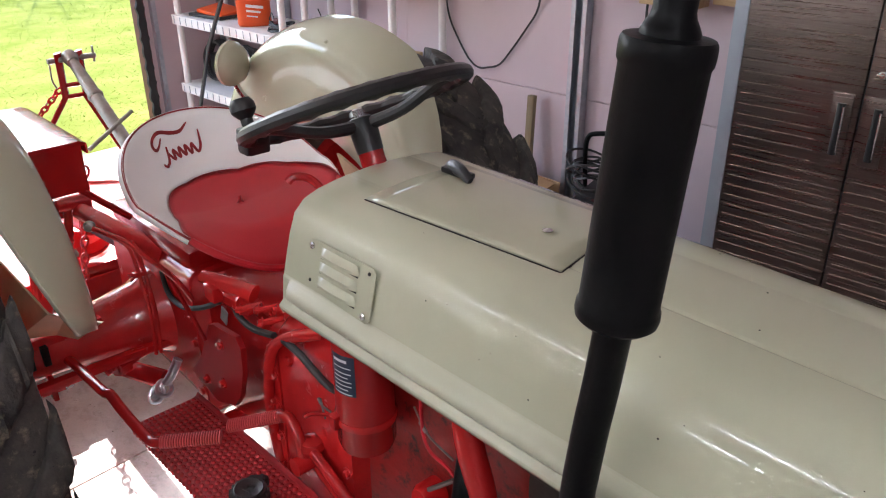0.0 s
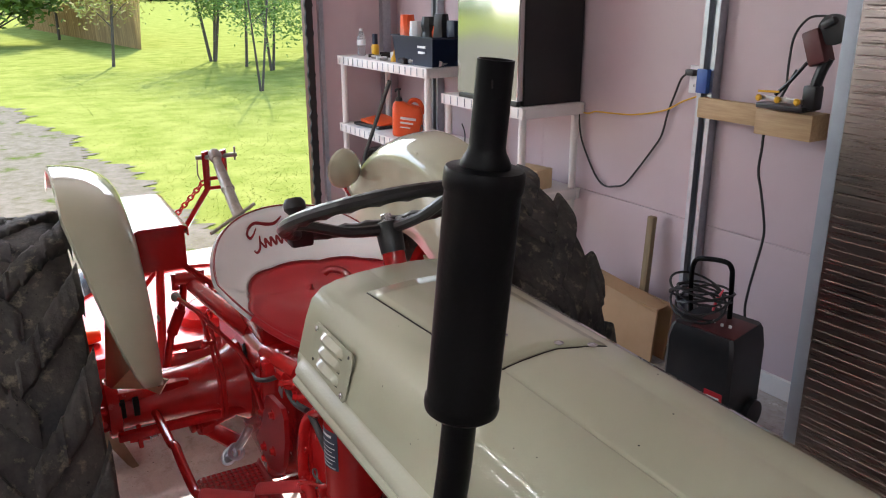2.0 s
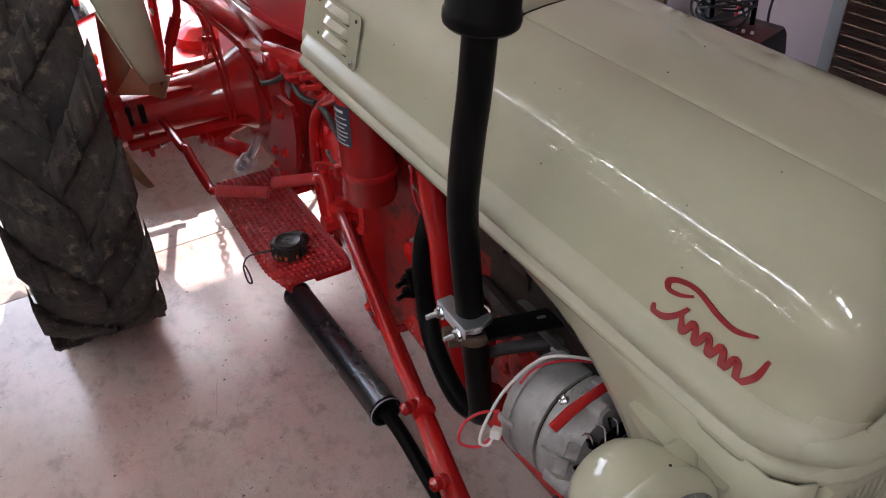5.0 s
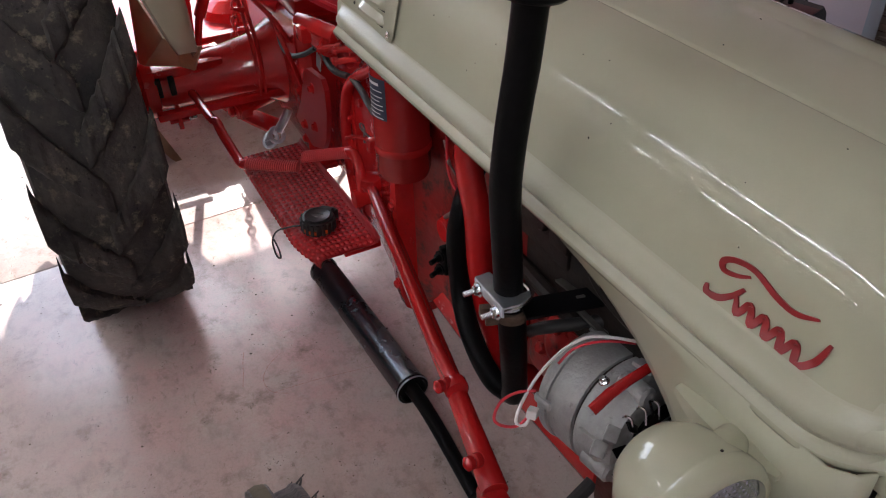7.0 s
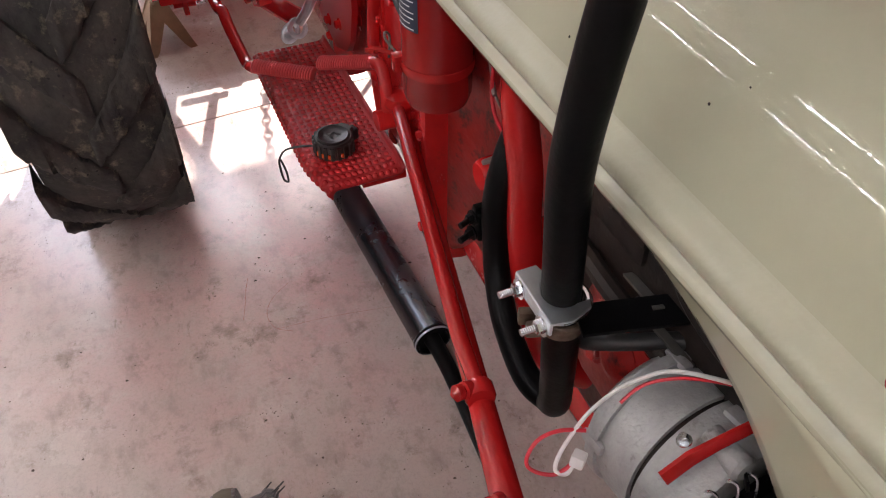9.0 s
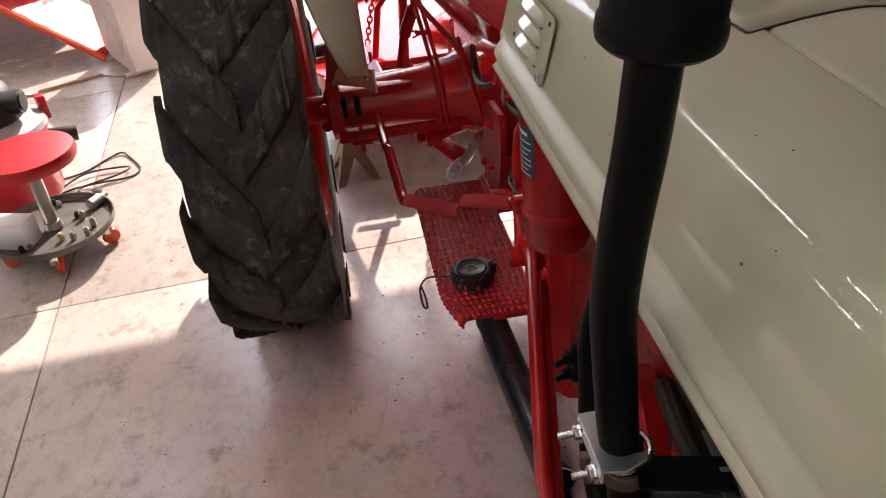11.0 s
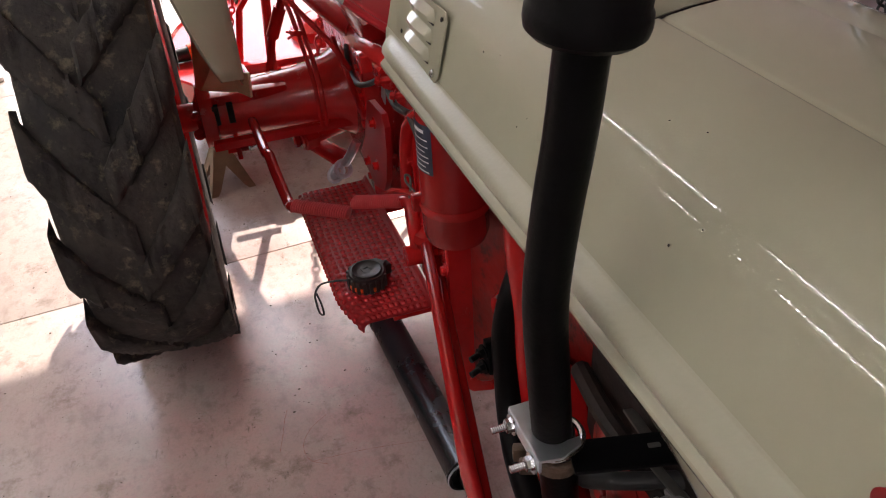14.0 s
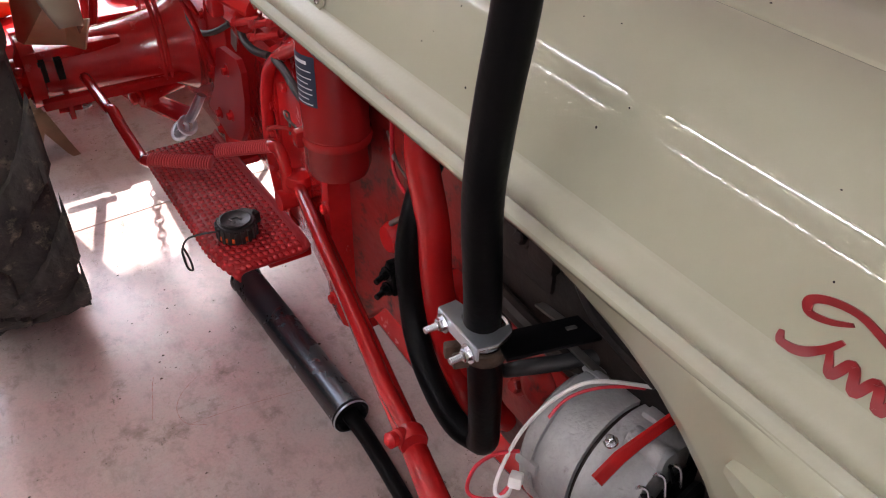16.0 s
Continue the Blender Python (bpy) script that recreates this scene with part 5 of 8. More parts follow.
def filter_and_pedals():
    b = B()
    lathe(b, [(0.0, 0.0), (0.03, 0.001), (0.052, 0.012), (0.058, 0.03), (0.058, 0.085), (0.060, 0.088), (0.060, 0.096), (0.058, 0.10), (0.058, 0.26), (0.05, 0.275), (0.02, 0.28)], (-0.200, -1.09, 0.79), (0, 0, 1), 36)
    f = part("oil_filter", b, RED_SHADED, tractor, "glossy red oil filter canister")
    b = B()
    rows = []
    for k in range(9):
        a = radians(166 + 6.5 * k)
        rows.append([Vector((-0.200 + 0.0590 * math.cos(a), -1.09 + 0.0590 * math.sin(a), z)) for z in (0.948, 1.035)])
    loft(b, rows, around=False, caps=False)
    lab = part("label_sticker", b, LABEL_BLUE, f, "dark blue sticker with white print", angle=80)
    b = B()
    for j, z in enumerate((1.020, 1.008, 0.996, 0.987, 0.978, 0.969, 0.960, 0.951)):
        hgt = 0.006 if j == 0 else 0.0022
        rows = []
        for k in range(7):
            a = radians(171 + (6.6 if j % 3 else 5.4) * k)
            rows.append([Vector((-0.200 + 0.0595 * math.cos(a), -1.09 + 0.0595 * math.sin(a), z + d)) for d in (0, hgt)])
        loft(b, rows, around=False, caps=False)
    part("print_bar", b, PRINT_WHITE, lab, angle=80)
    b = B()
    lathe(b, [(0.061, 0), (0.0625, 0.004), (0.0625, 0.012), (0.061, 0.016)], (-0.200, -1.09, 0.865), (0, 0, 1), 36)
    box(b, (-0.262, -1.075, 0.875), (0.02, 0.02, 0.03), bevel=0.004)
    tube(b, [(-0.262, -1.06, 0.88), (-0.285, -1.04, 0.885), (-0.30, -1.03, 0.88), (-0.29, -1.02, 0.875), (-0.265, -1.03, 0.873)], 0.004, 6)
    band = part("filter_clamp", b, RED, f, "red clamp band with a wing screw")
    b = B()
    tube(b, [(-0.262, -1.062, 0.888), (-0.272, -1.048, 0.902), (-0.268, -1.030, 0.905), (-0.258, -1.022, 0.895), (-0.262, -1.034, 0.880), (-0.270, -1.052, 0.872)], 0.0022, 6)
    part("wire_clip", b, DARK_STEEL, band, "bent wire clip")
    # foot plate: pressed tread sheet, its outer edge and front corner rolled down
    def deck(x, t):
        y = -0.270 - 0.615 * t
        z = 0.470 + 0.02 * t - 0.010 * max(0, (t - 0.93) / 0.07) ** 2
        # the front outer corner rolls in and down
        turn = max(0.0, (t - 0.78) / 0.22)
        shift = 0.030 * turn ** 2 * max(0.0, min(1.0, (-0.25 - x) / 0.12))
        over = max(0.0, -0.366 - x)
        a = min(1.45, over / 0.020)
        return Vector(((x if over == 0 else -0.366 - 0.020 * math.sin(a)) + shift, y, z - 0.020 * (1 - math.cos(a)) - max(0.0, over - 0.029)))
    b = B()
    loft(b, [[deck(x, k / 30) for x in (-0.402, -0.397, -0.391, -0.384, -0.378, -0.372, -0.364, -0.30, -0.21)] + [deck(-0.198, k / 30) + Vector((0, 0, 0.003)), deck(-0.192, k / 30) + Vector((0, 0, 0.014))] for k in range(31)], around=False, caps=False)
    p = part("foot_plate", b, RED_TREAD, tractor, "glossy red tread-plate footrest with a rolled edge")
    sol = p.modifiers.new("thick", "SOLIDIFY")
    sol.thickness, sol.offset = 0.004, -1
    b = B()
    for i in range(32):
        for j in range(13):
            x, t = -0.396 + 0.0155 * j, (i + 0.5) / 32
            q = deck(x, t)
            e, g = deck(x + 0.002, t) - q, deck(x, t + 0.004) - q
            e, g = (e.normalized() if e.length > 1e-5 else Vector((0, 0, 1))), g.normalized()
            up = g.cross(e).normalized() if g.cross(e).z > -0.2 else e.cross(g).normalized()
            if up.x > 0.3 or up.z < -0.1:
                up = -up
            rings = []
            for half, lift in ((0.0056, -0.0004), (0.0047, 0.0026), (0.0024, 0.0038)):
                rings.append([q + e * (half * a) + g * (half * 1.15 * c) + up * lift for a, c in ((-1, -0.5), (-0.5, -1), (0.5, -1), (1, -0.5), (1, 0.5), (0.5, 1), (-0.5, 1), (-1, 0.5))])
            loft(b, rings)
    part("tread_stud", b, RED_STUD, p, angle=70)["kind"] = "stuff"
    b = B()
    box(b, (-0.235, -0.866, 0.469), (0.10, 0.022, 0.022), bevel=0.004)
    part("plate_support", b, RED, p)
    b = B()
    box(b, (-0.25, -0.40, 0.45), (0.25, 0.04, 0.02), bevel=0.004)
    part("plate_support", b, RED, p)
    # brake pedals: cranked rods with ribbed pads
    def pedal(rod, a, c, label):
        b = B()
        tube(b, rod, 0.0135, 12)
        ob = part("brake_pedal", b, RED, tractor, label)
        b = B()
        a, c = Vector(a), Vector(c)
        rows = []
        n = 96
        for i in range(n + 1):
            p = a.lerp(c, i / n)
            r = (0.0115, 0.0172, 0.0186, 0.0172)[i % 4] if 0 < i < n else 0.010
            d = (c - a).normalized()
            s_, u_ = Vector((0, 0, 1)).cross(d).normalized(), None
            u_ = d.cross(s_)
            rows.append([p + (s_ * math.cos(t) * 1.15 + u_ * math.sin(t) * 0.75) * r for t in (2 * math.pi * j / 10 for j in range(10))])
        loft(b, rows)
        part("pedal_pad", b, PAD_RED_LIT, ob, "ribbed red pedal pad", angle=20)
    pedal([(-0.452, -0.03, 0.605), (-0.452, -0.12, 0.625), (-0.448, -0.30, 0.632), (-0.443, -0.345, 0.640), (-0.440, -0.40, 0.622), (-0.432, -0.52, 0.60), (-0.428, -0.565, 0.613), (-0.415, -0.585, 0.625)],
          (-0.428, -0.585, 0.626), (-0.314, -0.668, 0.626), "red cranked brake pedal rod")
    pedal([(-0.215, -0.86, 0.62), (-0.21, -0.84, 0.67), (-0.205, -0.80, 0.695), (-0.215, -0.77, 0.69)], (-0.208, -0.775, 0.692), (-0.303, -0.688, 0.663), "red short brake pedal")
    # pedal cross-shaft, linkage and hooks round the gearbox flank
    b = B()
    tube(b, [(-0.16, -0.86, 0.61), (-0.24, -0.86, 0.61)], 0.022, 14, curve=False)
    part("pedal_shaft", b, RED_CAST, tractor)
    b = B()
    tube(b, [(-0.452, -0.03, 0.605), (-0.30, -0.06, 0.60), (-0.17, -0.10, 0.60)], 0.012, 10)
    part("brake_rod", b, RED_CAST, tractor)
    b = B()
    tube(b, [(-0.18, 0.06, 0.49), (-0.315, 0.02, 0.478)], [0.026, 0.022], 14, curve=False)
    tube(b, [(-0.27, 0.035, 0.478), (-0.31, 0.022, 0.478)], 0.034, 6, curve=False)
    part("brake_shaft", b, RED_CAST, tractor)
    b = B()
    tube(b, [(-0.175, -0.13, 0.52), (-0.20, -0.125, 0.475), (-0.215, -0.11, 0.445)], 0.014, 10)
    for k in range(2):
        c = Vector((-0.222 - 0.020 * k, -0.105 + 0.014 * k, 0.425 - 0.018 * k))
        tube(b, [c + Vector((0.022 * math.cos(t), 0.012 * math.sin(t), 0.020 * math.sin(t + 0.5 * k))) for t in (2 * math.pi * i / 16 for i in range(17))], 0.0075, 8, curve=False)
    box(b, (-0.250, -0.085, 0.398), (0.030, 0.020, 0.022), bevel=0.004)
    part("shackle", b, ZINC, tractor, "bright zinc shackle")
    b = B()
    box(b, (-0.505, -0.06, 0.545), (0.014, 0.035, 0.075), bevel=0.004)
    tube(b, [(-0.535, -0.06, 0.535), (-0.475, -0.065, 0.535)], 0.009, 10, curve=False)
    hanger = part("sway_hanger", b, RED_CAST, tractor, "red hanger under the axle")
    b = B()
    tube(b, [(-0.475, -0.065, 0.535), (-0.452, -0.068, 0.540)], 0.011, 10, curve=False)
    bolt(b, (-0.476, -0.065, 0.535), (1, -0.1, 0.1), 0.012, 0.012)
    part("hanger_pin", b, CHROME, hanger, "bright pin")
    b = B()
    lathe(b, [(0.016, 0), (0.022, 0.004), (0.022, 0.018), (0.016, 0.022), (0.016, 0.03), (0.020, 0.034), (0.020, 0.046), (0.010, 0.05)], (-0.29, 0.03, 0.480), (-1, -0.12, 0), 16)
    part("pivot_collar", b, RED, tractor)
    # a thin strut and a flat lever between the quadrant and the gearbox
    b = B()
    tube(b, [(-0.235, -0.30, 0.90), (-0.215, -0.36, 0.80), (-0.20, -0.40, 0.72)], 0.010, 8, curve=False, flat=0.5)
    part("lever_strut", b, RED, tractor)


filter_and_pedals()


def front_end():
    def sweep(x):
        return -1.82 - 0.42 * (0.57 - max(0.12, abs(x)))
    b = B()
    prof = [(-0.05, 0.0), (-0.05, 0.085), (-0.038, 0.095), (0.038, 0.095), (0.05, 0.085), (0.05, 0.0), (0.035, 0.0), (0.035, 0.07), (-0.035, 0.07), (-0.035, 0.0)]
    rings = []
    for x, z, k in ((-0.57, 0.535, 0.75), (-0.50, 0.53, 0.85), (-0.38, 0.525, 1.0), (-0.12, 0.525, 1.0), (0.12, 0.525, 1.0), (0.38, 0.525, 1.0), (0.50, 0.53, 0.85), (0.57, 0.535, 0.75)):
        rings.append([Vector((x, sweep(x) + a * k, z + c * k)) for a, c in prof])
    loft(b, rings)
    box(b, (0, -2.01, 0.60), (0.22, 0.16, 0.12), bevel=0.02)
    for x, z in ((-0.46, 0.575), (-0.30, 0.575), (-0.24, 0.575)):
        lathe(b, [(0.028, 0), (0.028, 0.012), (0.016, 0.014), (0.016, 0.02)], (x, sweep(x) - 0.045, z), (-0.38, -0.92, 0), 14)
    ax = part("front_axle", b, RED_CAST, tractor, "glossy red front axle beam")
    b = B()
    box(b, (-0.478, -1.832, 0.630), (0.13, 0.012, 0.035), pose(0, 0, 0, 0, 0, -23).to_3x3(), bevel=0.004)
    part("axle_gusset", b, RED, ax)
    for s in (-1, 1):
        b = B()
        lathe(b, [(0.036, 0), (0.038, 0.01), (0.038, 0.09), (0.034, 0.10), (0.022, 0.102), (0.022, 0.112), (0.008, 0.114)], (s * 0.568, -1.81, 0.53), (s * 0.1, 0, 1), 24)
        tube(b, [(s * 0.572, -1.81, 0.55), (s * 0.585, -1.81, 0.40), (s * 0.60, -1.81, 0.335)], 0.022, 14)
        tube(b, [(s * 0.585, -1.81, 0.335), (s * 0.66, -1.81, 0.335)], 0.03, 14, curve=False)
        box(b, (s * 0.60, -1.845, 0.60), (0.05, 0.03, 0.05), bevel=0.008)
        part("kingpin", b, RED_CAST, ax)
        # front wheel: ribbed implement tyre
        b = B()
        cx, cz = s * 0.70, 0.350
        lathe(b, [(0.0, 0.0), (0.05, 0.0), (0.06, -0.03), (0.16, 0.0), (0.22, 0.03), (0.245, 0.035), (0.25, 0.05), (0.235, 0.05), (0.23, -0.05), (0.245, -0.05), (0.24, -0.04), (0.21, -0.03), (0.06, -0.05), (0, -0.05)], (cx, -1.81, cz), (1, 0, 0), 36)
        w = part("front_wheel", b, RED, tractor, "red front wheel disc")
        b = B()
        tp = [(0.24, -0.052), (0.27, -0.066), (0.30, -0.068), (0.318, -0.062), (0.322, -0.052), (0.318, -0.046), (0.317, -0.020), (0.336, -0.016), (0.338, 0.0), (0.336, 0.016), (0.317, 0.020), (0.318, 0.046), (0.322, 0.052), (0.318, 0.062), (0.30, 0.068), (0.27, 0.066), (0.24, 0.052)]
        lathe(b, [(r * 1.045, h * 1.06) for r, h in tp], (cx, -1.81, cz), (1, 0, 0), 64, caps=False)
        rnd = random.Random(5)
        ty = part("tyre", b, TYRE_FRONT, w, "worn ribbed front tyre with moulding whiskers")
        b = B()
        rows = []
        for i in range(65):
            a = 2 * math.pi * i / 64
            rows.append([Vector((cx + h, -1.81 + r * math.cos(a), cz + r * math.sin(a))) for h, r in ((-0.0125, 0.3528), (0.0, 0.3555), (0.0125, 0.3528))])
        loft(b, rows, around=False, caps=False)
        part("tread_rib", b, TAN_RUBBER, ty, "tan scuffed middle rib")
        b = B()
        for i in range(120):
            a, h = rnd.random() * 6.28, rnd.choice((-0.064, -0.06, 0.06, 0.064, -0.048, 0.05))
            p = Vector((cx + h, -1.81 + 0.332 * math.cos(a), cz + 0.332 * math.sin(a)))
            d = Vector((math.copysign(0.013, h) + rnd.uniform(-0.007, 0.007), 0.010 * math.cos(a), 0.010 * math.sin(a)))
            tube(b, [p, p + d], [0.0017, 0.0010], 5, curve=False)
        part("whisker", b, BLACK_PLASTIC, ty)["kind"] = "stuff"
        # radius rod and drag link
        b = B()
        tube(b, [(s * 0.165, -0.79, 0.585), (s * 0.345, -1.59, 0.672), (s * 0.385, -1.79, 0.66)], [0.0175, 0.018, 0.022], 16, curve=False)
        box(b, (s * 0.388, -1.81, 0.640), (0.04, 0.09, 0.05), bevel=0.012)
        lathe(b, [(0.026, 0), (0.026, 0.064), (0.0245, 0.070), (0.018, 0.072), (0.0, 0.072)], (s * 0.395, -1.853, 0.60), (0, 0, 1), 28)
        rod = part("radius_rod", b, RED, tractor, "glossy red radius rod to the front axle")
        b = B()
        lathe(b, [(0.008, 0), (0.008, 0.0012)], (s * 0.395, -1.853, 0.6722), (0, 0, 1), 14)
        tube(b, [(s * 0.395, -1.853, 0.672), (s * 0.394, -1.853, 0.682)], 0.003, 8, curve=False)
        part("grease_fitting", b, IRON_AND_SHADE, rod, "dark greasy fitting")
        b = B()
        tube(b, [(s * 0.195, -0.86, 0.64), (s * 0.335, -1.50, 0.690), (s * 0.348, -1.592, 0.694)], [0.013, 0.013, 0.011], 12, curve=False)
        lathe(b, [(0.019, -0.013), (0.0215, -0.009), (0.0215, 0.009), (0.019, 0.013)], (s * 0.347, -1.592, 0.686), (s * 0.2, -0.95, 0.1), 18)
        for k, (x, y, z) in enumerate(((0.372, -1.59, 0.70), (0.40, -1.745, 0.69))):
            lathe(b, [(0.011, -0.016), (0.0125, -0.012), (0.0125, -0.004), (0.009, -0.002), (0.0115, 0.001), (0.0115, 0.010), (0.004, 0.016)], (s * x, y, z), (s, -0.2, 0.3), 14)
        lathe(b, [(0.012, 0), (0.026, 0.004), (0.032, 0.02), (0.026, 0.036), (0.012, 0.04)], (s * 0.19, -0.86, 0.625), (0, 0, 1), 16)
        part("drag_link", b, RED, tractor, "glossy red steering drag link")


front_end()


def headlamp():
    c = Vector((-0.338, -2.088, 0.968))
    way = Vector((-0.01, -0.998, 0.02)).normalized()
    b = B()
    lathe(b, [(0.0, -0.105), (0.03, -0.100), (0.055, -0.085), (0.074, -0.06), (0.084, -0.025), (0.086, 0.0), (0.0865, 0.004), (0.0885, 0.006), (0.0885, 0.022), (0.083, 0.032), (0.074, 0.034), (0.073, 0.026)], c, way, 48, caps=False)
    l = part("headlamp", b, CREAM, tractor, "cream bullet headlamp with a pebbled glass lens", angle=50)
    # pebbled lens
    b = B()
    side = way.orthogonal().normalized()
    upv = Vector((0, 0, 1))
    side = upv.cross(way).normalized()
    upv = way.cross(side)
    lathe(b, [(0.074, 0.024), (0.06, 0.029), (0.03, 0.033), (0.0, 0.034)], c, way, 40, caps=False)
    lens = part("lens", b, LENS, l, "pebbled sealed-beam lens", angle=80)
    b = B()
    for j in range(-9, 10):
        for i in range(-7, 8):
            x, y = (i + (0.5 if j % 2 else 0)) * 0.0105, j * 0.0078
            r2 = math.hypot(x, y)
            if r2 > 0.069:
                continue
            p = c + side * x + upv * y + way * (0.0335 - 0.010 * (r2 / 0.074) ** 2)
            vs = bmesh.ops.create_icosphere(b, subdivisions=1, radius=1.0)["verts"]
            for v in vs:
                v.co = p + side * v.co.x * 0.0056 + upv * v.co.y * 0.0044 + way * v.co.z * 0.0028
    part("pebble", b, LENS, lens, angle=80)
    b = B()
    tube(b, [(-0.214, -2.03, 0.99), (-0.25, -2.05, 1.005), (-0.28, -2.065, 1.012), (-0.31, -2.075, 1.015)], [0.010, 0.018, 0.026, 0.026], 14)
    rows = []
    for k in range(9):
        f = k / 8
        y = -1.955 - 0.17 * f
        z = 1.0 + 0.012 * f
        w = 0.012 + 0.030 * math.sin(math.pi * min(1, f * 1.1 + 0.05))
        rows.append([Vector((-0.242, y, z - w * 0.6)), Vector((-0.262 - 0.016 * math.sin(math.pi * f), y, z - w * 0.3)), Vector((-0.262 - 0.016 * math.sin(math.pi * f), y, z + w * 0.3)), Vector((-0.242, y, z + w * 0.6))])
    loft(b, rows)
    part("lamp_bracket", b, CREAM, l)
    b = B()
    lathe(b, [(0.002, 0), (0.002, 0.001)], c + Vector((0.02, 0.0, 0.087)), (0.1, 0.2, 1), 8)
    part("drain_hole", b, IRON_AND_SHADE, l)
    l.matrix_basis = Matrix.Translation(c + Vector((0.011, -0.005, -0.002))) @ Matrix.Scale(0.89, 4) @ Matrix.Translation(-c)


headlamp()


def alternator():
    c = Vector((-0.205, -1.805, 0.80))
    way = Vector((0.10, -0.98, 0.10)).normalized()
    b = B()
    lathe(b, [(0.02, -0.075), (0.058, -0.075), (0.068, -0.071), (0.0745, -0.066), (0.0755, -0.040), (0.0755, -0.038), (0.0775, -0.0375), (0.078, -0.034), (0.078, 0.0)], c, way, 48)
    a = part("alternator", b, CAST_ALU, tractor, "grey cast alternator with a red lever")
    b = B()
    lathe(b, [(0.073, 0.0), (0.073, 0.006)], c, way, 40)
    part("stator_gap", b, IRON_AND_SHADE, a)
    b = B()
    lathe(b, [(0.078, 0.006), (0.079, 0.045), (0.071, 0.062), (0.03, 0.066)], c, way, 40)
    part("end_housing", b, CAST_ALU, a)
    s = way.orthogonal().normalized()
    u = way.cross(s)
    b = B()
    lathe(b, [(0.030, 0.066), (0.052, 0.068), (0.054, 0.074), (0.045, 0.080), (0.054, 0.088), (0.054, 0.094), (0.020, 0.096), (0.012, 0.102)], c, way, 36)
    part("pulley", b, BLACK, a, "black drive pulley")
    b = B()
    bolt(b, c + way * 0.100, way, 0.010, 0.010)
    part("pulley_nut", b, CHROME, a)
    def around(t, r, h):
        d = s * math.cos(t) + u * math.sin(t)
        return c + d * r + way * h, Matrix((d.cross(way), way, d)).transposed()
    for k in range(4):
        t = 2 * math.pi * k / 4 + 0.6
        for h, size in ((-0.052, (0.013, 0.030, 0.008)), (0.030, (0.022, 0.032, 0.010))):
            at, m = around(t, 0.078, h)
            b = B()
            box(b, at, size, m, bevel=0.005)
            part("case_lug", b, CAST_ALU, a)
        at, m = around(t + 0.42, 0.072, 0.048)
        b = B()
        lathe(b, [(0.013, -0.024), (0.013, 0.014), (0.010, 0.018), (0.0, 0.018)], at, way, 16)
        part("screw_boss", b, CAST_ALU, a)
    for k in range(12):
        at, m = around(2 * math.pi * k / 12, 0.060, 0.068)
        b = B()
        box(b, at, (0.003, 0.012, 0.024), m @ pose(0, 0, 0, 0, 0, 30).to_3x3(), bevel=0.001)
        part("fan_blade", b, BLACK, a)
    # clips and terminals on the front housing
    def there(q):
        return c + (Vector(q) - Vector((-0.190, -1.816, 0.772))) / 1.2
    for q, size in (((-0.285, -1.892, 0.812), (0.020, 0.017, 0.012)), ((-0.262, -1.888, 0.826), (0.020, 0.016, 0.012))):
        b = B()
        box(b, there(q), size, pose(0, 0, 0, 15, -25, 35).to_3x3(), bevel=0.003)
        part("terminal_block", b, CAST_ALU, a)
    for q in ((-0.240, -1.888, 0.838), (-0.220, -1.890, 0.848), (-0.200, -1.892, 0.852)):
        b = B()
        q = Vector(q)
        tube(b, [there(q + Vector(d)) for d in ((-0.004, 0.010, -0.012), (0.0, 0.004, 0.008), (0.006, -0.004, 0.006), (0.004, -0.012, -0.014))], 0.0017, 6)
        part("spring_clip", b, CHROME, a)
    b = B()
    lathe(b, [(0.0795, -0.060), (0.0805, -0.057), (0.0805, -0.050), (0.0795, -0.047)], c, way, 40)
    part("case_band", b, CAST_ALU, a)
    b = B()
    tube(b, [there(q) for q in ((-0.276, -1.858, 0.852), (-0.246, -1.856, 0.868), (-0.219, -1.858, 0.881), (-0.170, -1.862, 0.900))], [0.0072, 0.0072, 0.0062, 0.006], 8, curve=False, flat=0.6)
    part("adjusting_arm", b, RED, a, "bright red adjusting arm")
    b = B()
    bolt(b, there((-0.246, -1.842, 0.878)), (-0.3, 0.3, 1), 0.0045, 0.007)
    part("arm_bolt", b, CHROME, a)
    b = B()
    box(b, there((-0.316, -1.777, 0.788)), (0.015, 0.013, 0.012), pose(0, 0, 0, 0, 20, 40).to_3x3(), bevel=0.002)
    tube(b, [there(q) for q in ((-0.321, -1.777, 0.786), (-0.332, -1.782, 0.776), (-0.342, -1.774, 0.778), (-0.330, -1.763, 0.794), (-0.296, -1.750, 0.824), (-0.268, -1.752, 0.855), (-0.246, -1.764, 0.884), (-0.218, -1.777, 0.897), (-0.176, -1.804, 0.893), (-0.13, -1.84, 0.884), (-0.07, -1.88, 0.87))], 0.0021, 8)
    part("white_lead", b, WIRE_WHITE, a, "white wire and plug")
    b = B()
    tube(b, [there(q) for q in ((-0.322, -1.777, 0.786), (-0.343, -1.777, 0.774), (-0.364, -1.765, 0.776), (-0.368, -1.754, 0.784), (-0.351, -1.745, 0.800), (-0.326, -1.748, 0.809), (-0.300, -1.760, 0.811))], 0.0020, 8)
    part("red_lead", b, WIRE_RED, a, "red wire loop")
    b = B()
    tube(b, [there(q) for q in ((-0.272, -1.770, 0.862), (-0.245, -1.770, 0.880), (-0.205, -1.785, 0.888), (-0.150, -1.815, 0.880), (-0.08, -1.87, 0.87))], 0.0017, 8)
    part("maroon_lead", b, WIRE_RED, a)
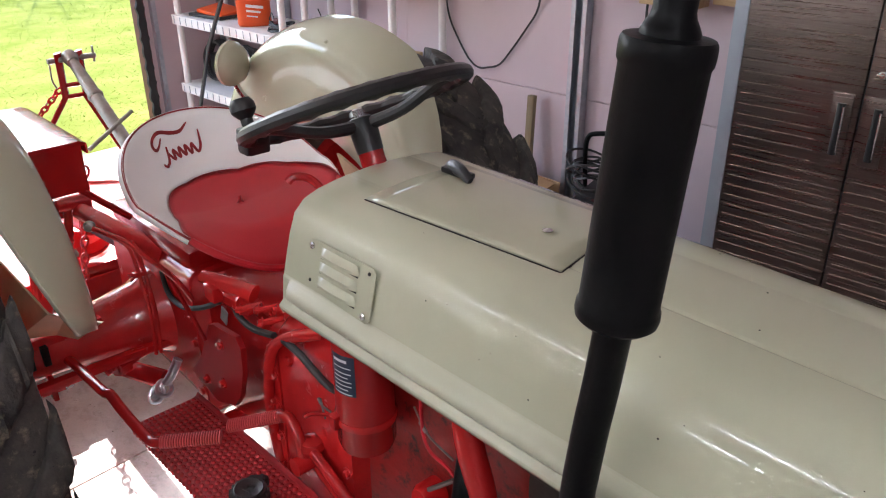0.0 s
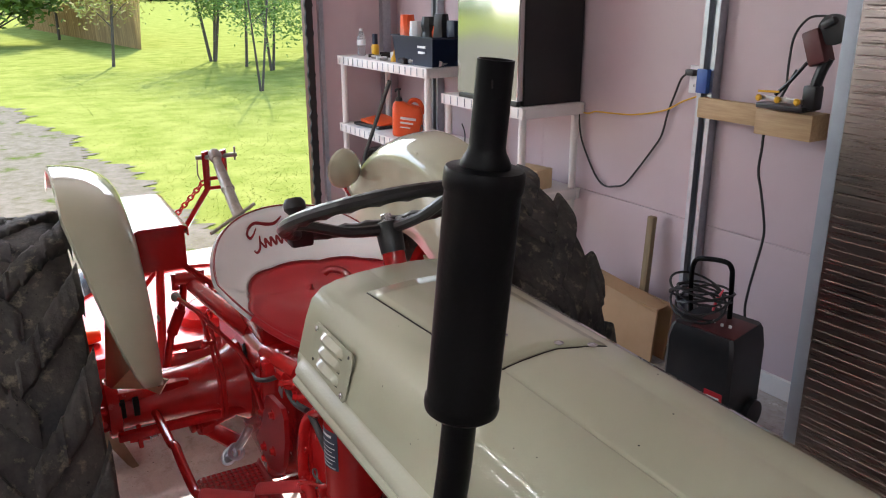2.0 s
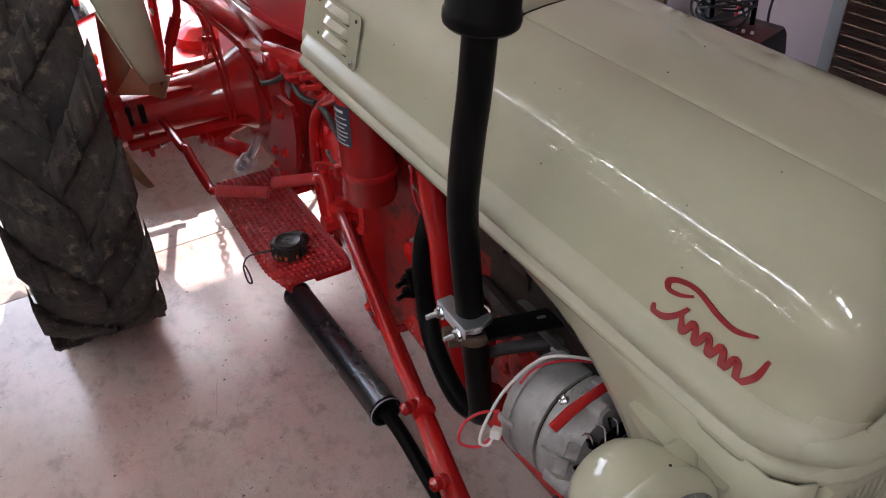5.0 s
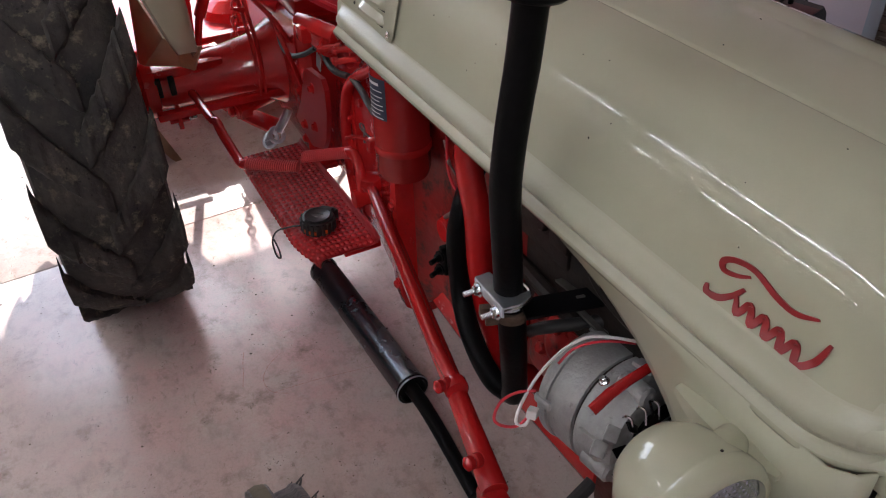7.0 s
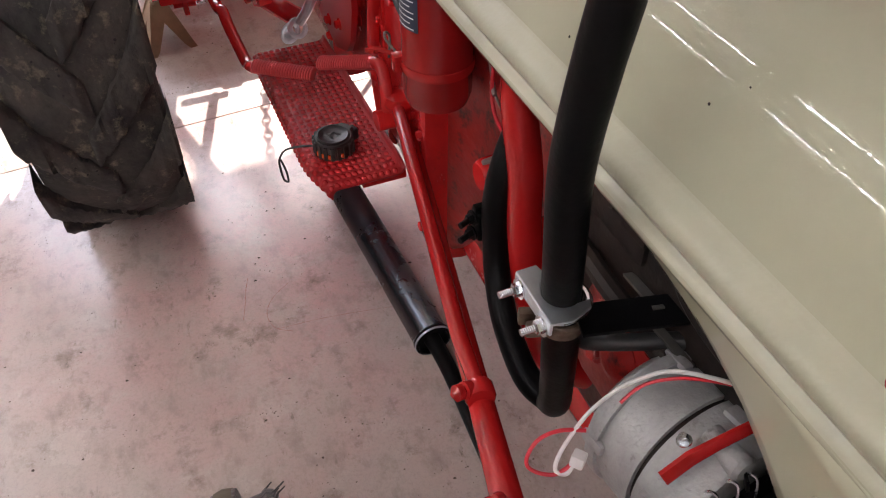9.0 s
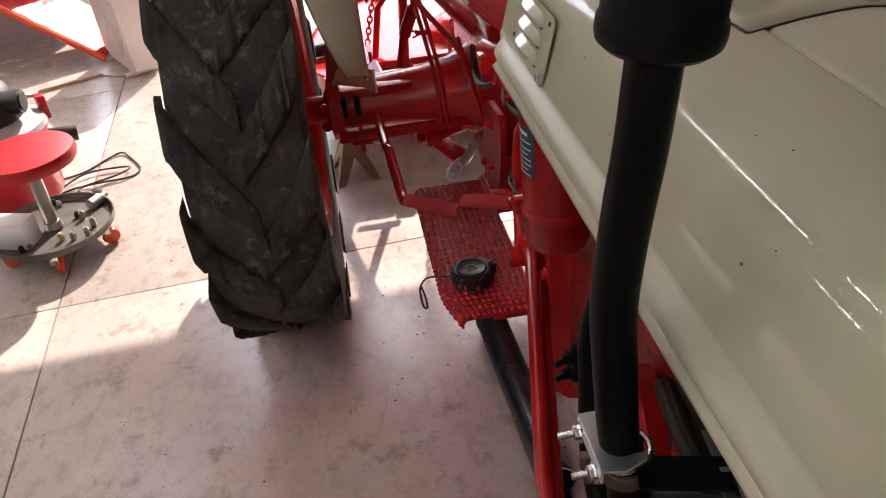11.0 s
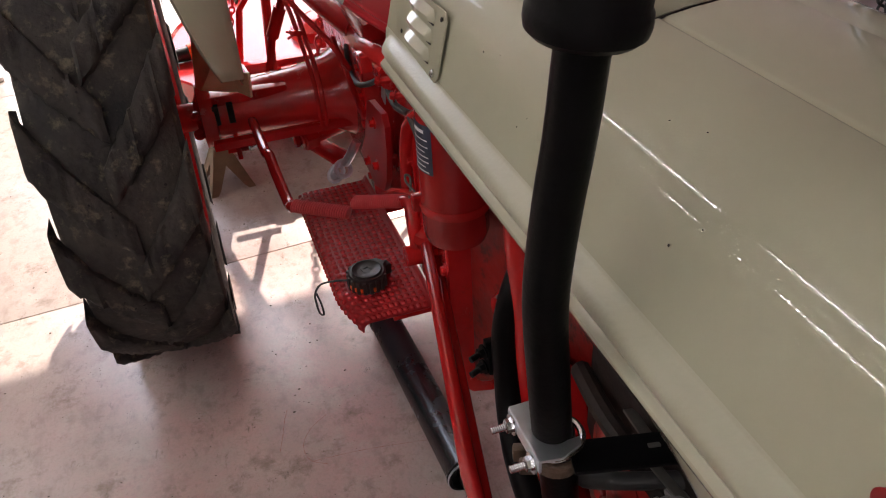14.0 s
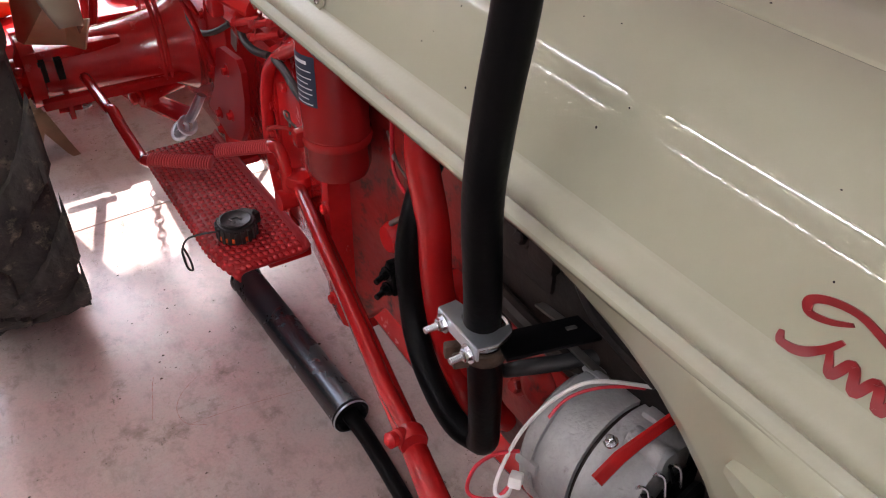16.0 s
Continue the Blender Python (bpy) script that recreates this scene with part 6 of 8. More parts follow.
    a.matrix_basis = Matrix.Translation((-0.190, -1.816, 0.772)) @ Matrix.Scale(1.2, 4) @ Matrix.Translation(-c)


alternator()


def engine_clutter():
    b = B()
    tube(b, [(-0.17, -1.335, 1.05), (-0.20, -1.371, 0.979), (-0.203, -1.410, 0.8785), (-0.203, -1.424, 0.777), (-0.200, -1.467, 0.647), (-0.18, -1.50, 0.57), (-0.12, -1.52, 0.52)], [0.024, 0.0250, 0.0250, 0.0255, 0.0260, 0.026, 0.026], 20)
    part("breather_tube", b, RED, tractor, "glossy red down tube")
    b = B()
    lathe(b, [(0.0, 0), (0.07, 0.0), (0.095, 0.015), (0.10, 0.05), (0.08, 0.07)], (-0.125, -1.42, 0.66), (-1, 0.1, 0), 30)
    for k in range(6):
        t = k * math.pi / 3
        bolt(b, (-0.185, -1.42 + 0.075 * math.cos(t), 0.66 + 0.075 * math.sin(t)), (-1, 0.1, 0), 0.009, 0.01)
    lathe(b, [(0.03, 0), (0.03, 0.04), (0.024, 0.05)], (-0.13, -1.22, 0.72), (-1, 0, 0), 16)
    lathe(b, [(0.02, 0), (0.026, 0.01), (0.02, 0.03)], (-0.165, -1.30, 0.66), (-1, 0, 0), 8)
    part("governor_cover", b, RED_CAST, tractor)
    b = B()
    box(b, (-0.243, -1.372, 0.77), (0.03, 0.028, 0.05), bevel=0.005)
    box(b, (-0.235, -1.372, 0.80), (0.05, 0.012, 0.012), bevel=0.003)
    for z in (0.755, 0.785):
        tube(b, [(-0.25, -1.367, z), (-0.285, -1.382, z)], 0.005, 8, curve=False)
        bolt(b, (-0.26, -1.372, z), (-1, -0.2, 0), 0.008, 0.01)
    part("pipe_clamp", b, BLACK, tractor, "black pipe clamp")
    b = B()
    tube(b, [(-0.232, -1.640, 0.80), (-0.250, -1.665, 0.832), (-0.236, -1.690, 0.853), (-0.205, -1.706, 0.857), (-0.144, -1.735, 0.861), (-0.08, -1.80, 0.86)], [0.009, 0.0095, 0.0105, 0.0105, 0.011, 0.011], 12)
    part("coolant_hose", b, RUBBER, tractor, "black rubber hose")
    b = B()
    tube(b, [(-0.13, -1.72, 0.44), (-0.22, -1.74, 0.40), (-0.20, -1.78, 0.40), (-0.08, -1.80, 0.46)], 0.014, 10)
    part("coolant_hose", b, RUBBER, tractor, "black rubber hose")
    def iron(name, make, label=""):
        b = B()
        make(b)
        return part(name, b, IRON_AND_SHADE, tractor, label)
    iron("water_pump", lambda b: box(b, (-0.08, -1.84, 0.95), (0.14, 0.10, 0.12), bevel=0.02), "dark water pump")
    iron("manifold", lambda b: box(b, (-0.13, -1.55, 1.0), (0.03, 0.25, 0.06), bevel=0.01), "dark manifold")
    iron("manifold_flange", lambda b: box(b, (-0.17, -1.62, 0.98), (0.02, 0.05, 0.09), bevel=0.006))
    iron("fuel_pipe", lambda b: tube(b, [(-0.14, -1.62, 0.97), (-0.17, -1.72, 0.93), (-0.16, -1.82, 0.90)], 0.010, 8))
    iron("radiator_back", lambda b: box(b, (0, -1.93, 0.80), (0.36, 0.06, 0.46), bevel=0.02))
    # Dark block over the red engine, standing in for the bay's shade.
    iron("bay_block", lambda b: box(b, (-0.02, -1.70, 0.86), (0.29, 0.40, 0.32), bevel=0.03), "dark block for the shaded ironwork behind the arch")
    iron("head_casting", lambda b: [box(b, (-0.150, -1.60, 0.985), (0.05, 0.26, 0.075), bevel=0.016), box(b, (-0.158, -1.56, 0.925), (0.03, 0.16, 0.06), bevel=0.012)], "dark cylinder head casting")
    for y, z in ((-1.52, 0.995), (-1.58, 0.955), (-1.64, 1.0), (-1.70, 0.97)):
        iron("head_bolt", lambda b: bolt(b, (-0.172, y, z), (-1, 0, 0.3), 0.010, 0.012))
    b = B()
    box(b, (-0.185, -1.715, 0.872), (0.012, 0.10, 0.004), pose(0, 0, 0, 25, 0, 20).to_3x3(), bevel=0.001)
    box(b, (-0.178, -1.66, 0.885), (0.014, 0.09, 0.004), pose(0, 0, 0, -20, 0, -12).to_3x3(), bevel=0.001)
    part("throttle_strip", b, DARK_STEEL, tractor, "dull steel throttle strips")
    iron("oil_line", lambda b: tube(b, [(-0.17, -1.50, 0.83), (-0.19, -1.62, 0.85), (-0.18, -1.78, 0.84)], 0.014, 10))
    b = B()
    for y, z in ((-1.66, 0.72), (-1.60, 0.76), (-1.70, 0.78), (-1.55, 0.70), (-1.62, 0.66)):
        bolt(b, (-0.13, y, z), (-1, 0, 0), 0.010, 0.014)
    box(b, (-0.165, -1.67, 0.735), (0.05, 0.21, 0.17), bevel=0.022)
    for y, z in ((-1.61, 0.80), (-1.66, 0.805), (-1.72, 0.79), (-1.62, 0.73)):
        bolt(b, (-0.188, y, z), (-1, 0, 0.3), 0.011, 0.014)
    lathe(b, [(0.034, 0), (0.036, 0.012), (0.026, 0.016), (0.02, 0.02)], (-0.185, -1.665, 0.77), (-1, 0, 0.2), 20)
    part("timing_cover", b, RED_GRIMY_SHADED, tractor, "red timing cover with bolt heads")
    b = B()
    tube(b, [(-0.165, -0.10, 0.80), (-0.172, -0.14, 0.745), (-0.172, -0.22, 0.735), (-0.165, -0.33, 0.775), (-0.150, -0.41, 0.82)], 0.0075, 10)
    tube(b, [(-0.150, -0.49, 0.862), (-0.160, -0.525, 0.832), (-0.168, -0.61, 0.835), (-0.165, -0.70, 0.855)], 0.0085, 10)
    tube(b, [(-0.178, -0.765, 0.878), (-0.190, -0.849, 0.885), (-0.197, -0.905, 0.879), (-0.195, -0.965, 0.862), (-0.17, -1.0, 0.85)], 0.0085, 10)
    part("battery_cable", b, RUBBER, tractor, "black cable along the gearbox")
    b = B()
    box(b, (-0.150, -0.425, 0.785), (0.003, 0.030, 0.045), pose(0, 0, 0, 20).to_3x3())
    part("data_tag", b, CAST_ALU, tractor, "small grey data tag")


engine_clutter()


def engine_wiring():
    b = B()
    tube(b, [(-0.14, -1.18, 0.96), (-0.155, -1.203, 0.899), (-0.158, -1.211, 0.86), (-0.158, -1.233, 0.833), (-0.160, -1.285, 0.826), (-0.165, -1.33, 0.80)], 0.0035, 8)
    part("plug_wire", b, WIRE_RED, tractor, "dark red wire beside the engine")
    b = B()
    tube(b, [(-0.145, -1.17, 0.90), (-0.155, -1.22, 0.868), (-0.165, -1.30, 0.862)], 0.0022, 8)
    lathe(b, [(0.0042, 0), (0.0042, 0.022), (0.003, 0.026)], (-0.152, -1.195, 0.882), (-0.2, -0.8, -0.3), 10)
    part("sensor_lead", b, STEEL, tractor, "thin bare metal lead")
    b = B()
    tube(b, [(-0.192, -1.262, 0.785), (-0.186, -1.325, 0.845)], 0.0048, 10, curve=False)
    part("lock_pin", b, STEEL, tractor, "bare steel pin")
    # bolt heads on the flank of the gearbox and bell housing
    for x, y, z in ((-0.160, -0.665, 0.75), (-0.160, -0.66, 0.646), (-0.142, -0.404, 0.583), (-0.140, -0.453, 0.611), (-0.142, -0.368, 0.643), (-0.150, -0.742, 0.80), (-0.155, -0.86, 0.80), (-0.165, -0.90, 0.70), (-0.152, -0.76, 0.60)):
        b = B()
        bolt(b, (x, y, z), (-1, 0, 0.1), 0.0115, 0.013)
        part("casting_bolt", b, RED_CAST, tractor)
    # a bent fuel line under the bonnet
    b = B()
    tube(b, [(-0.12, -1.05, 1.02), (-0.16, -1.15, 0.985), (-0.15, -1.26, 0.97), (-0.17, -1.34, 0.90)], 0.0042, 8)
    part("fuel_line", b, DARK_STEEL, tractor)


engine_wiring()


def controls():
    """Hydraulic quadrant, lift rocker arms and lift rods beside the seat."""
    b = B()
    tube(b, [(-0.16, -0.62, 0.93), (-0.185, -0.52, 0.93), (-0.20, -0.44, 0.925)], [0.024, 0.020, 0.016], 10, flat=0.6)
    tube(b, [(-0.17, -0.60, 0.90), (-0.16, -0.50, 0.88), (-0.15, -0.40, 0.87)], 0.03, 10)
    box(b, (-0.205, -0.50, 0.905), (0.028, 0.050, 0.040), bevel=0.006)
    q = part("lift_quadrant", b, RED_CAST, tractor, "red lift control quadrant")
    b = B()
    lathe(b, [(0.0, -0.014), (0.008, -0.012), (0.0135, -0.004), (0.0135, 0.004), (0.009, 0.011), (0.0, 0.0135)], (-0.387, -0.282, 1.065), (-0.6, -0.8, 0.1), 16)
    part("grey_ball_knob", b, STEEL, q, "grey lever knob")
    b = B()
    tube(b, [(-0.385, -0.285, 1.062), (-0.35, -0.393, 1.050), (-0.315, -0.425, 1.005), (-0.27, -0.430, 0.945), (-0.245, -0.435, 0.90), (-0.225, -0.42, 0.86)], 0.0065, 8)
    part("control_lever", b, RED, q, "thin red bent lever")
    for d in (0.0, 0.014):
        b = B()
        tube(b, [(-0.350 + d, -0.392, 1.046), (-0.340 + d, -0.391, 1.015), (-0.318 + d, -0.362, 0.905), (-0.300 + d, -0.326, 0.800), (-0.290 + d, -0.285, 0.665)], 0.0052, 8)
        part("control_pipe", b, RED_CAST, q, "thin dark red pipe")
    b = B()
    box(b, (-0.327, -0.376, 0.952), (0.034, 0.016, 0.012), pose(0, 0, 0, 0, 10, 20).to_3x3(), bevel=0.002)
    tube(b, [(-0.352, -0.372, 0.957), (-0.338, -0.378, 0.950), (-0.352, -0.382, 0.943)], 0.003, 6)
    part("pipe_clip", b, RED_CAST, q)
    for s in (-1, 1):
        b = B()
        tube(b, [(s * 0.13, -0.07, 0.83), (s * 0.18, 0.08, 0.855), (s * 0.236, 0.285, 0.890)], [0.036, 0.030, 0.025], 12, flat=0.7)
        tube(b, [(s * 0.292, 0.30, 0.914), (s * 0.196, 0.30, 0.909)], 0.023, 14, curve=False)
        for x in (0.290, 0.200):
            tube(b, [(s * x, 0.30, 0.935), (s * x, 0.30, 0.875)], 0.013, 8, curve=False)
        part("rocker_arm", b, RED_CAST, tractor, "red lift rocker arm with a forked end")
        b = B()
        tube(b, [(s * 0.262, 0.30, 0.895), (s * 0.272, 0.30, 0.82), (s * 0.322, 0.31, 0.70), (s * 0.37, 0.36, 0.45)], 0.0135, 10, curve=False)
        tube(b, [(s * 0.280, 0.302, 0.80), (s * 0.318, 0.31, 0.71)], 0.020, 12, curve=False)
        part("lift_rod", b, RED, tractor, "red lift rod with a levelling sleeve")
        b = B()
        tube(b, [(s * 0.20, -0.05, 0.42), (s * 0.30, 0.20, 0.42), (s * 0.38, 0.48, 0.43), (s * 0.42, 0.78, 0.44)], [0.03, 0.026, 0.026, 0.03], 10, flat=0.5)
        part("draft_arm", b, RED, tractor, "red lower draft arm")
    b = B()
    for k, (x, y, z) in enumerate(((-0.20, -0.62, 0.905), (-0.175, -0.66, 0.91), (-0.19, -0.70, 0.90), (-0.16, -0.72, 0.93))):
        tube(b, [(x, y, z), (x + 0.04, y - 0.03, z + 0.01)], 0.008, 8, curve=False)
        bolt(b, (x, y, z), (-1, 0.5, 0.2), 0.009, 0.01)
    part("linkage_pin", b, RED_CAST, q)
    # tool box on the fender
    b = B()
    box(b, (-0.385, 0.08, 1.155), (0.138, 0.40, 0.125), bevel=0.004)
    tb = part("toolbox", b, RED, tractor, "glossy red steel toolbox bolted beside the fender")
    b = B()
    rows = []
    for y in (-0.135, 0.295):
        rows.append([Vector((-0.385 + x, y, 1.215 + z)) for x, z in ((-0.078, -0.022), (-0.078, 0.004), (-0.06, 0.012), (0.06, 0.012), (0.078, 0.004), (0.078, -0.022), (0.074, -0.022), (0.074, 0.0), (-0.074, 0.0), (-0.074, -0.022))])
    loft(b, rows)
    part("lid", b, RED, tb, "red box lid with folded edges")
    b = B()
    tube(b, [(-0.34, 0.0, 1.10), (-0.30, 0.02, 1.05), (-0.17, 0.05, 0.92)], 0.010, 8, curve=False)
    part("box_bracket", b, RED, tb)
    # rear work lamp on the far fender
    c = Vector((0.405, 0.40, 1.215))
    w = Vector((-0.38, 0.92, 0.05)).normalized()
    b = B()
    lathe(b, [(0.0, -0.045), (0.03, -0.042), (0.06, -0.026), (0.074, -0.004), (0.076, 0.004), (0.078, 0.006), (0.078, 0.018), (0.072, 0.024), (0.0, 0.03)], c, w, 36)
    lamp = part("work_lamp", b, CREAM, tractor, "cream rear work lamp on the far fender")
    b = B()
    tube(b, [c + Vector((0, 0, -0.07)), c + Vector((0.02, 0, -0.11)), c + Vector((0.05, 0, -0.14))], 0.011, 10)
    part("lamp_stalk", b, CHROME, lamp)


controls()


def top_link():
    b = B()
    tube(b, [(0.0, 0.30, 0.93), (0.0, 0.40, 1.00), (0.0, 0.68, 1.165), (0.0, 0.80, 1.235)], [0.016, 0.022, 0.022, 0.017], 16, curve=False)
    t = part("top_link", b, STEEL, tractor, "dull steel screw top link")
    b = B()
    tube(b, [(-0.13, 0.40, 1.03), (0.07, 0.52, 1.09)], 0.007, 8, curve=False)
    part("turn_bar", b, STEEL, t)
    b = B()
    lathe(b, [(0.0, -0.03), (0.022, -0.022), (0.028, 0), (0.022, 0.022), (0, 0.03)], (0, 0.80, 1.235), (0, 0.85, 0.5), 16)
    part("link_ball", b, STEEL, t)
    b = B()
    lathe(b, [(0.024, 0), (0.027, 0.01), (0.024, 0.02)], (0, 0.62, 1.13), (0, 0.85, 0.5), 16)
    part("link_end", b, STEEL, t)


top_link()


# ---- things on and by the tractor ----
def tape_measure():
    t = thing("tape_measure", "black tape measure with orange grips on the footrest", "tape measure", pose(-0.310, -0.762, 0.4885, 0, 0, 18) @ Matrix.Scale(1.06, 4))
    b = B()
    out = [(0.041 * math.cos(a) + (0.010 if abs(a - 0.2) < 0.5 else 0), 0.041 * math.sin(a)) for a in (2 * math.pi * i / 36 for i in range(36))]
    loft(b, [[Vector((x * k, y * k, z)) for x, y in out] for z, k in ((0.0, 0.93), (0.004, 1.0), (0.030, 1.0), (0.037, 0.92))])
    part("case", b, BLACK_PLASTIC, t)
    b = B()
    for k in range(14):
        a = radians(60 + 19 * k)
        box(b, (0.0415 * math.cos(a), 0.0415 * math.sin(a), 0.018), (0.005, 0.0075, 0.030), pose(0, 0, 0, 0, 0, math.degrees(a)).to_3x3(), bevel=0.001)
    part("rib", b, RUBBER, t)
    for k in (6, 7, 8, 10):
        a = radians(69.5 + 19 * k)
        b = B()
        box(b, (0.0415 * math.cos(a), 0.0415 * math.sin(a), 0.012), (0.003, 0.006, 0.010), pose(0, 0, 0, 0, 0, math.degrees(a)).to_3x3(), bevel=0.001)
        part("grip", b, ORANGE, t, "orange grip pad")
    b = B()
    lathe(b, [(0.033, 0.036), (0.0335, 0.0395), (0.031, 0.0405), (0.0295, 0.0395), (0.010, 0.0388), (0.0, 0.0388)], (0, 0, 0), (0, 0, 1), 32)
    for x, y in ((-0.008, 0), (0.008, 0.0)):
        box(b, (x, y, 0.0392), (0.004, 0.018, 0.002))
    box(b, (0, 0.006, 0.0392), (0.012, 0.004, 0.002))
    part("cap", b, BLACK_PLASTIC, t)
    b = B()
    box(b, (0.052, 0.006, 0.016), (0.016, 0.022, 0.026), bevel=0.004)
    part("nose", b, BLACK_PLASTIC, t)
    b = B()
    tube(b, [(-0.038, 0.012, 0.022), (-0.058, 0.036, 0.016), (-0.082, 0.058, 0.006), (-0.098, 0.060, -0.012), (-0.101, 0.056, -0.035), (-0.100, 0.050, -0.058), (-0.094, 0.044, -0.062), (-0.093, 0.048, -0.040), (-0.096, 0.058, -0.012)], 0.0024, 6)
    part("lanyard", b, RUBBER, t)


tape_measure()


def old_muffler():
    m = thing("old_muffler", "long black exhaust muffler lying on the floor", "muffler", pose(-0.195, -0.70, 0.0))
    a, b_ = Vector((-0.014, 0.318, 0.049)), Vector((0.014, -0.315, 0.049))
    w = (b_ - a).normalized()
    L = (b_ - a).length
    b = B()
    lathe(b, [(0.040, 0.006), (0.046, 0.0), (0.0475, 0.004), (0.0475, 0.010), (0.045, 0.014), (0.045, L - 0.016), (0.047, L - 0.013)], a, w, 36)
    part("body", b, MUFFLER_BLACK, m, angle=50)
    b = B()
    lathe(b, [(0.0470, L - 0.0128), (0.0485, L - 0.011), (0.0485, L - 0.002), (0.046, L), (0.040, L + 0.001), (0.037, L - 0.012), (0.020, L - 0.014)], a, w, 36)
    part("end_ring", b, BLACK, m, "black rolled end cap")
    b = B()
    lathe(b, [(0.0484, L - 0.0045), (0.0488, L - 0.0036), (0.0488, L - 0.002), (0.0468, L + 0.0004)], a, w, 36, caps=False)
    part("worn_edge", b, ZINC, m, "bright worn edge of the end cap")
    b = B()
    tube(b, [a + w * 0.01, a - w * 0.085], 0.021, 16, curve=False)
    part("inlet_stub", b, CHROME, m, "bright bare inlet stub")
    b = B()
    tube(b, [b_ - w * 0.01, b_ + w * 0.10 + Vector((0, 0, -0.01)), b_ + Vector((-0.008, -0.37, -0.022))], [0.021, 0.02, 0.019], 14)
    part("tail_pipe", b, BLACK, m)


old_muffler()


def jack_stand(x, y, turn, top):
    j = thing("jack_stand", "tan steel jack stand on splayed legs", "jack stand", pose(x, y, 0, 0, 0, turn) @ Matrix.Scale(0.88, 4), "jack stands")
    for k in range(4):
        b = B()
        at = pose(0, 0, 0, 0, 0, 90 * k) @ pose(0, 0.10, 0, 90 + 21, 0, 0)
        plate(b, [(-0.10, 0.0), (-0.072, 0.0), (-0.055, 0.02), (0.0, 0.125), (0.055, 0.02), (0.072, 0.0), (0.10, 0.0), (0.034, 0.205), (-0.034, 0.205)], 0.004, at)
        part("side_sheet", b, TAN_DUSTY, j)
    b = B()
    lathe(b, [(0.03, 0.16), (0.03, 0.205), (0.024, 0.21)], (0, 0, 0), (0, 0, 1), 16)
    part("collar", b, TAN_DUSTY, j)
    b = B()
    tube(b, [(0, 0, 0.15), (0, 0, top - 0.02)], 0.019, 14, curve=False)
    box(b, (0, 0, top - 0.012), (0.09, 0.045, 0.018), bevel=0.004)
    for s in (-1, 1):
        box(b, (s * 0.04, 0, top), (0.012, 0.045, 0.024), bevel=0.003)
    part("ratchet_post", b, TAN_DUSTY, j)


jack_stand(-0.555, 0.74, 10, 0.30)


def rotary_mower():
    """A red rotary cutter hung on the three-point linkage: a flat glossy deck with a rolled skirt, an A-frame with a chain, a gearbox and a tail wheel."""
    m = thing("rotary_mower", "glossy red rotary cutter hitched behind the tractor, in sun", "mower", pose(0, 0, 0))
    out = []
    for i in range(25):
        a = radians(180 * i / 24)
        out.append((-0.66 * math.cos(a), 1.32 + 0.72 * math.sin(a)))
    out += [(0.66, 0.98), (0.58, 0.86), (-0.58, 0.86), (-0.66, 0.98)]
    b = B()
    loft(b, [[Vector((x, y, z)) for x, y in out] for z in (0.345, 0.365)])
    part("deck", b, RED, m, "flat glossy red deck")
    b = B()
    rings = [[Vector((x * k, 1.2 + (y - 1.2) * k, z)) for x, y in out] for k, z in ((1.0, 0.15), (1.012, 0.15), (1.012, 0.372), (1.0, 0.378), (0.99, 0.365))]
    loft(b, rings, caps=False)
    part("skirt", b, RED, m)
    b = B()
    for s in (-1, 1):
        tube(b, [(s * 0.036, 0.815, 1.255), (s * 0.036, 0.82, 1.10), (s * 0.16, 0.93, 0.86), (s * 0.36, 0.98, 0.60), (s * 0.40, 1.0, 0.36)], 0.024, 8, curve=False, flat=0.35)
        box(b, (s * 0.42, 0.90, 0.42), (0.014, 0.14, 0.12), bevel=0.004)
    for z in (1.14, 1.10):
        tube(b, [(-0.04, 0.82, z), (0.04, 0.82, z)], 0.008, 8, curve=False)
    part("hitch_frame", b, RED, m, "red A-shaped hitch straps")
    b = B()
    tube(b, [(-0.075, 0.81, 1.232), (0.09, 0.81, 1.232)], 0.0095, 10, curve=False)
    tube(b, [(0.083, 0.81, 1.21), (0.083, 0.81, 1.265)], 0.004, 6, curve=False)
    tube(b, [(-0.07, 0.81, 1.22), (-0.075, 0.80, 1.17), (-0.065, 0.80, 1.14)], 0.003, 6)
    part("hitch_pin", b, STEEL, m, "steel hitch pin with clips")
    def chain(pts, step, size, label):
        line = smooth_path(pts, 6)
        bm, pos, k = B(), line[0], 0
        for q in line[1:]:
            while (q - pos).length > step:
                d = (q - pos).normalized()
                nxt = pos + d * step
                side = d.cross(Vector((0, 1, 0.2))).normalized()
                if k % 2:
                    side = d.cross(side)
                c = (pos + nxt) / 2
                tube(bm, [c + d * 0.018 * size * math.cos(t) + side * 0.010 * size * math.sin(t) for t in (2 * math.pi * i / 10 for i in range(11))], 0.0038 * size, 5, curve=False)
                pos = nxt
                k += 1
        part("chain", bm, RED_CAST, m, label)
    chain([(-0.045, 0.83, 1.13), (-0.13, 0.95, 0.99), (-0.24, 1.05, 0.84), (-0.36, 1.12, 0.62), (-0.42, 1.15, 0.38)], 0.026, 1.0, "dark red tension chain")
    chain([(-0.028, 0.80, 0.84), (-0.044, 0.80, 0.76), (-0.084, 0.80, 0.574), (-0.116, 0.80, 0.40)], 0.034, 1.3, "dark red check chain hanging to the deck")
    b = B()
    tube(b, [(-0.293, 0.80, 0.385), (-0.262, 0.80, 0.80)], 0.020, 8, curve=False, flat=0.8)
    tube(b, [(-0.40, 0.80, 0.392), (-0.245, 0.80, 0.392)], 0.013, 8, curve=False)
    part("lift_strap", b, RED_CAST, m, "red lift strap and pin")
    b = B()
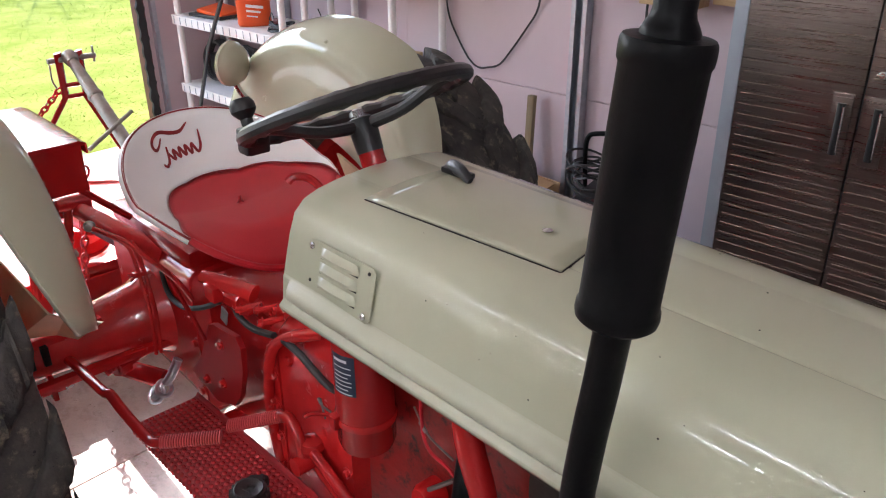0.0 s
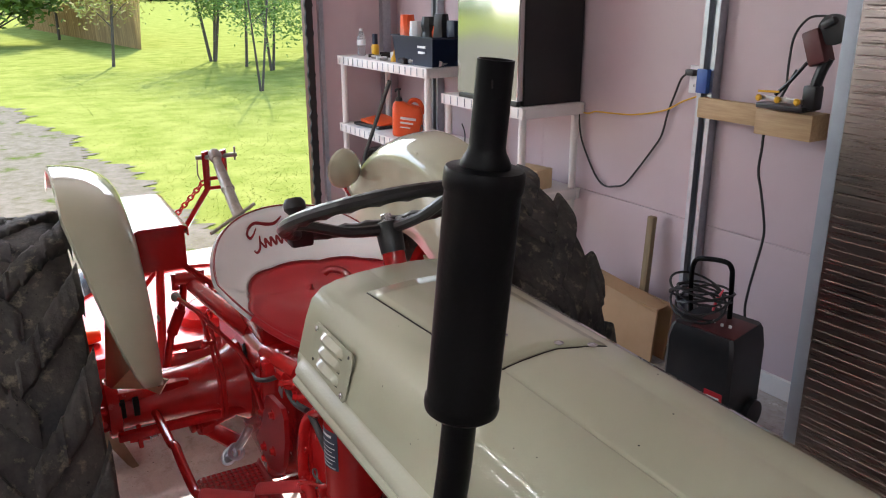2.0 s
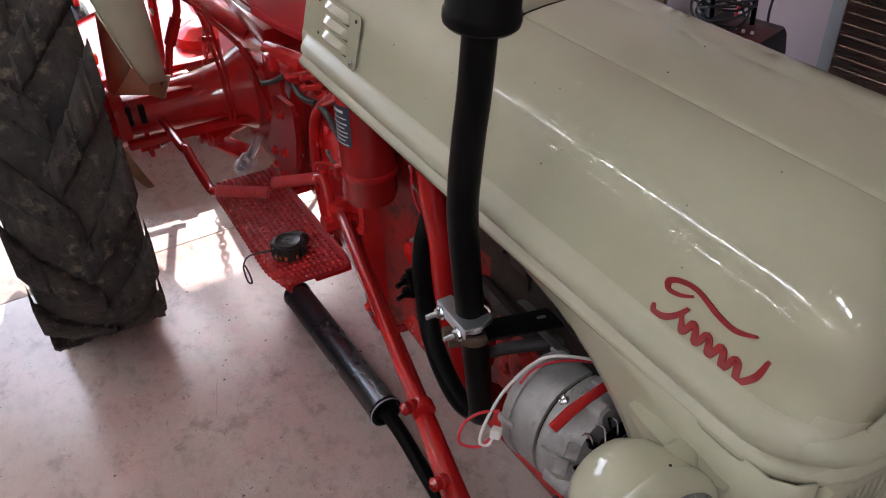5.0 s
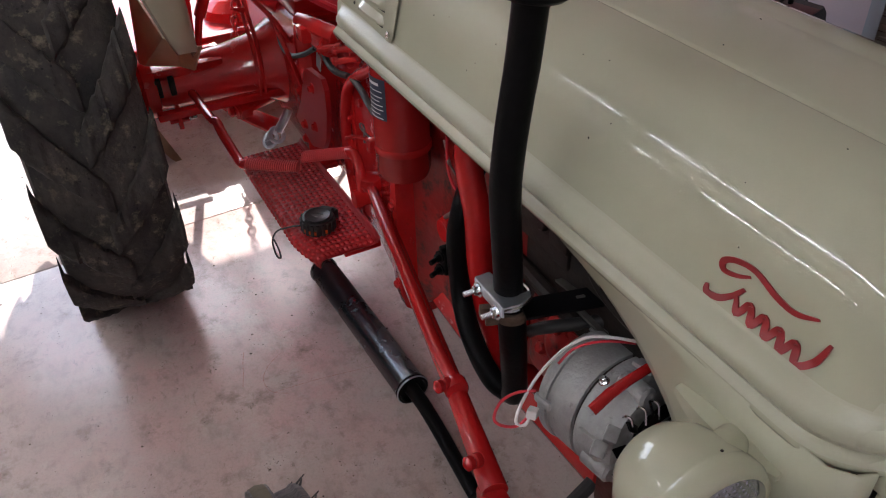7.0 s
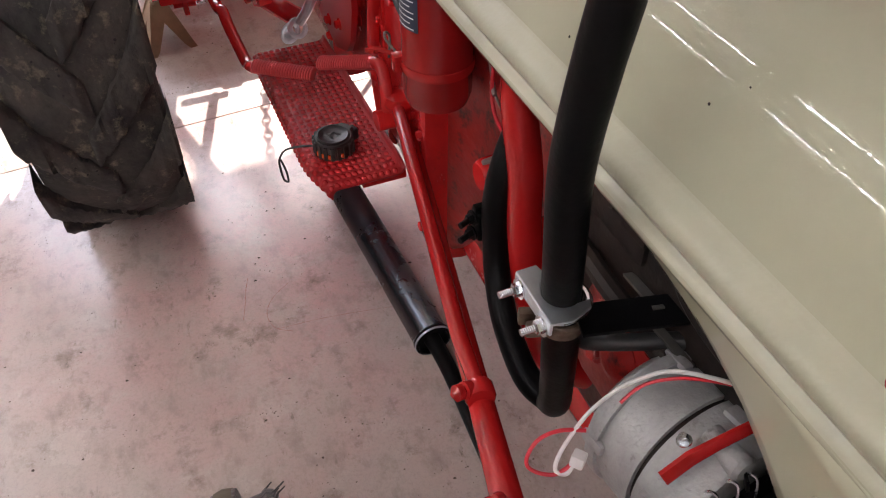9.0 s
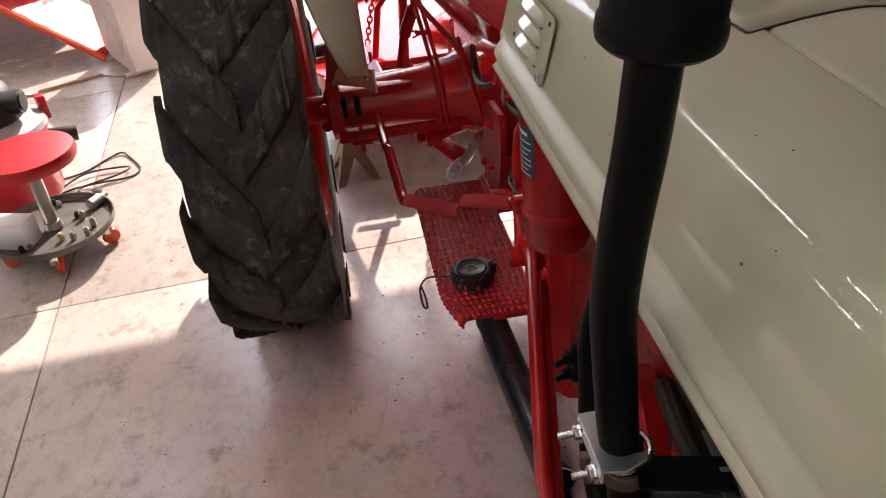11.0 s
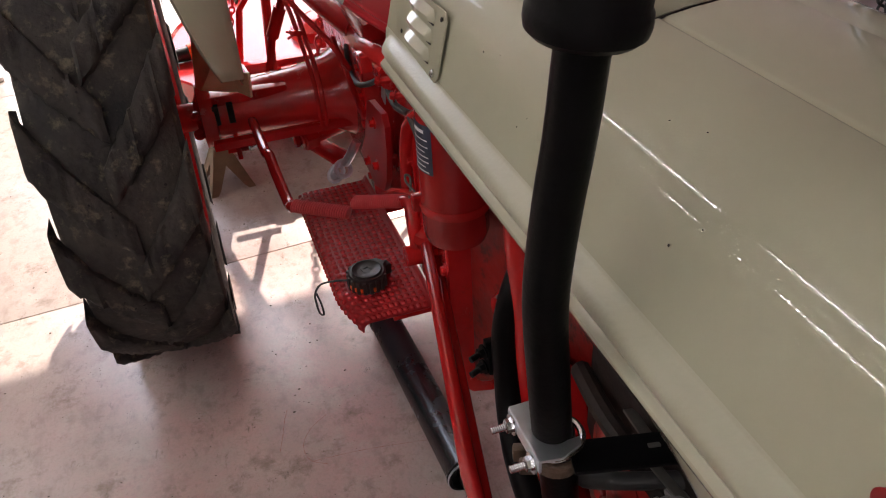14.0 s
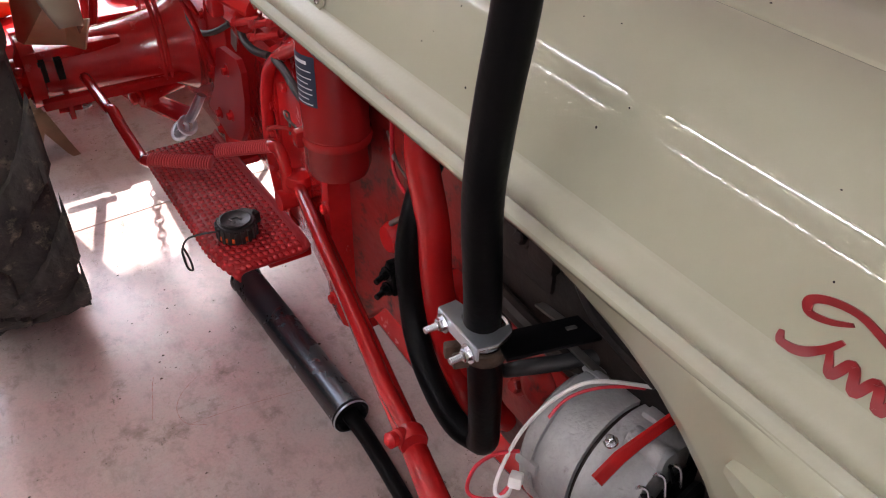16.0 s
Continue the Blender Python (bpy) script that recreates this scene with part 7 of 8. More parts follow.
    lathe(b, [(0.15, 0.0), (0.14, 0.04), (0.09, 0.07), (0.085, 0.075), (0.06, 0.08), (0.0, 0.082)], (0, 1.25, 0.365), (0, 0, 1), 24)
    tube(b, [(0, 1.25, 0.53), (0, 0.95, 0.56)], 0.05, 16, curve=False)
    part("gearbox", b, RED_CAST, m)
    b = B()
    tube(b, [(0, 0.95, 0.56), (0, 0.35, 0.62)], 0.035, 16, curve=False)
    part("drive_shaft", b, BLACK, m, "black driveshaft tube")
    b = B()
    box(b, (-0.22, 0.90, 0.38), (0.07, 0.14, 0.03), bevel=0.004)
    box(b, (0.0, 0.90, 0.39), (1.1, 0.05, 0.05), bevel=0.006)
    part("front_rail", b, RED, m)
    b = B()
    tube(b, [(-0.30, 1.9, 0.385), (-0.42, 2.25, 0.40), (-0.44, 2.35, 0.25)], 0.022, 10)
    part("tail_arm", b, RED, m)
    b = B()
    lathe(b, [(0.05, -0.05), (0.15, -0.045), (0.175, -0.02), (0.175, 0.02), (0.15, 0.045), (0.05, 0.05)], (-0.44, 2.38, 0.14), (1, 0.1, 0), 28)
    part("tail_wheel", b, TYRE_FRONT, m, "solid grey rubber tail wheel")


rotary_mower()


def grinder_on_deck():
    g = thing("angle_grinder", "orange and black power tool lying on the mower deck", "power tool", pose(-0.585, 1.17, 0.366, 0, 0, 10))
    b = B()
    tube(b, [(-0.10, 0, 0.03), (0.0, 0, 0.03)], [0.026, 0.03], 12, curve=False)
    part("grip", b, BLACK_PLASTIC, g)
    b = B()
    tube(b, [(0.0, 0, 0.035), (0.05, 0, 0.035), (0.09, 0, 0.03)], [0.034, 0.036, 0.026], 12)
    part("housing", b, ORANGE, g)


grinder_on_deck()


# ---- things along the walls (in the building's own axes) ----
def at_building(u, v, z=0.0, turn=0.0):
    return BUILDING @ pose(u, v, z, 0, 0, turn)


def shelf_unit(name, label, u, v, w, d, heights, tall, turn=0):
    """Moulded plastic shelving: ribbed-edge trays on round posts. w along v, d along u."""
    s = thing(name, label, "shelf", at_building(u, v), "plastic shelving")
    for x in (0.035, d - 0.035):
        for y in (0.04, w - 0.04):
            b = B()
            lathe(b, [(0.026, 0), (0.024, 0.01), (0.022, tall - 0.02), (0.02, tall)], (x, y, 0), (0, 0, 1), 16)
            part("post", b, PLASTIC_WHITE, s)
    for z in heights:
        b = B()
        box(b, (d / 2, w / 2, z - 0.006), (d, w, 0.012), bevel=0.003)
        box(b, (0.012, w / 2, z - 0.035), (0.022, w, 0.06), bevel=0.006)
        box(b, (d - 0.012, w / 2, z - 0.035), (0.022, w, 0.06), bevel=0.006)
        box(b, (d / 2, 0.012, z - 0.035), (d - 0.05, 0.022, 0.06), bevel=0.006)
        box(b, (d / 2, w - 0.012, z - 0.035), (d - 0.05, 0.022, 0.06), bevel=0.006)
        tray = part("shelf", b, PLASTIC_WHITE, s)
        b = B()
        n = int(w / 0.075)
        for k in range(n):
            y = (k + 0.5) * w / n
            box(b, (-0.001, y, z - 0.032), (0.004, 0.004, 0.05))
        part("edge_groove", b, GREY_FRAME, tray)["kind"] = "stuff"
    return s


shelf_unit("shelf_unit", "white plastic shelving crowded with garage bottles and bins", 1.78, 1.97, 1.30, 0.45, (0.42, 0.90, 1.41), 1.40)
shelf_unit("low_shelf_unit", "short white plastic shelving under a small fridge", 1.87, 1.10, 0.84, 0.46, (0.30, 0.745, 1.255), 1.25)


def mini_fridge():
    f = thing("mini_fridge", "small black fridge with a polished steel door, on plastic shelving", "fridge", at_building(1.86, 1.13, 1.257))
    b = B()
    box(b, (0.26, 0.31, 0.43), (0.42, 0.60, 0.86), bevel=0.006)
    part("cabinet", b, FRIDGE_SIDE, f)
    b = B()
    box(b, (0.022, 0.31, 0.445), (0.04, 0.60, 0.83), bevel=0.008)
    part("door", b, FRIDGE_DOOR, f, "polished steel door")
    b = B()
    box(b, (0.02, 0.31, 0.014), (0.03, 0.58, 0.028), bevel=0.004)
    part("base_strip", b, BLACK_PLASTIC, f)


mini_fridge()


def cabinet():
    """A tall two-door stainless cabinet with pressed horizontal ribs and recessed grips."""
    c = thing("steel_cabinet", "tall stainless garage cabinet with ribbed double doors", "cabinet", at_building(1.60, -0.87))
    b = B()
    box(b, (0.25, -0.46, 0.95), (0.46, 0.90, 1.86), bevel=0.004)
    part("carcass", b, GREY_FRAME, c)
    b = B()
    box(b, (0.008, -0.026, 0.95), (0.02, 0.05, 1.90), bevel=0.003)
    box(b, (0.008, -0.894, 0.95), (0.02, 0.05, 1.90), bevel=0.003)
    box(b, (0.008, -0.46, 1.885), (0.02, 0.82, 0.03), bevel=0.003)
    box(b, (0.008, -0.46, 0.03), (0.02, 0.82, 0.06), bevel=0.003)
    part("frame", b, GREY_FRAME, c, "grey painted door frame")
    for k in (0, 1):
        y = -0.053 - 0.407 * k
        b = B()
        box(b, (0.004, y - 0.2015, 0.965), (0.02, 0.401, 1.80), bevel=0.003)
        d = part("door", b, STAINLESS, c, "brushed stainless door with pressed ribs")
        rib = B()
        tube(rib, [(0, 0.0, 0), (0, 0.37, 0)], 0.0050, 8, curve=False, flat=0.10)
        mesh = finish("rib", rib, STAINLESS)
        short = B()
        tube(short, [(0, 0.0, 0), (0, 0.27, 0)], 0.0050, 8, curve=False, flat=0.10)
        mesh2 = finish("rib", short, STAINLESS)
        for j in range(47):
            z = 0.11 + 0.0375 * j
            near = 0.92 < z < 1.20
            o = new("rib", mesh2 if near else mesh)
            o.parent = d
            o.location = (-0.0055, y - 0.386 + (0.10 if (near and k == 0) else 0.0), z)
        yc = -0.405 if k == 0 else -0.515
        b = B()
        box(b, (-0.010, yc, 1.06), (0.012, 0.066, 0.235), bevel=0.006)
        h = part("grip_plate", b, STAINLESS, d)
        b = B()
        tube(b, [(-0.0165, yc, 0.975), (-0.0165, yc, 1.145)], 0.013, 12, curve=False)
        part("grip_recess", b, BLACK_PLASTIC, h)
        b = B()
        tube(b, [(-0.019, yc - 0.008, 0.985), (-0.022, yc - 0.008, 1.135)], 0.006, 10, curve=False)
        part("grip_bar", b, CHROME, h)
    b = B()
    lathe(b, [(0.013, 0), (0.013, 0.006), (0.009, 0.010), (0.0, 0.010)], (-0.004, -0.50, 1.245), (-1, 0, 0), 18)
    box(b, (-0.012, -0.495, 1.245), (0.006, 0.022, 0.008), bevel=0.002)
    part("lock", b, CHROME, c, "chrome key lock")


cabinet()


def wall_fittings():
    o = thing("wall_outlet", "white double wall outlet with a black plug", "outlet", at_building(WALL_U - 0.006, 0.315, 1.455))
    b = B()
    box(b, (0, 0, 0), (0.012, 0.085, 0.135), bevel=0.004)
    plate_ = part("cover_plate", b, CARTON_WHITE, o)
    b = B()
    for z in (-0.03, 0.03):
        for y in (-0.008, 0.008):
            box(b, (-0.007, y, z), (0.004, 0.003, 0.010))
    part("socket_slot", b, IRON_AND_SHADE, plate_)
    b = B()
    box(b, (-0.026, 0.015, 0.034), (0.04, 0.05, 0.03), bevel=0.006)
    part("plug", b, BLACK_PLASTIC, o)
    x = thing("junction_box", "bright blue plastic junction box on the post", "box", at_building(WALL_U - 0.062, 0.215, 1.46))
    b = B()
    box(b, (-0.016, 0, 0), (0.03, 0.062, 0.115), bevel=0.005)
    part("shell", b, BLUE_PLASTIC, x)
    def cord(name, pts, r, mat, label):
        t = thing(name, label, "cable", at_building(0, 0))
        b = B()
        tube(b, pts, r, 8)
        part("cord", b, mat, t)
    W = WALL_U - 0.02
    cord("power_cord", [(W - 0.02, 0.33, 1.49), (W - 0.02, 0.38, 1.46), (W, 0.43, 1.38), (W, 0.47, 1.27), (W, 0.50, 1.15), (W, 0.56, 1.06), (W, 0.66, 0.93), (W, 0.74, 0.84), (W, 0.82, 0.81), (W, 0.90, 0.80), (W, 0.97, 0.84), (W, 1.05, 0.94), (W, 1.12, 1.06), (W, 1.145, 1.20), (W, 1.15, 1.30)], 0.0055, RUBBER, "black fridge cord hanging in a loop on the wall")
    cord("extension_cord", [(W - 0.01, 0.26, 1.385), (W - 0.02, 0.36, 1.345), (W, 0.50, 1.28), (W, 0.70, 1.235), (W, 0.85, 1.222), (W, 1.0, 1.215), (W, 1.14, 1.20), (W, 1.6, 1.30), (W, 2.2, 1.45), (W, 3.0, 1.42)], 0.0045, YELLOW, "tan extension cord strung along the wall")
    cord("hanging_cable", [(2.19, -0.33, 1.56), (2.18, -0.27, 1.42), (2.19, -0.215, 1.30), (2.19, -0.21, 1.20), (2.2, -0.20, 1.10), (2.2, -0.23, 1.0), (2.2, -0.265, 0.86), (2.2, -0.265, 0.78), (2.2, -0.245, 0.66), (2.2, -0.225, 0.53), (2.2, -0.22, 0.43), (2.2, -0.25, 0.30), (2.2, -0.30, 0.12), (2.15, -0.36, 0.01), (2.05, -0.40, 0.008)], 0.006, RUBBER, "black cord hanging down the wall to the floor")
    cord("tool_lead", [(2.12, -0.34, 1.49), (2.13, -0.33, 1.60), (2.13, -0.34, 1.70), (2.14, -0.38, 1.765), (2.15, -0.43, 1.78), (2.15, -0.49, 1.775)], 0.005, RUBBER, "black lead looped over the sharpener")
    b = B()
    box(b, (2.25, 0.0, 1.34), (0.04, 0.40, 0.095), bevel=0.003)
    t = thing("pine_board", "pale pine board fixed across the posts", "board", at_building(0, 0), "boards on the wall")
    part("board", b, WOOD, t)
    b = B()
    box(b, (2.19, -0.335, 1.335), (0.12, 0.27, 0.11), bevel=0.003)
    t = thing("pine_block", "stained wooden block carrying a tool", "board", at_building(0, 0), "boards on the wall")
    part("block", b, WOOD, t)
    b = B()
    box(b, (2.24, -0.9, 1.34), (0.05, 0.8, 0.09), bevel=0.003)
    part("rear_board", b, WOOD, t)


wall_fittings()


def chain_sharpener():
    t = thing("chain_sharpener", "maroon and black bench chain sharpener on the wooden block", "power tool", at_building(0, 0))
    b = B()
    box(b, (2.13, -0.34, 1.412), (0.10, 0.22, 0.022), bevel=0.005)
    box(b, (2.14, -0.45, 1.46), (0.06, 0.06, 0.10), bevel=0.012)
    tube(b, [(2.14, -0.45, 1.48), (2.14, -0.47, 1.56), (2.15, -0.49, 1.62)], 0.022, 10)
    part("base_arm", b, BLACK_PLASTIC, t)
    b = B()
    box(b, (2.14, -0.445, 1.66), (0.08, 0.075, 0.14), pose(0, 0, 0, -22, 0, 0).to_3x3(), bevel=0.012)
    part("motor_housing", b, MAROON, t, "maroon motor housing")
    b = B()
    lathe(b, [(0.02, -0.012), (0.06, -0.008), (0.06, 0.008), (0.02, 0.012)], (2.14, -0.50, 1.73), (1, 0.2, 0), 24)
    box(b, (2.13, -0.49, 1.755), (0.05, 0.06, 0.03), pose(0, 0, 0, -30, 0, 0).to_3x3(), bevel=0.01)
    tube(b, [(2.12, -0.42, 1.60), (2.11, -0.36, 1.52), (2.11, -0.30, 1.46)], 0.008, 8)
    part("grinding_head", b, BLACK_PLASTIC, t)
    b = B()
    box(b, (2.085, -0.34, 1.445), (0.012, 0.21, 0.022), bevel=0.003)
    part("chain_rail", b, STEEL, t, "steel chain rail")
    for y in (-0.25, -0.34, -0.43):
        b = B()
        lathe(b, [(0.006, 0), (0.013, 0.003), (0.015, 0.012), (0.010, 0.018), (0.0, 0.019)], (2.078, y, 1.445), (-1, 0, 0), 12)
        part("thumb_knob", b, YELLOW, t, "small amber knob")
    b = B()
    tube(b, [(2.09, -0.23, 1.47), (2.09, -0.33, 1.475)], 0.005, 8, curve=False)
    part("feed_screw", b, YELLOW, t)


chain_sharpener()


def battery_charger():
    c = thing("battery_charger", "black wheeled battery charger with a red panel and coiled leads", "charger", at_building(1.90, -0.30, 0.0, 6) @ Matrix.Scale(0.88, 4))
    b = B()
    rings = []
    for z, k in ((0.07, 0.96), (0.09, 1.0), (0.44, 1.0), (0.50, 0.94), (0.525, 0.88)):
        w, d = 0.19 * k, 0.15 * k
        rings.append([Vector((d * x, w * y, z + (0.03 if x > 0 and z > 0.45 else 0.0))) for x, y in ((-1, -0.9), (-0.9, -1), (0.9, -1), (1, -0.9), (1, 0.9), (0.9, 1), (-0.9, 1), (-1, 0.9))])
    loft(b, rings)
    part("case", b, BLACK_PLASTIC, c)
    b = B()
    box(b, (-0.02, -0.05, 0.5405), (0.20, 0.24, 0.006), pose(0, 0, 0, 0, -7, 0).to_3x3(), bevel=0.002)
    p = part("control_panel", b, MAROON, c, "dull red control panel")
    for x, y in ((-0.04, -0.05), (-0.03, -0.09), (-0.03, 0.0)):
        b = B()
        lathe(b, [(0.008, 0), (0.008, 0.012), (0.005, 0.014)], (x, y, 0.542), (0.1, 0, 1), 10)
        part("switch", b, PRINT_WHITE, p)
    b = B()
    box(b, (-0.151, -0.11, 0.20), (0.004, 0.10, 0.08))
    part("front_badge", b, WIRE_RED, c, "red front badge")
    b = B()
    for k in range(2):
        box(b, (-0.1545, -0.11, 0.21 - 0.025 * k), (0.003, 0.07 - 0.02 * k, 0.009))
    part("badge_bar", b, PRINT_WHITE, c)
    b = B()
    tube(b, [(0.06, 0.19, 0.45), (0.04, 0.20, 0.70), (0.04, 0.19, 0.80), (0.04, 0.14, 0.83), (0.04, 0.02, 0.845), (0.04, -0.02, 0.82), (0.04, -0.03, 0.75), (0.06, -0.03, 0.52)], 0.013, 12)
    part("handle", b, BLACK, c, "black tube handle")
    for y in (-0.20, 0.20):
        b = B()
        lathe(b, [(0.02, -0.02), (0.075, -0.018), (0.08, 0), (0.075, 0.018), (0.02, 0.02)], (0.07, y, 0.08), (0, 1, 0), 24)
        part("wheel", b, BLACK_PLASTIC, c)
    rnd = random.Random(6)
    for k in range(7):
        b = B()
        ctr = Vector((-0.01 + rnd.uniform(-0.03, 0.03), 0.10 + rnd.uniform(-0.03, 0.03), 0.60 + 0.014 * k))
        rx, ry, ph, tl = rnd.uniform(0.09, 0.14), rnd.uniform(0.10, 0.16), rnd.random() * 6, rnd.uniform(-0.35, 0.35)
        pts = []
        for i in range(19):
            t = ph + 2 * math.pi * i / 18
            pts.append(ctr + Vector((rx * math.cos(t), ry * math.sin(t), 0.05 * math.sin(t + k) + tl * rx * math.cos(t))))
        tube(b, pts, 0.0065, 6, steps=2)
        part("coiled_lead", b, RUBBER, c, "black charging lead")
    b = B()
    tube(b, [(-0.02, 0.02, 0.60), (-0.03, 0.0, 0.66), (-0.01, -0.02, 0.72)], [0.012, 0.014, 0.006], 8, flat=0.5)
    part("clamp", b, WIRE_RED, c, "red jaw clamp")


battery_charger()


def leaning_things():
    s = thing("wooden_stake", "weathered square wooden stake standing against the wall", "stake", at_building(2.27, 0.475, 0, 5))
    b = B()
    box(b, (0, 0, 0.36), (0.035, 0.04, 0.72), pose(0, 0, 0, 0, 3, 0).to_3x3(), bevel=0.004)
    part("shaft", b, WOOD_DARK, s)
    c = thing("cardboard_box", "flattened brown cardboard carton on the floor by the wall", "cardboard box", at_building(2.19, 0.53, 0, -4))
    b = B()
    box(b, (0.03, 0, 0.155), (0.012, 0.62, 0.31), pose(0, 0, 0, 0, 8, 0).to_3x3(), bevel=0.003)
    part("back_panel", b, CARDBOARD, c)
    b = B()
    box(b, (-0.06, 0.0, 0.150), (0.012, 0.60, 0.30), pose(0, 0, 0, 0, 4, 0).to_3x3(), bevel=0.003)
    part("front_panel", b, CARDBOARD, c)
    b = B()
    box(b, (-0.02, 0.0, 0.312), (0.10, 0.58, 0.006), pose(0, 0, 0, 4, -10, 0).to_3x3(), bevel=0.002)
    part("flap", b, CARDBOARD, c)
    p = thing("broom_handle", "thin black pole leaning on the shelving", "pole", at_building(0, 0))
    b = B()
    tube(b, [(1.73, 2.36, 1.30), (1.72, 2.72, 0.76), (1.70, 3.05, 0.02)], 0.014, 10, curve=False)
    part("shaft", b, BLACK_PLASTIC, p)


leaning_things()


def shelf_contents():
    """Bottles, bins, coils and a jug on the shelving."""
    Z1, Z0 = 1.412, 0.902
    t = thing("water_bottle", "small clear plastic water bottle on the top shelf", "bottle", at_building(1.92, 3.13, Z1))
    b = B()
    lathe(b, [(0.028, 0), (0.032, 0.006), (0.031, 0.05), (0.033, 0.06), (0.031, 0.10), (0.032, 0.13), (0.018, 0.165), (0.012, 0.175), (0.012, 0.182)], (0, 0, 0), (0, 0, 1), 20)
    body = part("body", b, CLEAR, t)
    b = B()
    lathe(b, [(0.0335, 0.075), (0.0335, 0.115)], (0, 0, 0), (0, 0, 1), 20, caps=False)
    part("wrap", b, PRINT_WHITE, t, "white paper wrap")
    b = B()
    lathe(b, [(0.014, 0.18), (0.014, 0.195), (0.0, 0.196)], (0, 0, 0), (0, 0, 1), 14)
    part("cap", b, PRINT_WHITE, t)
    t = thing("spray_can", "amber bottle with a tall dark blue cap", "bottle", at_building(1.93, 2.93, Z1))
    b = B()
    lathe(b, [(0.026, 0), (0.028, 0.005), (0.028, 0.08), (0.018, 0.095)], (0, 0, 0), (0, 0, 1), 18)
    part("body", b, YELLOW, t)
    b = B()
    lathe(b, [(0.02, 0.09), (0.02, 0.165), (0.0, 0.168)], (0, 0, 0), (0, 0, 1), 16)
    part("cap", b, LABEL_BLUE, t)
    rnd = random.Random(21)
    for k in range(9):
        u, v = 1.84 + rnd.random() * 0.2, 2.50 + 0.45 * rnd.random()
        t = thing("small_part", "small dark hardware part lying on the shelf", "hardware", at_building(u, v, Z1, rnd.random() * 90), "hardware on the shelf")
        b = B()
        h = rnd.uniform(0.015, 0.04)
        box(b, (0, 0, h / 2), (rnd.uniform(0.02, 0.05), rnd.uniform(0.03, 0.08), h), bevel=0.005)
        part("lump", b, rnd.choice((IRON_AND_SHADE, STEEL, BLACK_PLASTIC, PRINT_WHITE)), t)
    t = thing("yellow_funnel", "little yellow funnel on the shelf", "funnel", at_building(1.86, 2.52, Z1))
    b = B()
    lathe(b, [(0.03, 0), (0.02, 0.03), (0.008, 0.05), (0.005, 0.08)], (0, 0, 0), (0, 0, 1), 14)
    part("cone", b, YELLOW, t)
    t = thing("storage_bin", "dark blue plastic bin stuffed with orange and white bags", "bin", at_building(1.97, 2.22, Z1))
    b = B()
    rings = [[Vector((x * k, y * k, z)) for x, y in ((-0.15, -0.26), (0.15, -0.26), (0.15, 0.26), (-0.15, 0.26))] for z, k in ((0.0, 0.9), (0.17, 0.98), (0.18, 1.03), (0.185, 1.03), (0.18, 0.98), (0.17, 0.96), (0.008, 0.88))]
    loft(b, rings)
    part("tub", b, LABEL_BLUE, t)
    for k, (y, mat, h) in enumerate(((0.20, ORANGE, 0.30), (0.12, PRINT_WHITE, 0.26), (0.16, WIRE_RED, 0.21), (0.03, BLACK_PLASTIC, 0.29), (-0.10, BLACK_PLASTIC, 0.31), (-0.02, ORANGE, 0.23), (-0.18, LABEL_BLUE, 0.27))):
        b = B()
        rings = []
        for j in range(7):
            f = j / 6
            rings.append([Vector((0.02 * k - 0.06 + (0.055 + rnd.uniform(-0.012, 0.012)) * math.cos(a) * (1.0 - 0.25 * f), y + (0.06 + rnd.uniform(-0.012, 0.012)) * math.sin(a) * (1.0 - 0.2 * f), 0.012 + h * f)) for a in (2 * math.pi * i / 9 for i in range(9))])
        loft(b, rings)
        part("bag", b, mat, t, angle=20)
    b = B()
    for k in range(2):
        box(b, (-0.1455, -0.12, 0.12 - 0.035 * k), (0.006, 0.10 - 0.02 * k, 0.014))
    part("writing_bar", b, PRINT_WHITE, t)
    for k in range(4):
        t = thing("work_glove", "crumpled grey work glove on the shelf edge", "glove", at_building(1.83 + 0.03 * k, 2.34 - 0.11 * k, Z1, 40 * k), "gloves on the shelf")
        b = B()
        rings = []
        for j in range(6):
            f = j / 5
            rings.append([Vector(((0.03 + rnd.uniform(-0.01, 0.01)) * math.cos(a), 0.09 * (f - 0.5), 0.02 + (0.018 + rnd.uniform(-0.007, 0.007)) * math.sin(a))) for a in (2 * math.pi * i / 8 for i in range(8))])
        loft(b, rings)
        part("glove", b, CAST_ALU if k % 2 else IRON_AND_SHADE, t, angle=20)
    # hand-cleaner jug with a pump
    t = thing("pump_jug", "orange hand-cleaner jug with a black pump", "jug", at_building(1.93, 2.47, Z0, 58))
    b = B()
    def ring(z, hx, hy, cy=0.0):
        return [Vector((hx * math.copysign(abs(math.cos(a)) ** 0.6, math.cos(a)), cy + hy * math.copysign(abs(math.sin(a)) ** 0.6, math.sin(a)), z)) for a in (2 * math.pi * i / 24 for i in range(24))]
    loft(b, [ring(0, 0.06, 0.10), ring(0.012, 0.068, 0.108), ring(0.16, 0.068, 0.108), ring(0.20, 0.06, 0.098, 0.008), ring(0.225, 0.04, 0.05, 0.05), ring(0.24, 0.025, 0.025, 0.06)])
    body = part("body", b, ORANGE, t)
    b = B()
    tube(b, [(0, 0.0, 0.20), (0, -0.03, 0.245), (0, -0.075, 0.24), (0, -0.10, 0.20), (0, -0.10, 0.15)], 0.016, 10)
    part("handle", b, ORANGE, t)
    b = B()
    lathe(b, [(0.024, 0.235), (0.024, 0.262), (0.008, 0.268), (0.008, 0.315), (0.016, 0.318), (0.016, 0.328)], (0, 0.06, 0), (0, 0, 1), 16)
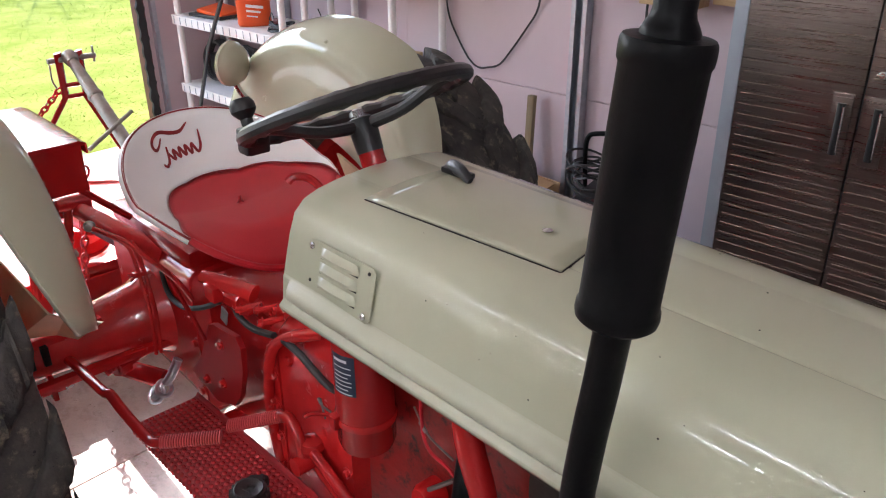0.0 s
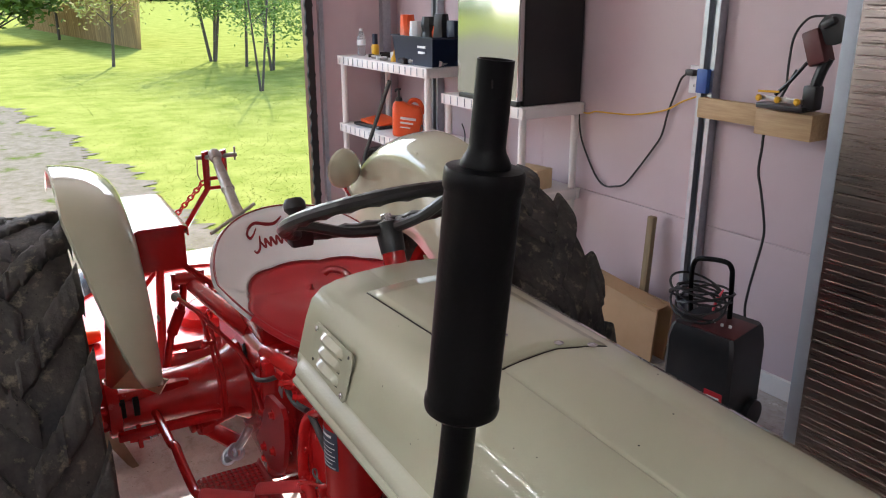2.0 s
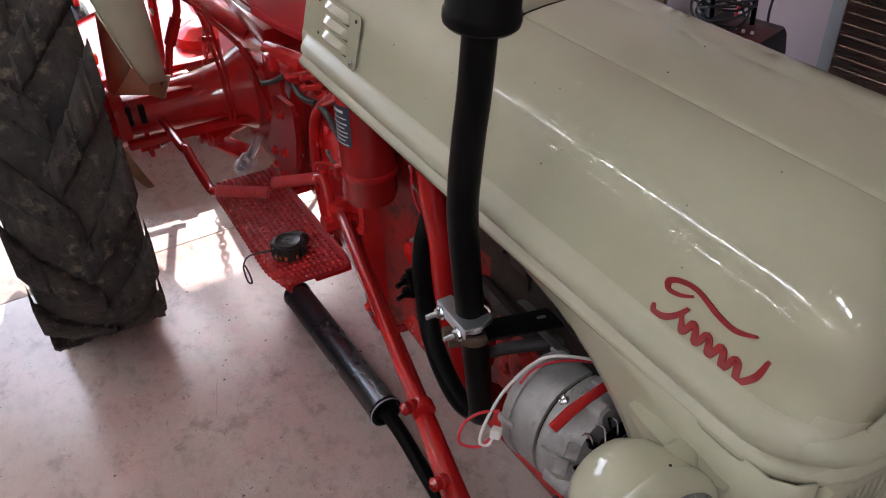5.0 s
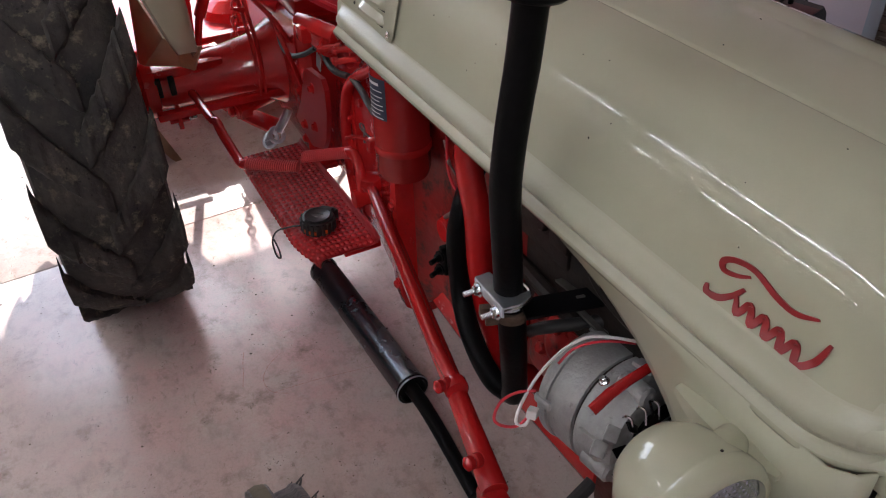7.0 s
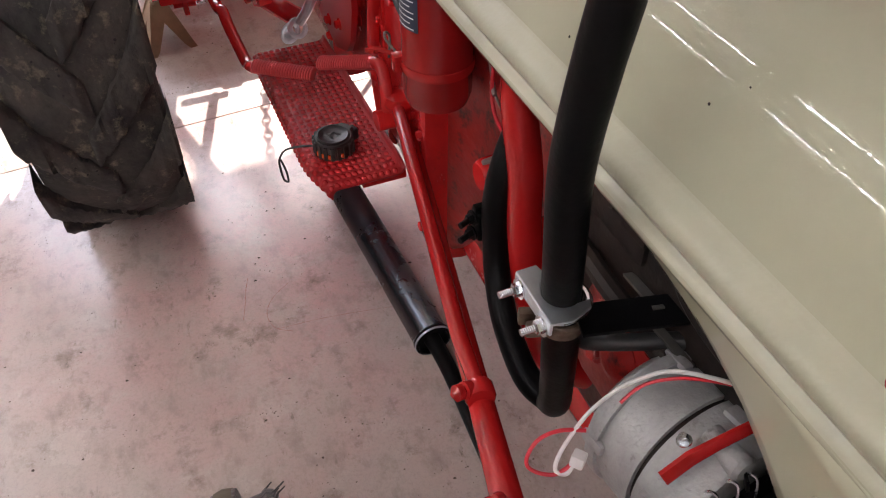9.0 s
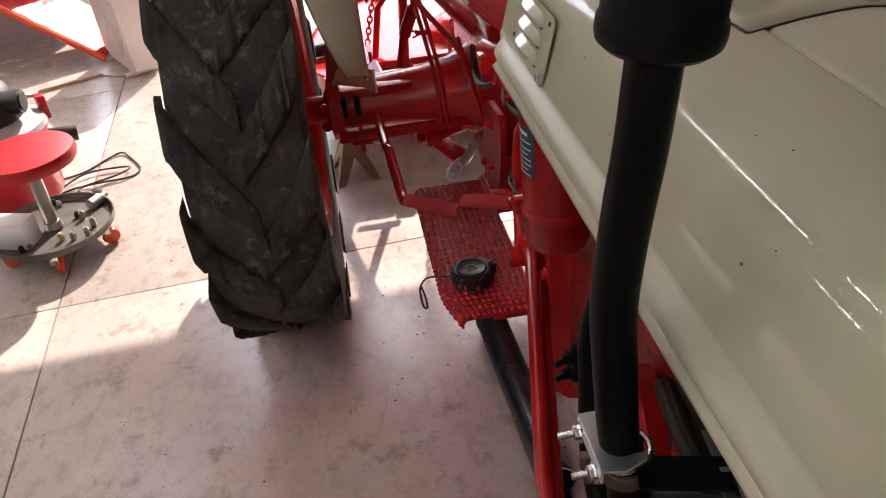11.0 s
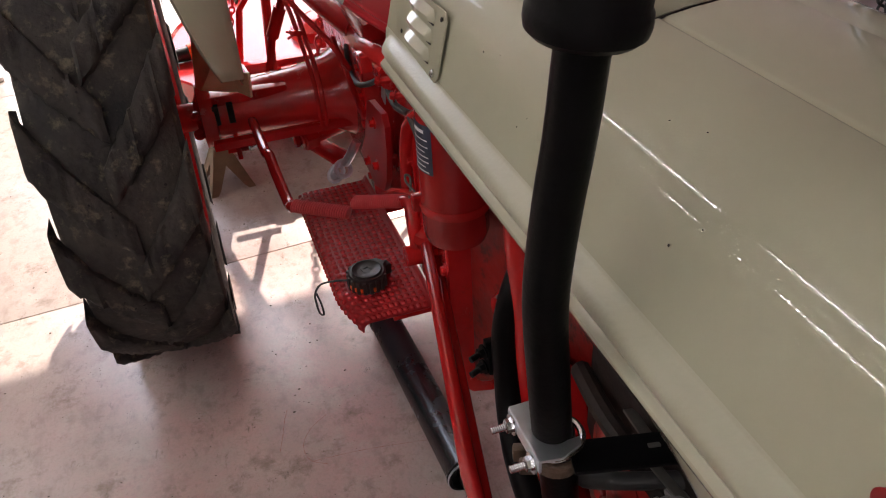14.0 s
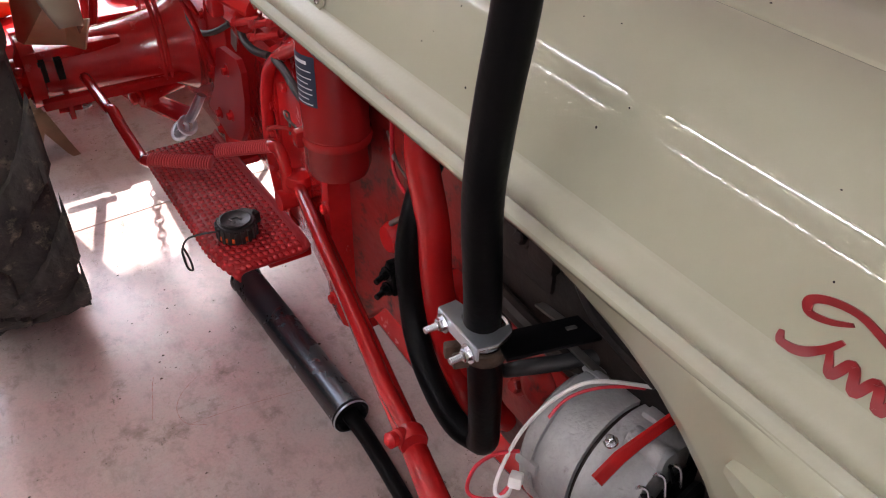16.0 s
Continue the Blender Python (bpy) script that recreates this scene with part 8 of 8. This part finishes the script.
    tube(b, [(0, 0.06, 0.322), (-0.03, 0.075, 0.322), (-0.05, 0.08, 0.312)], 0.008, 8)
    part("pump", b, BLACK_PLASTIC, t)
    b = B()
    for k in range(3):
        box(b, (-0.069, -0.005 + 0.01 * k, 0.125 - 0.03 * k), (0.003, 0.11 - 0.02 * k, 0.018 - 0.005 * k), pose(0, 0, 0, 8, 0, 0).to_3x3(), bevel=0.001)
    part("label_bar", b, PRINT_WHITE, t, "white label bars")
    t = thing("parts_tray", "black tray with an orange lid lying on the shelf", "tray", at_building(1.95, 2.95, Z0, 6))
    b = B()
    box(b, (0, 0, 0.012), (0.22, 0.34, 0.022), bevel=0.006)
    part("tray", b, BLACK_PLASTIC, t)
    b = B()
    box(b, (0.01, -0.03, 0.04), (0.20, 0.26, 0.024), pose(0, 0, 0, 5, -6, 0).to_3x3(), bevel=0.006)
    part("lid", b, ORANGE, t)
    t = thing("cable_coil", "black cable coil with a red plug on the shelf", "cable", at_building(1.92, 2.16, Z0))
    for k in range(4):
        b = B()
        tube(b, [(0.075 * math.cos(a) * (1 - 0.06 * k), 0.11 * math.sin(a) * (1 - 0.05 * k), 0.008 + 0.012 * k + 0.01 * math.sin(a * 2 + k)) for a in (2 * math.pi * i / 20 for i in range(21))], 0.007, 6, curve=False)
        part("loop", b, RUBBER, t)
    b = B()
    box(b, (-0.02, 0.02, 0.06), (0.03, 0.05, 0.03), bevel=0.006)
    part("plug", b, MAROON, t)
    b = B()
    tube(b, [(-0.03, 0.03, 0.05), (0.0, 0.10, 0.10), (0.02, 0.16, 0.05)], 0.004, 6)
    part("loose_lead", b, RUBBER, t)
    t = thing("clamp_lamp", "aluminium clamp-lamp reflector face down on the shelf", "lamp", at_building(2.0, 1.80, 0.750))
    b = B()
    lathe(b, [(0.085, 0.0), (0.08, 0.02), (0.05, 0.05), (0.025, 0.06), (0.022, 0.10), (0.0, 0.102)], (0, 0, 0), (0, 0, 1), 28)
    part("reflector", b, CHROME, t)
    b = B()
    tube(b, [(0, 0, 0.10), (0, 0.05, 0.16), (0.03, 0.10, 0.24), (0.02, 0.12, 0.30)], 0.004, 6)
    part("cord", b, RUBBER, t)
    t = thing("small_carton", "small plain brown carton on the shelf", "carton", at_building(2.10, 1.28, 0.747, 10))
    b = B()
    box(b, (0, 0, 0.06), (0.14, 0.20, 0.12), bevel=0.003)
    part("box", b, TAN, t)
    for k, (v, h) in enumerate(((3.05, 0.20), (2.75, 0.26))):
        t = thing("black_hose_coil", "black hose coil and compressor on the low shelf", "hose", at_building(1.95, v, 0.422), "hoses on the low shelf")
        for j in range(4):
            b = B()
            tube(b, [(0.02 * j + 0.02 * math.sin(a), 0.14 * math.cos(a), 0.16 + 0.13 * math.sin(a)) for a in (2 * math.pi * i / 20 for i in range(21))], 0.011, 6, curve=False)
            part("loop", b, RUBBER, t)
        b = B()
        box(b, (0.10, 0.0, h / 2), (0.16, 0.22, h), bevel=0.02)
        part("motor_case", b, BLACK_PLASTIC, t)


shelf_contents()


# ---- things on the open floor ----
def roller_stool():
    s = thing("roller_stool", "red padded mechanic's stool on a round steel tray with casters", "stool", pose(-1.69, 0.50, 0, 0, 0, 12))
    b = B()
    lathe(b, [(0.0, 0.352), (0.15, 0.352), (0.168, 0.36), (0.175, 0.385), (0.168, 0.405), (0.13, 0.415), (0.0, 0.418)], (0, 0.02, 0), (0, 0, 1), 40)
    part("seat", b, RED_VINYL, s, "red vinyl padded seat")
    b = B()
    tube(b, [(0, 0.0, 0.10), (0, 0.02, 0.355)], 0.024, 16, curve=False)
    lathe(b, [(0.035, 0.10), (0.03, 0.125)], (0, 0, 0), (0, 0, 1), 16)
    part("pedestal", b, STEEL, s)
    b = B()
    lathe(b, [(0.0, 0.092), (0.205, 0.092), (0.215, 0.10), (0.218, 0.118), (0.222, 0.118), (0.220, 0.094), (0.208, 0.086), (0.0, 0.086)], (0, 0, 0), (0, 0, 1), 48)
    part("tray", b, DARK_STEEL, s, "round dull steel parts tray")
    for k in range(5):
        a = radians(-20 + 72 * k)
        p = Vector((0.185 * math.cos(a), 0.185 * math.sin(a), 0))
        b = B()
        box(b, p + Vector((0, 0, 0.068)), (0.03, 0.035, 0.03), bevel=0.004)
        tube(b, [p + Vector((0, 0, 0.09)), p + Vector((0.01, 0.01, 0.035))], 0.008, 8, curve=False)
        c = part("caster_fork", b, CHROME, s)
        b = B()
        lathe(b, [(0.008, -0.013), (0.03, -0.012), (0.034, 0), (0.03, 0.012), (0.008, 0.013)], p + Vector((0.012, 0.01, 0.034)), (math.sin(a), math.cos(a), 0.1), 20)
        part("caster_wheel", b, ORANGE, c, "orange rubber caster wheel")
    rnd = random.Random(31)
    for k in range(13):
        a, r = rnd.uniform(-2.6, 1.9), rnd.uniform(0.07, 0.19)
        x, y = -1.69 + r * math.cos(a), 0.50 + r * math.sin(a)
        n = thing("loose_fitting", "loose brass and steel fitting on the stool tray", "fitting", pose(x, y, 0.093, 0, 0, rnd.random() * 360), "fittings on the tray")
        b = B()
        h = rnd.uniform(0.012, 0.03)
        lathe(b, [(0.009, 0), (0.011, 0.004), (0.011, h), (0.007, h + 0.004), (0.007, h + 0.008)], (0, 0, 0), (0, 0, 1), rnd.choice((6, 6, 12)))
        part("nut", b, rnd.choice((STEEL, TAN, IRON_AND_SHADE, CHROME)), n)
    c = thing("spray_paint_can", "small silver can lying on the stool tray", "can", pose(-1.575, 0.60, 0.113, 0, 0, 60))
    b = B()
    lathe(b, [(0.018, 0), (0.021, 0.004), (0.021, 0.06), (0.012, 0.072), (0.012, 0.09)], (0, 0, 0), (1, 0, 0), 18)
    part("body", b, CAST_ALU, c)
    k = thing("white_box", "small plain white carton on the stool tray", "carton", pose(-1.80, 0.43, 0.093, 0, 0, -16))
    b = B()
    box(b, (0, 0, 0.05), (0.14, 0.09, 0.10), bevel=0.002)
    part("carton", b, CARTON_WHITE, k)


roller_stool()


def shop_vac():
    v = thing("shop_vacuum", "red tub shop vacuum with a black motor head", "vacuum", pose(-1.965, 0.90, 0, 0, 0, 20) @ Matrix.Scale(1.1, 4))
    b = B()
    lathe(b, [(0.0, 0.03), (0.17, 0.03), (0.185, 0.05), (0.20, 0.28), (0.205, 0.29), (0.20, 0.30), (0.0, 0.30)], (0, 0, 0), (0, 0, 1), 40)
    part("tub", b, WIRE_RED, v, "bright red plastic tub")
    b = B()
    lathe(b, [(0.205, 0.30), (0.212, 0.31), (0.205, 0.33), (0.16, 0.355), (0.15, 0.36), (0.0, 0.36)], (0, 0, 0), (0, 0, 1), 40)
    part("lid_ring", b, CAST_ALU, v, "grey lid")
    b = B()
    lathe(b, [(0.15, 0.36), (0.145, 0.42), (0.12, 0.47), (0.07, 0.50), (0.0, 0.505)], (0, 0, 0), (0, 0, 1), 32)
    tube(b, [(0.09, -0.06, 0.42), (0.155, -0.09, 0.42)], 0.042, 18, curve=False)
    part("motor_head", b, BLACK_PLASTIC, v)
    b = B()
    tube(b, [(0.15, -0.088, 0.42), (0.160, -0.092, 0.42)], 0.030, 18, curve=False)
    part("port_hole", b, RUBBER, v)
    b = B()
    tube(b, [(-0.08, 0, 0.50), (-0.07, 0, 0.54), (0.06, 0, 0.545), (0.08, 0, 0.50)], 0.016, 10)
    part("carry_handle", b, WIRE_RED, v, "red carry handle")
    for a in (10, 170):
        t = radians(a)
        b = B()
        box(b, (0.212 * math.cos(t), 0.212 * math.sin(t), 0.34), (0.03, 0.05, 0.09), pose(0, 0, 0, 0, 0, a).to_3x3(), bevel=0.008)
        part("latch", b, WIRE_RED, v, "red latch")
    b = B()
    tube(b, [(0.18, -0.02, 0.24), (0.24, -0.03, 0.24), (0.29, -0.035, 0.235)], [0.034, 0.03, 0.028], 16)
    part("hose_port", b, BLACK_PLASTIC, v)
    c = thing("vacuum_cord", "black power cord lying in loops on the floor", "cable", pose(0, 0, 0.006))
    b = B()
    tube(b, [(-1.83, 1.08, 0), (-1.74, 1.12, 0), (-1.66, 1.22, 0), (-1.60, 1.26, 0.004), (-1.55, 1.20, 0), (-1.49, 1.08, 0), (-1.52, 1.01, 0), (-1.64, 0.98, 0.008), (-1.76, 0.97, 0), (-1.80, 0.93, 0), (-1.74, 0.89, 0.006), (-1.66, 0.90, 0)], 0.0045, 7)
    tube(b, [(-1.80, 1.00, 0.004), (-1.72, 1.08, 0.012), (-1.60, 1.10, 0.01), (-1.53, 1.08, 0.012), (-1.58, 1.02, 0.012), (-1.72, 0.94, 0.012), (-1.65, 0.87, 0)], 0.0045, 7)
    part("cord", b, RUBBER, c)
    b = B()
    box(b, (-1.635, 0.89, 0.008), (0.045, 0.03, 0.022), bevel=0.005)
    part("plug", b, BLACK_PLASTIC, c)


shop_vac()


def box_fan():
    f = thing("box_fan", "white plastic box fan standing on the floor by the door", "fan", pose(-1.745, 2.48, 0, 0, 0, -62))
    b = B()
    rings = []
    for y, k in ((-0.07, 0.97), (-0.062, 1.0), (0.062, 1.0), (0.07, 0.97)):
        rings.append([Vector((0.27 * k * x, y, 0.29 + 0.27 * k * z)) for x, z in ((-1, -0.92), (-0.92, -1), (0.92, -1), (1, -0.92), (1, 0.92), (0.92, 1), (-0.92, 1), (-1, 0.92))])
    loft(b, rings)
    part("housing", b, PLASTIC_WHITE, f)
    for s in (-1, 1):
        for k in range(14):
            b = B()
            r = 0.02 + 0.016 * k
            tube(b, [(r * math.cos(a), s * 0.074, 0.29 + r * math.sin(a)) for a in (2 * math.pi * i / 28 for i in range(29))], 0.0025, 5, curve=False)
            part("grille_ring", b, PLASTIC_WHITE, f)
    for s in (-0.2, 0.2):
        b = B()
        box(b, (s, 0, 0.012), (0.04, 0.22, 0.024), bevel=0.004)
        part("foot", b, PLASTIC_WHITE, f)
    c = thing("fan_cord", "pale cord on the floor beside the fan", "cable", pose(0, 0, 0.006))
    b = B()
    tube(b, [(-1.64, 2.45, 0), (-1.62, 2.38, 0), (-1.70, 2.30, 0), (-1.80, 2.29, 0), (-1.92, 2.36, 0)], 0.005, 6)
    part("cord", b, TAN, c)


box_fan()


def ramp_and_bits():
    r = thing("red_loading_ramp", "red slatted loading ramp leaning by the wall, orange edge", "ramp", pose(-2.02, 2.58, 0.0, 0, 0, 8))
    a, b_ = Vector((0.10, -0.02, 0.02)), Vector((-1.3, 0.45, 1.0))
    d = (b_ - a).normalized()
    side = Vector((0.28, 0.95, 0.0)).normalized()
    for s in (0, 1):
        b = B()
        tube(b, [a + side * 0.5 * s, b_ + side * 0.5 * s], 0.022, 8, curve=False)
        part("rail", b, ORANGE if s == 0 else STEEL, r)
    for k in range(9):
        b = B()
        p = a.lerp(b_, (k + 0.6) / 9.5) + side * 0.25
        m = Matrix((d, side, d.cross(side))).transposed()
        box(b, p, (0.11, 0.48, 0.014), m, bevel=0.003)
        part("slat", b, RED, r)
    b = B()
    m = Matrix((d, side, d.cross(side))).transposed()
    box(b, a.lerp(b_, 0.5) + side * 0.25 - d.cross(side) * 0.02, ((b_ - a).length, 0.50, 0.006), m)
    part("deck", b, RED, r, "red solid deck under the slats")
    t = thing("yellow_pick", "wooden-handled scraper lying on the floor", "scraper", pose(-2.1, 2.25, 0, 0, 0, 10))
    b = B()
    tube(b, [(-0.12, -0.03, 0.012), (0.22, 0.05, 0.012)], 0.010, 8, curve=False)
    part("handle", b, WOOD, t)
    b = B()
    box(b, (-0.16, -0.04, 0.008), (0.08, 0.03, 0.012), bevel=0.003)
    part("head", b, PLASTIC_WHITE, t)
    # bolts and washers in a heap
    rnd = random.Random(17)
    for k in range(3):
        x, y = -1.535 + 0.036 * k + rnd.uniform(-0.006, 0.006), -0.865 - 0.012 * k + rnd.uniform(-0.01, 0.01)
        e = thing("eye_bolt", "zinc eye bolt lying on the floor", "bolt", pose(x, y, 0, 0, 0, 62 + rnd.uniform(-14, 14)) @ Matrix.Scale(0.72, 4), "eye bolts on the floor")
        b = B()
        tube(b, [(-0.09, 0, 0.012), (0.03, 0, 0.014)], 0.009, 10, curve=False)
        part("shank", b, CHROME, e)
        b = B()
        tube(b, [(0.055 + 0.022 * math.cos(a), 0.022 * math.sin(a), 0.014) for a in (2 * math.pi * i / 16 for i in range(17))], 0.008, 8, curve=False)
        part("eye", b, CHROME, e)
    for x, y, turn in ((-1.60, -0.90, 15), (-1.50, -0.92, -10)):
        w = thing("wood_offcut", "short grey wooden offcut on the floor", "offcut", pose(x, y, 0, 0, 0, turn), "offcuts on the floor")
        b = B()
        box(b, (0, 0, 0.022), (0.06, 0.12, 0.044), bevel=0.004)
        part("block", b, WOOD_DARK, w)


ramp_and_bits()


def strip_lights():
    """Long shop tubes: one row under the ceiling, one along the far side wall."""
    def fixture(p, q, label, r=0.0135):
        f = thing("strip_light", label, "light", pose(0, 0, 0), "strip lights")
        p, q = Vector(p), Vector(q)
        m = straight(p, q)
        b = B()
        box(b, (p + q) / 2 + Vector((0, 0, 0.03)), ((q - p).length, 0.07, 0.035), m, bevel=0.005)
        part("housing", b, PLASTIC_WHITE, f)
        b = B()
        tube(b, [p, q], r, 12, curve=False)
        part("tube", b, TUBE_LIGHT, f, "glowing white tube")
    for y0, y1 in ((3.3, -2.65), (-3.5, -4.8)):
        fixture((-3.2, y0, CEIL - 0.06), (-3.2, y1, CEIL - 0.06), "lit white shop tube under the ceiling")
    for y0, y1 in ((3.3, 1.8), (1.45, -0.6), (-0.9, -3.0)):
        fixture((-5.12, y0, 2.4), (-5.12, y1, 2.4), "lit white shop tube on the side wall")
    # Unseen twin tubes added as fill for the floor in front.
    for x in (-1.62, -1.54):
        fixture((x, -3.1, CEIL - 0.06), (x, -4.8, CEIL - 0.06), "added lit white fill tube behind the view")


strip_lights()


# ---- small details ----
def floor_debris():
    """Crumbs of dry mud, paint flakes and grit scattered on the slab."""
    rnd = random.Random(31)
    verts, faces = [], []
    for i in range(620):
        x, y = rnd.uniform(-2.1, 0.1), rnd.uniform(-2.3, 1.0)
        if i % 3 == 0:
            x, y = rnd.gauss(-0.45, 0.3), rnd.gauss(-0.9, 0.5)
        if i % 4 == 1:
            x, y = rnd.gauss(-0.15, 0.16), rnd.gauss(-1.6, 0.25)
        r = rnd.choice((0.0008, 0.001, 0.0013, 0.0016, 0.002, 0.0025, 0.004)) * rnd.uniform(0.7, 1.3)
        k = len(verts)
        a = rnd.random() * 6.3
        for j in range(5):
            t = a + j * 1.2566
            q = r * rnd.uniform(0.6, 1.2)
            verts.append((x + q * math.cos(t), y + q * math.sin(t) * 0.7, 0.0))
        verts.append((x, y, r * 0.8))
        faces += [(k + j, k + (j + 1) % 5, k + 5) for j in range(5)]
    me = bpy.data.meshes.new("floor_debris")
    me.from_pydata(verts, [], faces)
    me.materials.append(DEBRIS)
    tagged(new("floor_debris", me), "dark crumbs of mud and grit on the concrete", "debris", kind="stuff")


DEBRIS = material("dry_mud_crumbs", (0.05, 0.036, 0.028), 0.9, tint=(0.12, 0.09, 0.06), scale=40)
floor_debris()


PAINT_TRACE = material("faint_red_paint_trace", (0.36, 0.14, 0.12), 0.6, tint=(0.44, 0.28, 0.25), scale=60, amount=1.0)


def paint_trace(name, pts, width, label):
    """A thin smear of red paint dragged over the slab."""
    bm = B()
    line = smooth_path([(x, y, 0.0006) for x, y in pts], 8)
    rows = []
    for i, (p, s, u) in enumerate(frames_along(line)):
        e = Vector((s.x, s.y, 0)) if abs(s.z) < 0.7 else Vector((u.x, u.y, 0))
        w = width * (0.5 + 0.5 * math.sin(i * 1.7)) * 0.5 + width * 0.3
        rows.append([p + e * w, p - e * w])
    loft(bm, rows, around=False, caps=False)
    tagged(part(name, bm, PAINT_TRACE), label, "paint mark")


paint_trace("paint_mark", [(-0.547, -0.588), (-0.562, -0.63), (-0.575, -0.68), (-0.59, -0.728)], 0.0022, "thin red paint scrape on the concrete")
paint_trace("paint_mark", [(-0.45, -0.645), (-0.50, -0.68), (-0.529, -0.729), (-0.522, -0.783), (-0.481, -0.813)], 0.0020, "curved red paint scrape on the concrete")
paint_trace("paint_mark", [(-0.52, -0.79), (-0.40, -0.80), (-0.28, -0.82), (-0.147, -0.847)], 0.0016, "long faint red scrape on the concrete")


def bead_hole():
    """A small drilled hole in the flange under the lower bead."""
    b = B()
    lathe(b, [(0.0040, 0), (0.0034, 0.0006)], (-0.2466, -1.681, 1.0730), (-1, 0, 0.4), 10)
    part("bead_hole", b, IRON_AND_SHADE, hood_ob)


bead_hole()


def hood_specks():
    """Tiny dark specks of dust in the cream paint."""
    rnd = random.Random(17)
    bm = B()
    for i in range(26):
        y = rnd.uniform(-2.0, -1.0)
        r = rnd.choice((0.0008, 0.0011, 0.0016))
        if i % 2:
            x = rnd.uniform(-0.20, 0.16)
            lathe(bm, [(r, 0.0), (r * 0.6, 0.0006)], (x, y, crown(x, y) + 0.0001), (0, 0, 1), 7)
        else:
            z = rnd.uniform(1.14, 1.23)
            lathe(bm, [(r, 0.0), (r * 0.6, 0.0006)], hood_point(y, z, 0.0002), (-0.95, 0, 0.3), 7)
    sp = part("paint_speck", bm, IRON_AND_SHADE, hood_ob, "tiny dark specks in the cream paint")
    sp["kind"] = "stuff"


hood_specks()
